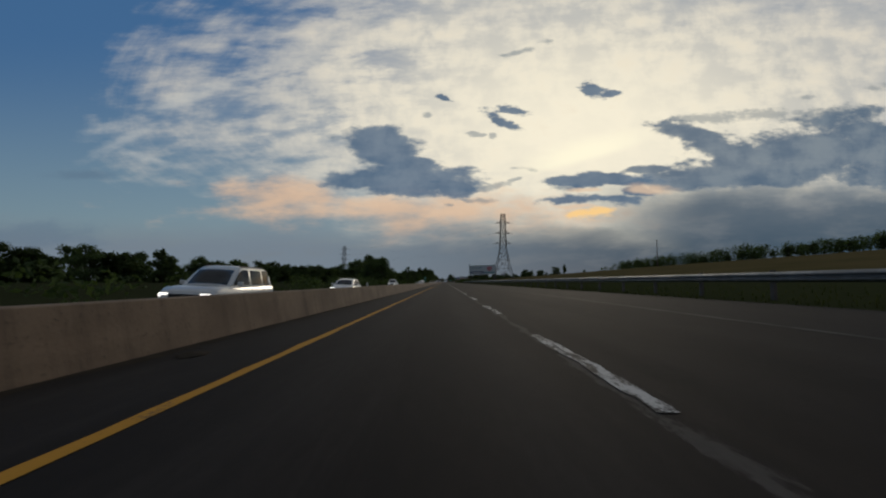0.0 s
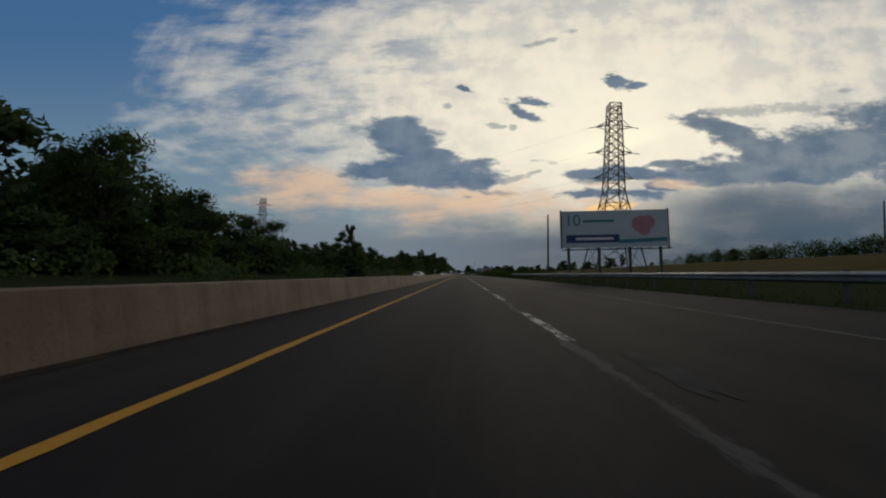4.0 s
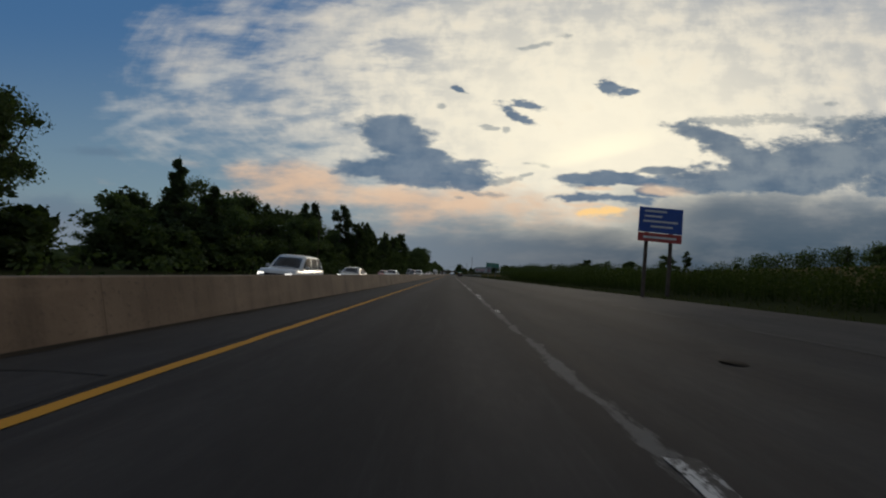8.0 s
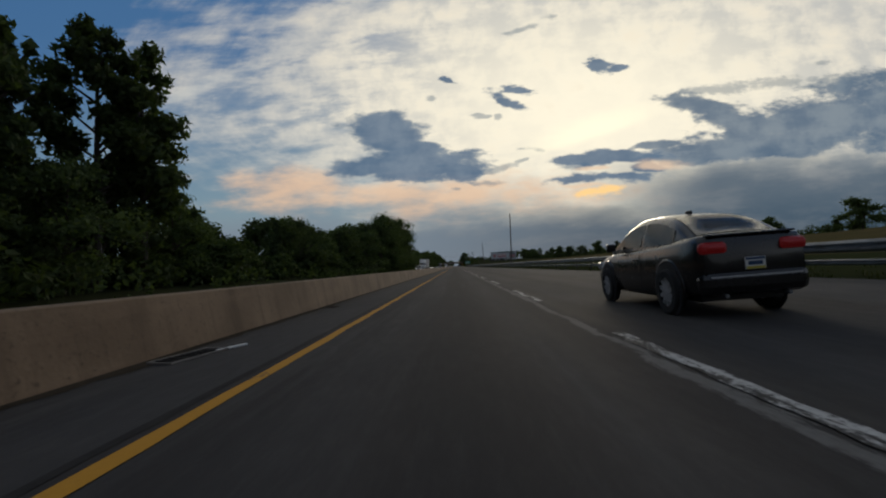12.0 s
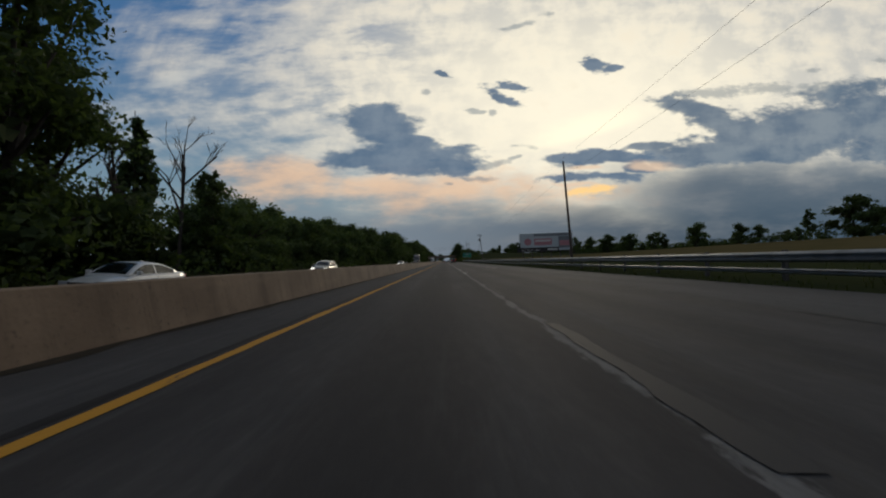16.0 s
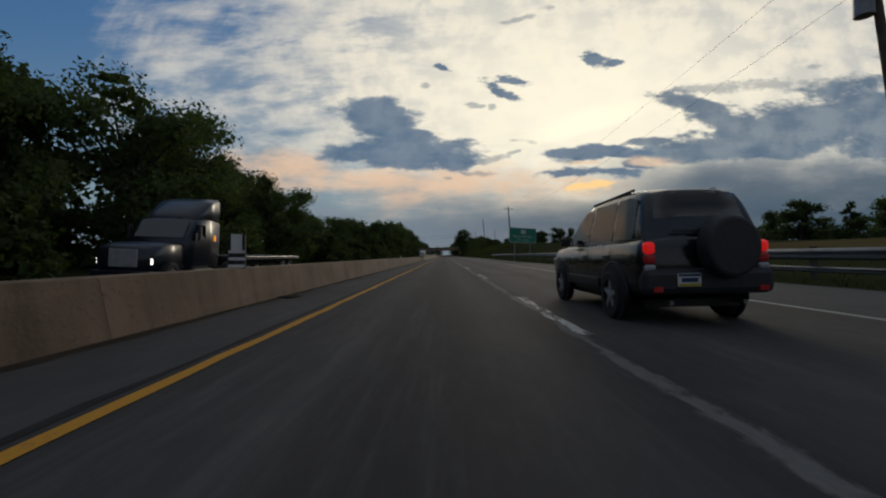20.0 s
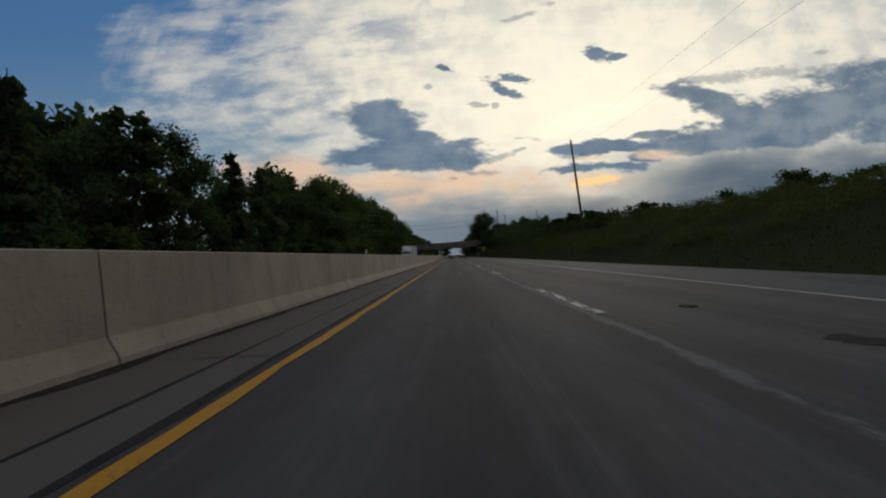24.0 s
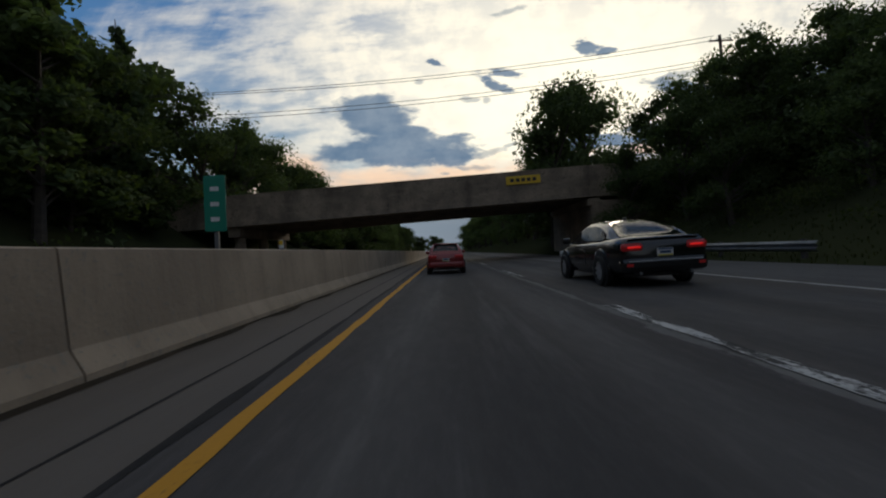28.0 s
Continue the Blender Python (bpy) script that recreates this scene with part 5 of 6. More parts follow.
# ---- pylons ----
def pylon(x, y, height, base_w, waist, waist_w, top_w, arms, arm_len, thick, label):
    z0 = ground_z(x, y) - 0.3
    e = thing("pylon", pose(x, y, z0), label, "pylon", "transmission towers")

    def half(z):
        return float(np.interp(z, [0, waist, height], [base_w, waist_w, top_w])) / 2

    for sx in (-1, 1):
        for sy in (-1, 1):
            bm = bmesh.new()
            for za, zb in ((0, waist), (waist, height)):
                add_tube(bm, (sx * half(za), sy * half(za), za), (sx * half(zb), sy * half(zb), zb), thick, thick * 0.8, 4)
            part("leg", bm, PYLON_STEEL, e)
    levels = [0.0]
    while levels[-1] < height - 1.0:
        levels.append(min(height, levels[-1] + max(1.5, 1.05 * half(levels[-1]) * 1.15)))
    for za, zb in zip(levels, levels[1:]):
        a, b = half(za), half(zb)
        for turn in range(4):
            m = pose(0, 0, 0, 0, 0, 90 * turn)
            for p, q in (((-a, -a, za), (b, -b, zb)), ((a, -a, za), (-b, -b, zb)), ((-b, -b, zb), (b, -b, zb))):
                part("brace", tube(m @ Vector(p), m @ Vector(q), thick * 0.45, None, 4), PYLON_STEEL, e)
    tips = []
    for z in arms:
        for s in (-1, 1):
            bm = bmesh.new()
            w = half(z)
            tip = Vector((s * (w + arm_len), 0, z + 0.1))
            for sy in (-1, 1):
                add_tube(bm, (s * w, sy * w, z), tip, thick * 0.6, None, 4)
                add_tube(bm, (s * w, sy * w, z + 1.3), tip, thick * 0.5, None, 4)
            part("cross_arm", bm, PYLON_STEEL, e)
            ins = part("insulator", tube(tip, tip + Vector((s * 1.6, 0, -0.25)), 0.09, 0.09, 8), LENS, e)
            tips.append(Vector((x, y, z0)) + tip + Vector((s * 1.6, 0, -0.25)))
    return tips


tips = pylon(34.6, 252.5, 39.0, 11.0, 18.5, 3.8, 2.5, (21.5, 27.5, 33.5), 2.6, 0.17, "tall lattice steel transmission tower standing in the field")
tips2 = pylon(-71.0, 302.0, 26.0, 3.2, 12.0, 2.2, 1.4, (16.0, 19.5, 23.0), 1.6, 0.10, "slender lattice steel tower beyond the trees")
for a, b in zip(tips[0::2], tips2[0::2]):
    cable("transmission_line", a, b, 3.0, 0.010, "thin transmission line crossing over the motorway")
for a, b in zip(tips[1:2], tips2[1:2]):
    cable("transmission_line", a, b, 3.2, 0.010, "thin transmission line crossing over the motorway")
for a in tips[1:2]:
    cable("transmission_line", a, a + Vector((170, 60, 8)), 5.0, 0.010, "thin transmission line crossing over the field")


# ---- billboards ----
def billboard(x, y, w, h, z, posts, label, lean):
    e = thing("billboard", pose(x, y, z, 0, lean, 0), label, "billboard")
    part("panel", box(0, 0, 0, w, 0.18, h, bevel=0.02), SIGN_WHITE, e)
    part("frame", box(-w / 2 - 0.05, 0.1, 0, 0.10, 0.5, h + 0.2), TRIM, e)
    part("frame", box(w / 2 + 0.05, 0.1, 0, 0.10, 0.5, h + 0.2), TRIM, e)
    part("catwalk", box(0, -0.5, -h / 2 - 0.25, w, 0.9, 0.10), TRIM, e)
    for k in range(posts):
        px = -w / 2 + 0.8 + (w - 1.6) * k / (posts - 1)
        foot = ground_z(x + px, y + 0.3) - z - 0.4
        part("post", box(px, 0.32, (foot + h / 2) / 2, 0.28, 0.25, h / 2 - foot), PYLON_STEEL, e)
    for k in range(posts - 1):
        px = -w / 2 + 0.8 + (w - 1.6) * (k + 0.5) / (posts - 1)
        part("lamp_arm", tube((px, -0.1, -h / 2 - 0.2), (px, -1.3, -h / 2 - 0.1), 0.03, 0.03, 6), TRIM, e)
    return e


INK_BLUE = material("printed_navy", (0.012, 0.05, 0.13), (0.01, 0.04, 0.11), 0.5, 1.0, 30.0, 0.0)
INK_TEAL = material("printed_teal", (0.03, 0.22, 0.26), (0.02, 0.18, 0.22), 0.5, 1.0, 30.0, 0.0)
INK_PINK = material("printed_pink", (0.50, 0.23, 0.26), (0.44, 0.19, 0.22), 0.5, 1.0, 30.0, 0.0)
INK_PALE = material("printed_pale_blue", (0.52, 0.57, 0.60), (0.46, 0.52, 0.56), 0.5, 0.4, 30.0, 0.0)
INK_GREY = material("printed_grey", (0.20, 0.22, 0.24), (0.16, 0.18, 0.20), 0.5, 1.0, 30.0, 0.0)

b1 = billboard(18.2, 205.0, 12.4, 4.4, 6.75, 4, "wide billboard with a pale poster on steel posts", -2.6)
part("poster", box(0, -0.10, 0.05, 12.2, 0.02, 4.2), INK_PALE, b1)
part("printed_band", box(-2.6, -0.118, -1.15, 6.2, 0.02, 0.95), INK_BLUE, b1)
part("printed_band", box(3.2, -0.118, -1.55, 5.6, 0.02, 0.45, pose(0, 0, 0, 0, -2, 0)), INK_TEAL, b1)
words("10", 1.9, INK_TEAL, b1, pose(-4.9, -0.12, 1.0) @ FACE)
part("lettering_bar", box(-1.9, -0.118, 0.95, 3.6, 0.02, 0.30), INK_TEAL, b1)
part("lettering_bar", box(-2.4, -0.135, -1.15, 4.4, 0.02, 0.30), SIGN_WHITE, b1)
bm = bmesh.new()
for k, (px, pz, r) in enumerate(((3.0, 0.5, 1.0), (3.9, 0.7, 0.8), (3.4, -0.2, 0.7))):
    bmesh.ops.create_cone(bm, cap_ends=True, segments=28, radius1=r, radius2=r, depth=0.02, matrix=pose(px, -0.115 - 0.006 * k, pz, 90, 0, 0))
part("printed_shape", bm, INK_PINK, b1)

b2 = billboard(33.4, 754.4, 15.8, 5.3, 7.05, 6, "wide billboard with faded pictures on steel posts", -2.0)
b2.scale = (1.075, 1.075, 1.075)
part("poster", box(0, -0.10, 0, 15.6, 0.02, 5.2), INK_PALE, b2)
part("printed_band", box(1.5, -0.118, 2.1, 10.5, 0.02, 0.75), INK_GREY, b2)
part("printed_picture", box(-1.0, -0.118, 0.0, 5.4, 0.02, 2.0), INK_PINK, b2)
part("lettering_bar", box(-1.0, -0.135, 0.35, 4.6, 0.02, 0.5), SIGN_WHITE, b2)
part("printed_picture", box(5.6, -0.118, -0.2, 3.8, 0.02, 3.6), INK_GREY, b2)
part("printed_picture", box(5.6, -0.135, -0.5, 3.2, 0.02, 1.5), INK_PINK, b2)
bm = bmesh.new()
bmesh.ops.create_cone(bm, cap_ends=True, segments=28, radius1=1.1, radius2=1.1, depth=0.02, matrix=pose(-5.6, -0.118, 0.1, 90, 0, 0))
part("printed_shape", bm, INK_PINK, b2)
part("lower_board", box(-2.6, -0.22, -2.35, 12.6, 0.06, 1.35, bevel=0.02), BLACK, b2, "black board with white lettering")
words("RT. 22 W - Exit", 0.85, SIGN_WHITE, b2, pose(-4.7, -0.26, -2.35) @ FACE)
part("lettering_bar", box(1.8, -0.26, -2.35, 3.0, 0.012, 0.5), SIGN_WHITE, b2)

# ---- vehicles ----
def loft(stations, ring):
    """Joins like rings, one at each station, into a closed hull."""
    bm = bmesh.new()
    rows = [[bm.verts.new(p) for p in ring(*s)] for s in stations]
    n = len(rows[0])
    for a, b in zip(rows, rows[1:]):
        for k in range(n):
            bm.faces.new((a[k], a[(k + 1) % n], b[(k + 1) % n], b[k]))
    bm.faces.new(rows[0])
    bm.faces.new(rows[-1][::-1])
    return bm


def hull_ring(y, lo, hi, w):
    """A car body's cross-section: tucked sills, a shoulder line, a crowned top."""
    m = lo + (hi - lo) * 0.55
    half = [(w * 0.86, lo), (w * 0.96, lo + 0.07), (w, m - 0.12), (w * 1.0, m), (w * 0.975, hi - 0.10), (w * 0.91, hi - 0.025), (w * 0.55, hi + 0.012)]
    return [(x, y, z) for x, z in half] + [(-x, y, z) for x, z in half[::-1]]


def quad(pts, depth, out):
    """A thin pane on four corners, pushed out along a direction."""
    bm = bmesh.new()
    o = Vector(out)
    a = [bm.verts.new(Vector(p) + o * 0.008) for p in pts]
    b = [bm.verts.new(Vector(p) + o * (0.008 - depth)) for p in pts]
    bm.faces.new(a)
    bm.faces.new(b[::-1])
    n = len(a)
    for k in range(n):
        bm.faces.new((a[k], b[k], b[(k + 1) % n], a[(k + 1) % n]))
    return bm


def wheel_meshes(r, w, spokes):
    bm = bmesh.new()
    prof = [(r * 0.62, -w / 2), (r * 0.9, -w / 2), (r * 0.985, -w * 0.36), (r, -w * 0.2), (r, w * 0.2), (r * 0.985, w * 0.36), (r * 0.9, w / 2), (r * 0.62, w / 2)]
    n = 28
    rows = [[bm.verts.new((x, q * math.cos(6.2832 * k / n), q * math.sin(6.2832 * k / n))) for q, x in prof] for k in range(n)]
    for k in range(n):
        a, b = rows[k], rows[(k + 1) % n]
        for i in range(len(prof)):
            j = (i + 1) % len(prof)
            bm.faces.new((a[i], a[j], b[j], b[i]))
    tyre = bpy.data.meshes.new("tyre")
    bmesh.ops.recalc_face_normals(bm, faces=bm.faces)
    bm.to_mesh(tyre)
    bm.free()
    tyre.materials.append(RUBBER)
    bm = bmesh.new()
    bmesh.ops.create_cone(bm, cap_ends=True, segments=24, radius1=r * 0.63, radius2=r * 0.63, depth=w * 0.3, matrix=pose(0, 0, 0, 0, 90, 0))
    for k in range(spokes):
        m = pose(0, 0, 0, 360 / spokes * k, 0, 0)
        for s in (-1, 1):
            add_box(bm, s * w * 0.36, 0, r * 0.34, 0.03, r * 0.17, r * 0.56, m, 0.0)
    for s in (-1, 1):
        bmesh.ops.create_cone(bm, cap_ends=True, segments=12, radius1=r * 0.15, radius2=r * 0.12, depth=0.05, matrix=pose(s * w * 0.36, 0, 0, 0, 90, 0))
        bmesh.ops.create_circle(bm, segments=24, radius=r * 0.62, matrix=pose(s * w * 0.4, 0, 0, 0, 90, 0))
    rim = bpy.data.meshes.new("rim")
    bm.to_mesh(rim)
    bm.free()
    rim.materials.append(ALLOY)
    return tyre, rim


WHEELS = {5: wheel_meshes(0.335, 0.215, 5), 10: wheel_meshes(0.335, 0.215, 10), 1: wheel_meshes(0.50, 0.28, 8)}

# rear x, height pairs along each kind of car; y runs to the front
SHAPES = {
    # length, half width, body stations (y, low, high, share of width), cabin (rear base, rear roof, front roof, front base), base z, roof z, cabin half widths, axles
    "sedan": (4.7, 0.90, [(0, 0.42, 0.86, 0.86), (0.06, 0.34, 0.98, 0.93), (0.35, 0.28, 1.03, 0.985), (1.2, 0.24, 1.0, 1.0), (2.6, 0.22, 0.97, 1.0), (3.5, 0.24, 0.93, 0.99), (4.2, 0.28, 0.84, 0.95), (4.6, 0.34, 0.72, 0.86), (4.7, 0.42, 0.62, 0.74)],
              (0.38, 1.50, 2.60, 3.55), 0.96, 1.45, 0.83, 0.60, (1.02, 3.72)),
    "compact": (4.4, 0.88, [(0, 0.46, 0.96, 0.88), (0.06, 0.36, 1.08, 0.94), (0.35, 0.29, 1.10, 0.985), (1.1, 0.25, 1.05, 1.0), (2.5, 0.23, 0.99, 1.0), (3.3, 0.25, 0.95, 0.99), (3.95, 0.29, 0.86, 0.95), (4.3, 0.35, 0.74, 0.86), (4.4, 0.43, 0.64, 0.74)],
                (0.22, 1.25, 2.35, 3.35), 0.98, 1.49, 0.82, 0.59, (0.88, 3.50)),
    "hatch": (4.3, 0.89, [(0, 0.46, 0.92, 0.88), (0.05, 0.36, 1.02, 0.95), (0.3, 0.28, 1.03, 0.985), (1.1, 0.24, 1.02, 1.0), (2.5, 0.22, 1.0, 1.0), (3.3, 0.24, 0.97, 0.99), (3.9, 0.28, 0.88, 0.95), (4.22, 0.34, 0.74, 0.86), (4.3, 0.42, 0.64, 0.74)],
              (0.10, 0.55, 2.35, 3.3), 0.98, 1.50, 0.83, 0.62, (0.80, 3.40)),
    "suv": (4.4, 0.91, [(0, 0.52, 0.98, 0.90), (0.05, 0.42, 1.08, 0.97), (0.3, 0.36, 1.10, 0.99), (1.1, 0.32, 1.09, 1.0), (2.5, 0.30, 1.07, 1.0), (3.3, 0.32, 1.05, 0.99), (4.0, 0.36, 1.0, 0.96), (4.33, 0.42, 0.86, 0.88), (4.4, 0.50, 0.72, 0.78)],
            (0.10, 0.42, 2.45, 3.2), 1.05, 1.75, 0.85, 0.68, (0.86, 3.36)),
    "wagon": (5.0, 0.98, [(0, 0.55, 1.08, 0.92), (0.05, 0.45, 1.18, 0.98), (0.3, 0.40, 1.2, 0.99), (1.2, 0.36, 1.19, 1.0), (3.0, 0.34, 1.17, 1.0), (3.8, 0.36, 1.16, 0.99), (4.6, 0.40, 1.1, 0.97), (4.93, 0.46, 0.96, 0.9), (5.0, 0.54, 0.8, 0.82)],
              (0.12, 0.40, 2.95, 3.7), 1.15, 1.86, 0.92, 0.74, (0.95, 3.95)),
    "pickup": (5.8, 0.99, [(0, 0.60, 1.12, 0.94), (0.05, 0.50, 1.20, 0.98), (0.4, 0.44, 1.22, 1.0), (1.9, 0.40, 1.22, 1.0), (3.6, 0.38, 1.22, 1.0), (4.4, 0.40, 1.20, 0.99), (5.3, 0.44, 1.14, 0.97), (5.72, 0.50, 1.0, 0.92), (5.8, 0.58, 0.85, 0.86)],
               (2.05, 2.25, 3.55, 4.25), 1.19, 1.90, 0.92, 0.74, (1.15, 4.75)),
}


# roof line of each kind: y, height
ROOFS = {
    "sedan": [(0.40, 0.99), (0.85, 1.19), (1.35, 1.36), (1.95, 1.435), (2.45, 1.425), (2.95, 1.28), (3.60, 0.94)],
    "compact": [(0.24, 1.06), (0.70, 1.29), (1.15, 1.42), (1.70, 1.485), (2.25, 1.47), (2.75, 1.31), (3.38, 0.96)],
    "hatch": [(0.08, 1.00), (0.25, 1.26), (0.50, 1.44), (1.10, 1.50), (2.05, 1.49), (2.65, 1.31), (3.32, 0.96)],
    "suv": [(0.05, 1.06), (0.17, 1.42), (0.28, 1.66), (0.60, 1.745), (1.60, 1.75), (2.25, 1.69), (2.70, 1.45), (3.24, 1.04)],
    "wagon": [(0.08, 1.16), (0.22, 1.55), (0.40, 1.80), (0.9, 1.87), (2.0, 1.88), (2.75, 1.84), (3.2, 1.58), (3.72, 1.14)],
    "pickup": [(2.02, 1.20), (2.10, 1.60), (2.22, 1.82), (2.6, 1.90), (3.2, 1.89), (3.7, 1.68), (4.28, 1.18)],
}


def fine_stations(rows, n):
    """Rounds a run of stations by putting n steps between each two, along a smooth curve."""
    R = np.array(rows, float)
    out = []
    for i in range(len(R) - 1):
        a, b, c, d = R[max(i - 1, 0)], R[i], R[i + 1], R[min(i + 2, len(R) - 1)]
        for k in range(n):
            t = k / n
            p = b + 0.5 * t * (c - a + t * (2 * a - 5 * b + 4 * c - d + t * (3 * (b - c) + d - a)))
            p[0] = b[0] + (c[0] - b[0]) * t
            out.append(tuple(p))
    out.append(tuple(R[-1]))
    return out


PLASTIC = material("grey_bumper_plastic", (0.018, 0.019, 0.022), (0.026, 0.027, 0.030), 0.55, 4.0, 60.0, 0.1)
PLATE_YELLOW = material("plate_yellow", (0.55, 0.45, 0.05), (0.5, 0.4, 0.05), 0.5, 4.0, 60.0, 0.0)


def arch_flare(s, x, y, r, mat, e):
    """A moulded lip round the upper half of a wheel opening."""
    bm = bmesh.new()
    rows = []
    for k in range(15):
        t = math.radians(-12 + 204 * k / 14)
        c, d = math.cos(t), math.sin(t)
        rows.append([bm.verts.new((s * (x + o), y + c * q, 0.36 + d * q)) for o, q in ((-0.03, r), (0.014, r), (0.012, r + 0.05), (-0.03, r + 0.075))])
    for p, q in zip(rows, rows[1:]):
        for k in range(4):
            bm.faces.new((p[k], p[(k + 1) % 4], q[(k + 1) % 4], q[k]))
    bm.faces.new(rows[0])
    bm.faces.new(rows[-1][::-1])
    return part("wheel_flare", bm, mat, e, "", True)


def car(kind, name, body_mat, label, m, brake=False, lamps_on=False, spare=False, rails=False, spokes=5, plate=True, group="", scale=1.0):
    """A car with hull, glass, wheels, lamps and trim; its front faces +y."""
    L, W2, st, cab, bz, rz, wb, wr, axles = SHAPES[kind]
    e = thing(name, m @ Matrix.Diagonal((scale, scale, scale, 1)), label, "car" if kind != "pickup" else "pickup truck", group)

    def put(ob):
        ob.location = (ob.location.x, ob.location.y - L / 2, ob.location.z)
        return ob

    body = put(part("body", loft(fine_stations([(y, lo, hi, W2 * k) for y, lo, hi, k in st], 3), hull_ring), body_mat, e, "", True))
    y0, y1, y2, y3 = cab
    prof = fine_stations([(y, z) for y, z in ROOFS[kind]], 4)
    py, pz = [p[0] for p in prof], [p[1] for p in prof]

    def roof(y):
        return float(np.interp(y, py, pz))

    def wide(y, z):
        k = max(0.0, (z - bz) / (rz - bz))
        ends = float(np.interp(y, [y0, y0 + 0.5, y3 - 0.9, y3], [0.95, 1.0, 1.0, 0.94]))
        return (wb + (wr - wb) * k ** 1.25) * ends

    def cabin_ring(y, top):
        h = top - bz
        half = [(wide(y, bz) * 1.01, bz - 0.06), (wide(y, bz), bz), (wide(y, bz + 0.4 * h), bz + 0.4 * h), (wide(y, bz + 0.75 * h), bz + 0.75 * h), (wide(y, top) * 0.975, bz + 0.93 * h), (wide(y, top) * 0.90, top - 0.008), (wide(y, top) * 0.45, top + 0.022)]
        return [(x, y, z) for x, z in half] + [(-x, y, z) for x, z in half[::-1]]

    put(part("cabin", loft(prof, cabin_ring), body_mat, e, "", True))

    def across(ya, yb, n, name, lab):
        """Glass laid over the sloping end of the cabin."""
        bm = bmesh.new()
        rows = []
        for i in range(n + 1):
            y = ya + (yb - ya) * i / n
            z = roof(y)
            w = wide(y, z)
            rows.append([bm.verts.new((x * w, y, z + dz)) for x, dz in ((-0.83, 0.010), (-0.45, 0.030), (0.0, 0.034), (0.45, 0.030), (0.83, 0.010))])
        for p, q in zip(rows, rows[1:]):
            for k in range(4):
                bm.faces.new((p[k], p[k + 1], q[k + 1], q[k]))
        bmesh.ops.solidify(bm, geom=bm.faces[:], thickness=0.004)
        put(part(name, bm, GLASS, e, lab, True))

    across(y0 + 0.12 * (y1 - y0), y0 + 0.90 * (y1 - y0), 5, "rear_window", "dark tinted rear window")
    across(y2 + 0.08 * (y3 - y2), y3 - 0.06 * (y3 - y2), 5, "windscreen", "dark windscreen")
    # side glass that follows the roof line
    cuts = ((0.08, 0.26), (0.285, 0.56), (0.59, 0.93)) if kind in ("suv", "wagon", "hatch") else ((0.16, 0.50), (0.53, 0.92))
    for s in (-1, 1):
        for a, b in cuts:
            bm = bmesh.new()
            lo, hi = [], []
            for i in range(7):
                y = y0 + (y3 - y0) * (a + (b - a) * i / 6)
                zt = max(bz + 0.05, min(roof(y) - 0.085, rz - 0.10))
                lo.append(bm.verts.new((s * (wide(y, bz + 0.04) + 0.010), y, bz + 0.04)))
                hi.append(bm.verts.new((s * (wide(y, zt) + 0.016), y, zt)))
            for i in range(6):
                bm.faces.new((lo[i], lo[i + 1], hi[i + 1], hi[i]))
            bmesh.ops.solidify(bm, geom=bm.faces[:], thickness=0.004)
            put(part("side_window", bm, GLASS, e, "dark side window"))
        for a, _ in cuts[1:]:
            u = a * (y3 - y0) + y0
            put(part("door_seam", box(s * (W2 + 0.001), u - 0.05, 0.66 * bz, 0.006, 0.012, bz * 0.52), TRIM, e))
            put(part("door_handle", box(s * (W2 + 0.012), u + 0.12, bz * 0.83, 0.03, 0.17, 0.03, bevel=0.008), body_mat, e))
        put(part("mirror", box(s * (W2 + 0.08), y3 - 0.35, bz + 0.08, 0.20, 0.10, 0.15, bevel=0.03), TRIM if kind == "suv" else body_mat, e))
        if kind in ("suv", "wagon"):
            put(part("side_cladding", box(s * (W2 - 0.01), L / 2, 0.47, 0.05, axles[1] - axles[0] - 0.85, 0.16, bevel=0.02), PLASTIC, e, "grey plastic side cladding"))
    # wheels
    tyre, rim = WHEELS[spokes]
    for y in axles:
        for s in (-1, 1):
            arch = bmesh.new()
            bmesh.ops.create_cone(arch, cap_ends=True, segments=26, radius1=0.405, radius2=0.405, depth=0.03, matrix=pose(s * (W2 - 0.004), y, 0.36, 0, 90, 0))
            put(part("wheel_arch", arch, TRIM, e, "dark wheel arch"))
            put(arch_flare(s, W2 - 0.01, y, 0.395, PLASTIC if kind in ("suv", "wagon") else body_mat, e))
            w = thing("wheel", None)
            w.parent = e
            w.location = (s * (W2 - 0.045), y - L / 2, 0.335)
            shared("tyre", tyre, w)
            shared("rim", rim, w)
    # bumpers and lower trim
    tall = kind in ("suv", "wagon", "pickup")
    put(part("rear_bumper", box(0, 0.04 if tall else 0.10, 0.56 if tall else 0.47, W2 * (1.93 if tall else 1.90), 0.26, 0.32, bevel=0.08 if tall else 0.11), PLASTIC if tall else body_mat, e))
    put(part("front_bumper", box(0, L - 0.10, 0.46, W2 * 1.70, 0.20, 0.26, bevel=0.05), body_mat, e))
    put(part("grille", box(0, L - 0.005, bz * 0.66, W2 * 1.0, 0.04, bz * 0.20, bevel=0.015), BLACK, e, "black radiator grille"))
    put(part("sump", box(0, L / 2, 0.26, W2 * 1.5, L * 0.86, 0.10), BLACK, e))
    rear_z = st[1][2] - 0.17
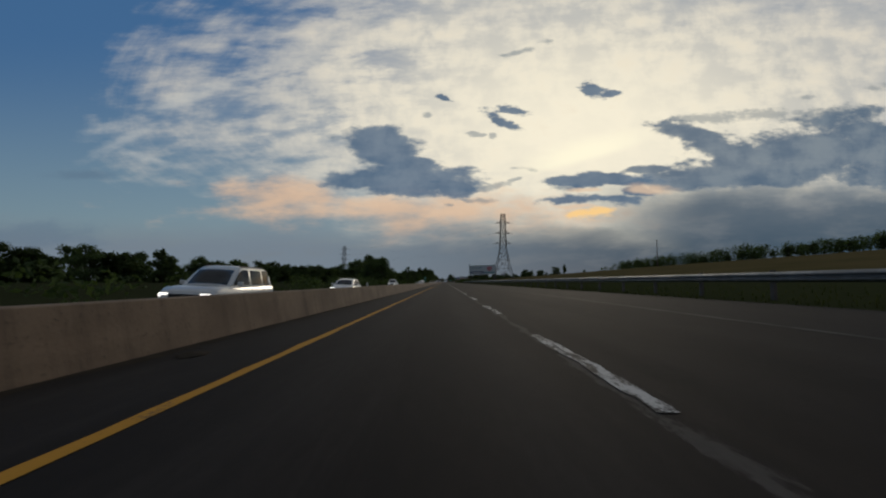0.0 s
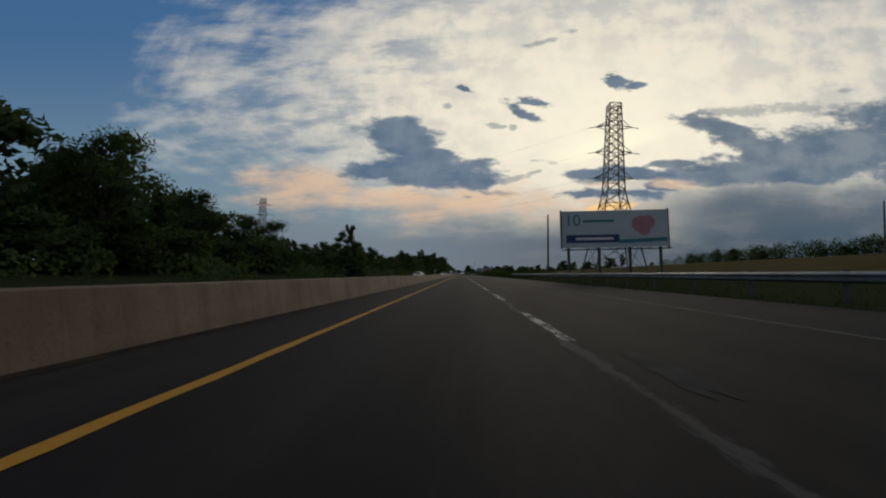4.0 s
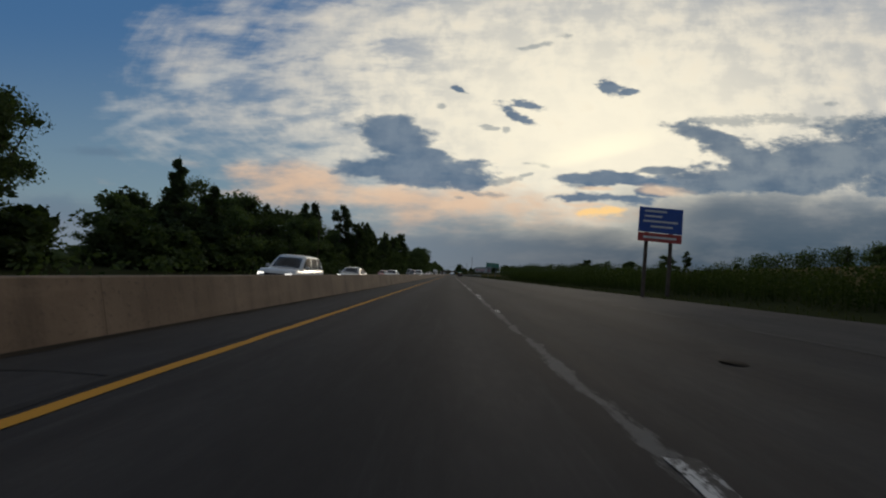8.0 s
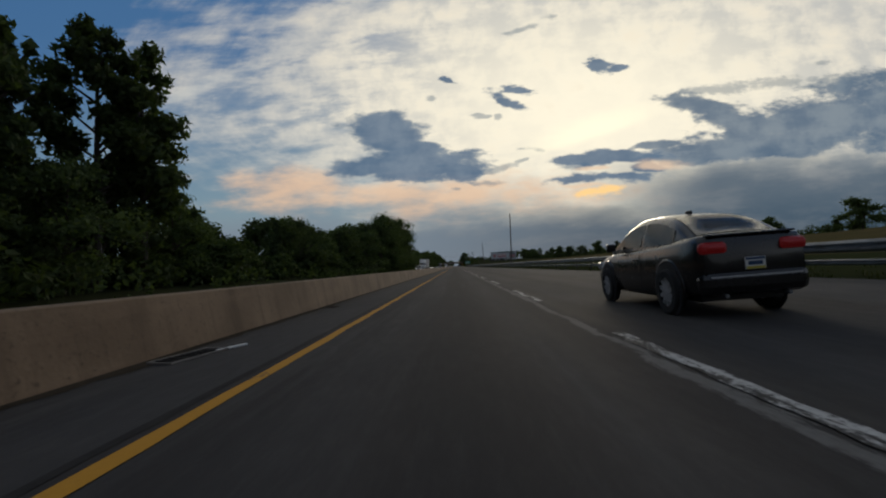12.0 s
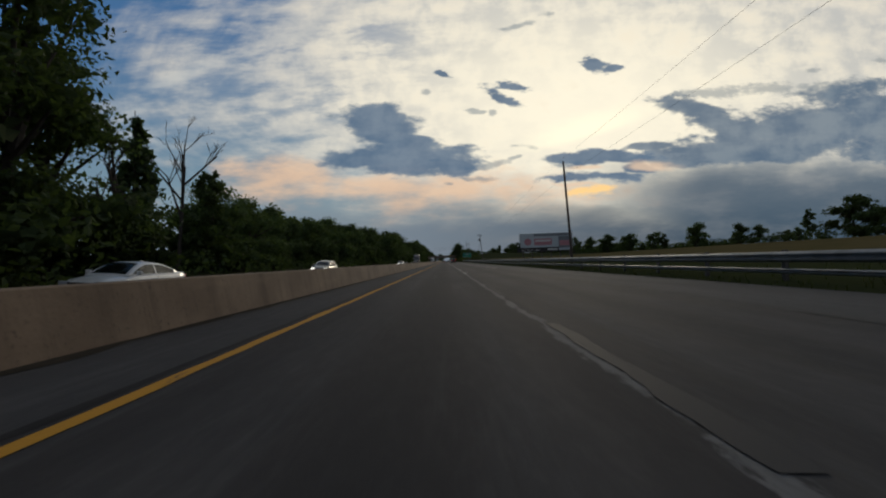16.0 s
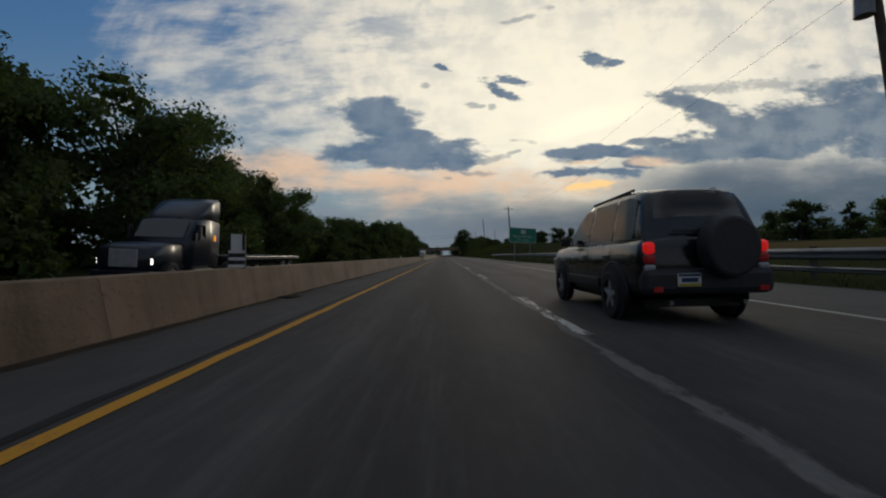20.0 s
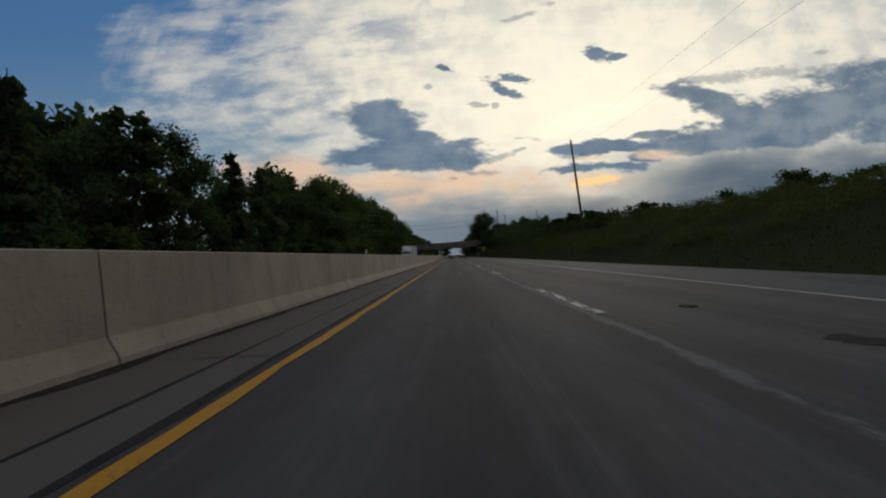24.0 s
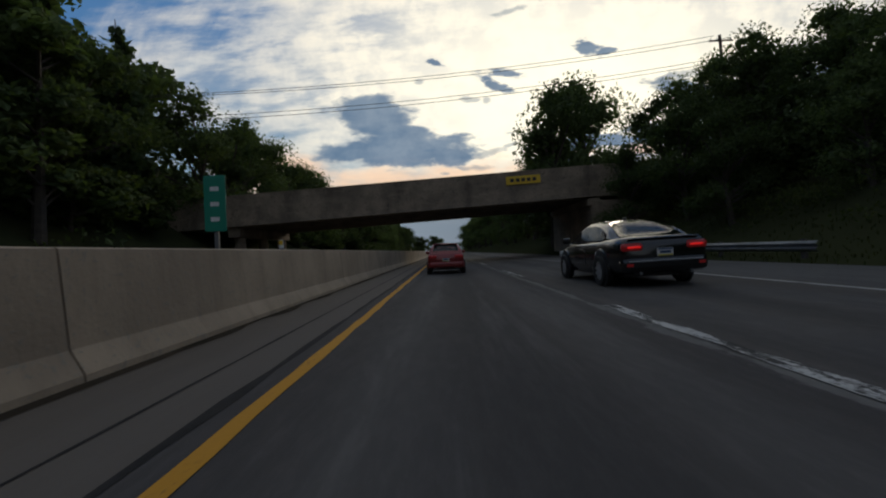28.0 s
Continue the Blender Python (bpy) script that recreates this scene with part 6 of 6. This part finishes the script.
    for s in (-1, 1):
        if tall:
            put(part("tail_lamp", box(s * (W2 * 0.93 - 0.075), 0.02, rear_z + 0.06, 0.15, 0.12, 0.15, bevel=0.045), BRAKE if brake else TAIL, e, "red tail lamp"))
            put(part("signal_lamp", box(s * (W2 * 0.93 - 0.075), 0.018, rear_z - 0.075, 0.15, 0.12, 0.11, bevel=0.035), TAIL, e, "dull red lower lamp"))
        else:
            put(part("tail_lamp", box(s * (W2 * 0.92 - 0.20), 0.045, rear_z + 0.01, 0.42, 0.16, 0.16, bevel=0.06), TAIL, e, "dark red tail lamp"))
            put(part("lamp_strip", box(s * (W2 * 0.90 - 0.20), -0.028, rear_z + 0.01, 0.26, 0.03, 0.045, bevel=0.012), BRAKE if brake else TAIL, e, "glowing lamp strip" if brake else ""))
        put(part("headlamp", box(s * W2 * 0.70, L - 0.10, bz * 0.72, 0.34, 0.16, 0.15, bevel=0.03), HEAD if lamps_on else LENS, e, "clear headlamp"))
        if kind in ("suv", "wagon"):
            put(part("reversing_lamp", box(s * (W2 * 0.93 - 0.075), 0.016, rear_z - 0.19, 0.15, 0.11, 0.10, bevel=0.03), LENS, e, "pale lower lamp"))
        if brake:
            put(part("reflector", box(s * W2 * 0.78, -0.092 if tall else -0.03, 0.47, 0.12, 0.02, 0.06), TAIL, e))
        put(part("exhaust" if s > 0 else "tow_eye", tube((s * W2 * 0.55, -0.03, 0.30), (s * W2 * 0.55, 0.25, 0.30), 0.03, 0.03, 8), STEEL, e))
    if plate:
        px, pz2 = (-0.30, 0.58) if spare else (0.0, 0.70)
        back = -0.10 if tall else -0.012
        put(part("number_plate", box(px, back, pz2, 0.31, 0.02, 0.155, bevel=0.004), SIGN_WHITE, e, "white number plate"))
        put(part("plate_bar", box(px, back - 0.012, pz2, 0.22, 0.006, 0.05), INK_BLUE, e))
        put(part("plate_band", box(px, back - 0.0115, pz2 - 0.058, 0.29, 0.005, 0.03), PLATE_YELLOW, e))
        put(part("plate_band", box(px, back - 0.0115, pz2 + 0.058, 0.29, 0.005, 0.03), INK_BLUE, e))
    if spare:
        bm = bmesh.new()
        bmesh.ops.create_cone(bm, cap_ends=True, segments=30, radius1=0.39, radius2=0.355, depth=0.22, matrix=pose(0.20, -0.17, 0.97, 90, 0, 0))
        bmesh.ops.bevel(bm, geom=[ed for ed in bm.edges if len(ed.link_faces) == 2 and ed.calc_face_angle() > 0.8], offset=0.04, segments=2, affect="EDGES", profile=0.5)
        put(part("spare_wheel_cover", bm, TRIM, e, "dark round spare wheel cover"))
        put(part("wiper", box(-0.2, 0.03, 1.17, 0.45, 0.02, 0.02), BLACK, e))
    if rails:
        for s in (-1, 1):
            put(part("roof_rail", tube((s * (wr - 0.06), y1 + 0.25, roof(y1 + 0.25) + 0.02), (s * (wr - 0.06), y2 - 0.25, roof(y2 - 0.25) + 0.03), 0.022, 0.022, 8), TRIM, e))
    if kind == "hatch":
        put(part("spoiler", box(0, y1 - 0.05, rz - 0.03, wr * 1.9, 0.28, 0.04, bevel=0.012), body_mat, e))
    if kind in ("sedan", "compact"):
        put(part("antenna", box(0, y1 + 0.25, roof(y1 + 0.25) + 0.045, 0.05, 0.16, 0.06, bevel=0.015), body_mat, e))
        put(part("chrome_strip", box(0, -0.028, 0.545, W2 * 1.6, 0.02, 0.022), ALLOY, e))
        put(part("boot_lip", box(0, 0.06, st[1][2] + 0.005, W2 * 1.55, 0.12, 0.03, bevel=0.012), body_mat, e))
    if kind == "pickup":
        put(part("bed_floor", box(0, 1.05, 1.235, 1.5, 1.7, 0.02), BLACK, e, "dark load bed"))
        put(part("tailgate_seam", box(0, -0.003, 0.9, 1.5, 0.012, 0.02), TRIM, e))
    return e


DARK_GREEN = paint("dark_metallic_green_paint", (0.005, 0.009, 0.010), 0.28, 0.1, 0.5)
NEAR_BLACK = paint("black_car_paint", (0.006, 0.007, 0.008), 0.25, 0.1, 0.6)
DARK_GREY = paint("dark_grey_car_paint", (0.009, 0.008, 0.0085), 0.28, 0.1, 0.5)
RED = paint("red_car_paint", (0.22, 0.014, 0.014), 0.30, 0.2, 0.9)
WHITE = paint("white_car_paint", (0.70, 0.69, 0.66), 0.3, 0.0, 0.8)
SILVER = paint("silver_car_paint", (0.45, 0.45, 0.44), 0.3, 0.6, 0.8)
GREY_CAR = paint("mid_grey_car_paint", (0.13, 0.13, 0.132), 0.34, 0.5, 0.8)
TAN = paint("tan_car_paint", (0.36, 0.32, 0.24), 0.32, 0.3, 0.8)
NAVY = paint("dark_blue_cab_paint", (0.008, 0.012, 0.024), 0.35, 0.1, 0.35)
CAR_RED = paint("bright_red_car_paint", (0.40, 0.04, 0.025), 0.3, 0.2, 0.9)


def lane_pose(x, y, back=False):
    """A pose on the carriageway; back: facing the other way."""
    z = road_z(x, y)
    slope = math.degrees(math.atan2(road_z(x + 0.7, y) - road_z(x - 0.7, y), 1.4))
    return pose(x, y, z, 0, -slope, 180 if back else 0)


# traffic on this side
suv = car("suv", "compact_suv", DARK_GREEN, "dark green compact SUV with a covered spare wheel, brake lamps lit", lane_pose(3.33, 770.9), True, False, True, True, 5, True)
suv.scale = (0.89, 1.0, 1.0)
car("sedan", "sedan_car", NEAR_BLACK, "black sedan with red tail lamps lit in the outer lane", lane_pose(3.62, 1034.9), True, False, False, False, 10, True, scale=0.97)
grey_car = car("compact", "compact_sedan", DARK_GREY, "dark grey compact sedan in the outer lane", lane_pose(3.88, 468.7), False, False, False, False, 10, True, scale=0.94)
grey_car.scale = (0.85, 0.96, 1.04)
car("hatch", "hatchback_car", RED, "dark red hatchback in the passing lane", lane_pose(-0.52, 1042.6), False, False, False, False, 5, True, scale=0.80)

# traffic on the opposite side
IN, OUT = -7.2, -10.9
car("wagon", "large_suv", WHITE, "large white SUV on the opposite carriageway, headlamps lit", lane_pose(IN, 14.2, True), False, True, False, True, 5, False, "opposite traffic", 0.86)
car("hatch", "hatchback_car", WHITE, "white hatchback on the opposite carriageway", lane_pose(IN, 32.0, True), False, True, group="opposite traffic", scale=0.88)
car("pickup", "pickup_truck", WHITE, "white crew cab pickup with a black grille", lane_pose(OUT, 91.8, True), False, True, group="opposite traffic", scale=0.88)
car("hatch", "hatchback_car", WHITE, "white hatchback on the opposite carriageway", lane_pose(IN, 131.0, True), False, False, group="opposite traffic", scale=0.88)
car("suv", "compact_suv", WHITE, "white compact SUV on the opposite carriageway", lane_pose(IN, 137.2, True), False, False, group="opposite traffic", scale=0.88)
car("sedan", "sedan_car", SILVER, "silver sedan on the opposite carriageway", lane_pose(IN, 227.4, True), False, False, group="opposite traffic", scale=0.88)
car("wagon", "large_suv", WHITE, "white SUV on the opposite carriageway, headlamps lit", lane_pose(IN, 327.8, True), False, True, group="opposite traffic", scale=0.88)
car("sedan", "sedan_car", SILVER, "silver sedan with headlamps lit", lane_pose(IN, 340.5, True), False, True, group="opposite traffic", scale=0.88)
car("sedan", "sedan_car", WHITE, "white sedan on the opposite carriageway", lane_pose(IN, 362.8, True), False, False, group="opposite traffic", scale=0.88)
car("hatch", "hatchback_car", CAR_RED, "bright red hatchback on the opposite carriageway", lane_pose(OUT, 379.0, True), False, False, group="opposite traffic", scale=0.88)
car("sedan", "sedan_car", WHITE, "white sedan with headlamps lit", lane_pose(IN, 445.4, True), False, True, group="opposite traffic", scale=0.88)
car("suv", "compact_suv", SILVER, "silver SUV with headlamps lit", lane_pose(IN, 459.0, True), False, True, group="opposite traffic", scale=0.88)
car("wagon", "boxy_suv", TAN, "boxy tan SUV with headlamps lit", lane_pose(OUT, 589.3, True), False, True, group="opposite traffic", scale=0.88)
car("sedan", "sedan_car", SILVER, "silver sedan with headlamps lit", lane_pose(OUT, 723.3, True), False, True, group="opposite traffic", scale=0.88)

car("wagon", "large_suv", GREY_CAR, "grey SUV with roof rails on the opposite carriageway", lane_pose(IN, 389.1, True), True, False, False, True, 5, False, "opposite traffic", 0.88)
car("pickup", "pickup_truck", WHITE, "white pickup on the opposite carriageway, headlamps lit", lane_pose(IN, 409.0, True), False, True, group="opposite traffic", scale=0.88)
car("sedan", "sedan_car", WHITE, "pale sedan on the opposite carriageway", lane_pose(OUT, 629.5, True), False, False, group="opposite traffic", scale=0.88)
car("hatch", "hatchback_car", TAN, "tan hatchback with headlamps lit", lane_pose(OUT, 654.0, True), False, True, group="opposite traffic", scale=0.88)


def truck(m, cab_mat, box_mat, label, trailer=12.5, sleeper=True):
    """A lorry: cab with bonnet, sleeper, chassis, wheels and box trailer; its front faces +y."""
    e = thing("semi_truck", m, label, "truck", "opposite trucks")
    part("bonnet", loft([(1.6, 0.75, 1.75, 1.05), (2.6, 0.7, 1.72, 1.02), (3.3, 0.65, 1.6, 0.98), (3.45, 0.7, 1.45, 0.9)], hull_ring), cab_mat, e, "", True)
    part("cab", loft([(-0.6, 0.7, 2.75, 1.15), (0.2, 0.7, 2.8, 1.17), (1.15, 0.7, 2.7, 1.14), (1.7, 0.8, 1.9, 1.08)], hull_ring), cab_mat, e, "", True)
    part("roof_fairing", loft([(-0.6, 2.6, 3.7, 1.12), (0.1, 2.6, 3.5, 1.1), (0.9, 2.6, 2.95, 1.0), (1.1, 2.6, 2.75, 0.9)], hull_ring), cab_mat, e, "", True)
    part("windscreen", quad([(0.95, 1.68, 1.95), (-0.95, 1.68, 1.95), (-0.92, 1.25, 2.62), (0.92, 1.25, 2.62)], 0.01, (0, 0.8, 0.5)), GLASS, e, "dark windscreen")
    for s in (-1, 1):
        part("side_window", quad([(s * 1.15, 0.5, 1.85), (s * 1.12, 1.35, 1.85), (s * 1.11, 1.15, 2.5), (s * 1.14, 0.5, 2.5)], 0.01, (s, 0, 0)), GLASS, e)
        part("headlamp", box(s * 0.80, 3.32, 1.05, 0.32, 0.18, 0.22, bevel=0.03), HEAD, e, "lit headlamp")
        part("marker_lamp", box(s * 1.16, -0.2, 2.0, 0.04, 0.10, 0.22), AMBER, e)
        part("mirror", box(s * 1.38, 1.3, 2.15, 0.10, 0.18, 0.55, bevel=0.03), TRIM, e)
        part("step", box(s * 1.0, 0.6, 0.55, 0.4, 1.4, 0.35, bevel=0.04), STEEL, e)
    part("grille", box(0, 3.44, 1.15, 1.0, 0.05, 0.62, bevel=0.02), ALLOY, e)
    part("bumper", box(0, 3.45, 0.55, 2.1, 0.25, 0.34, bevel=0.05), cab_mat, e)
    part("chassis", box(0, -3.0 - trailer / 4, 0.85, 0.9, trailer * 0.95, 0.25), TRIM, e)
    part("trailer", box(0, -1.1 - trailer / 2, 2.55, 2.55, trailer, 2.8, bevel=0.03), box_mat, e)
    for k in range(int(trailer / 1.2)):
        for s in (-1, 1):
            part("rib", box(s * 1.283, -1.5 - k * 1.2, 2.55, 0.016, 0.05, 2.7), box_mat, e)
    part("skirt", box(0, -1.1 - trailer / 2, 1.1, 2.5, trailer - 0.4, 0.06), TRIM, e)
    tyre, rim = WHEELS[1]
    for y in (2.55, -1.6, -2.8, -trailer + 0.9, -trailer - 0.3):
        for s in (-1, 1):
            w = thing("wheel", None)
            w.parent = e
            w.location = (s * 1.05, y, 0.50)
            shared("tyre", tyre, w)
            shared("rim", rim, w)
    return e


WHITE_BOX = paint("white_trailer_panel", (0.62, 0.62, 0.61), 0.45, 0.0, 0.2)
GREY_BOX = paint("grey_flatbed_panel", (0.05, 0.052, 0.056), 0.5, 0.2, 0.2)
truck(lane_pose(OUT, 606.0, True), WHITE, WHITE_BOX, "white semi truck with a white box trailer, headlamps lit")
truck(lane_pose(OUT, 983.8, True), WHITE, WHITE_BOX, "white semi truck with a long white box trailer")


def cab_only(m):
    """A lorry without a box: cab and bare flat bed."""
    e = truck(m, NAVY, GREY_BOX, "dark blue semi truck pulling an empty flat bed", 9.0)
    for o in list(e.children):
        if o.name.startswith(("trailer", "rib", "skirt")):
            bpy.data.objects.remove(o)
    part("flat_bed", box(0, -6.2, 1.15, 2.5, 9.0, 0.18, bevel=0.03), GREY_BOX, e)
    return e


cab_only(lane_pose(OUT, 781.6, True))

# ---- small things on the road ----
def rubble(x, y, size, mat, label, name, seed):
    """A flat torn scrap on the asphalt."""
    rng = np.random.default_rng(seed)
    bm = bmesh.new()
    bmesh.ops.create_icosphere(bm, subdivisions=2, radius=size)
    for v in bm.verts:
        v.co.x *= 1 + 0.5 * rng.random()
        v.co.y *= 1.4 + 0.6 * rng.random()
        v.co.z *= 0.16 * (0.4 + rng.random())
    ob = part(name, bm, mat)
    ob.location = (x, y, road_z(x, y) + size * 0.06)
    return tagged(ob, label, "debris", "road debris")


for k, (x, y) in enumerate(((-2.85, 5.2), (-2.7, 82.0), (-2.9, 346.0), (-2.75, 378.5), (-2.9, 393.0), (-3.0, 428.2), (-3.1, 471.0), (-2.9, 580.5), (-3.15, 772.6), (-3.0, 800.4))):
    rubble(x, y, 0.13 + 0.03 * (k % 3), TAR if k % 2 else SOIL, "flat scrap of tyre rubber on the shoulder", "tyre_scrap", k)
for k, (x, y) in enumerate(((2.6, 121.4), (3.2, 889.0), (2.4, 350.6), (3.6, 312.0), (3.9, 233.5))):
    rubble(x, y, 0.10, SOIL if k % 2 else TAR, "small torn scrap lying on the lane", "road_scrap", 40 + k)


def drain_inlet(x, y, turn):
    """A slotted gutter drain: pale frame bars round dark iron slats."""
    e = thing("drain_inlet", pose(x, y, road_z(x, y), 0, 0, turn), "dark iron drain inlet with pale worn edges in the shoulder", "drain")
    e.scale = (0.72, 0.75, 1.0)
    part("pit", box(0, 0, 0.004, 0.36, 1.0, 0.008), BLACK, e, "dark pit below the slats")
    for s in (-1, 1):
        part("frame_bar", box(s * 0.195, 0, 0.012, 0.03, 1.06, 0.024, bevel=0.004), DRAIN_RIM, e, "pale worn frame bar")
        part("end_bar", box(0, s * 0.515, 0.012, 0.36, 0.03, 0.022, bevel=0.004), DRAIN_RIM, e)
    for k in range(9):
        part("slat", box(0, -0.40 + k * 0.10, 0.013, 0.355, 0.028, 0.010), TAR, e)


DRAIN_RIM = material("worn_drain_rim", (0.22, 0.20, 0.18), (0.14, 0.13, 0.12), 0.8, 4.0, 40.0, 0.1, 0.0, 0.15)
drain_inlet(-2.92, 387.55, -14)
drain_inlet(-3.02, 465.4, -12)
strip = part("plastic_strip", box(0, 0, 0.012, 0.05, 0.42, 0.02, pose(0, 0, 0, 0, 0, -20), 0.005), SIGN_WHITE)
strip.location = (-2.80, 465.85, road_z(-2.80, 465.85))
tagged(strip, "broken white plastic strip lying on the shoulder", "debris", "road debris")


def stain(x, y, w, l, mat, seed, name, label):
    """A patched or cracked spot: an irregular flat shape on the asphalt."""
    rng = np.random.default_rng(seed)
    n = 22
    v = []
    for k in range(n):
        a = 6.2832 * k / n
        r = 0.7 + 0.5 * rng.random()
        px, py = x + math.cos(a) * w * r, y + math.sin(a) * l * r
        v.append((px, py, road_z(px, py) + 0.005))
    ob = new(name, mesh_from(name, v, [tuple(range(n))], mat))
    return tagged(ob, label, "road patch", kind="structure")


for k, (x, y, w, l) in enumerate(((3.3, 886.4, 0.22, 0.25), (0.4, 98.5, 1.4, 1.6), (2.4, 100.2, 0.7, 1.2), (2.2, 257.0, 0.25, 1.6), (2.1, 419.0, 0.3, 0.9), (3.5, 676.5, 0.9, 1.6), (2.2, 158.0, 0.2, 1.1))):
    stain(x, y, w, l, PATCH, k, "road_patch", "dark worn patch in the asphalt")


# taller trees beside the gap in the woods
plant("cone", -24.0, 344.0, 10.6, 1.0)
plant("grove", -25.0, 348.0, 9.0, 0.9)
plant("grove", -25.0, 329.5, 10.0, 0.85)
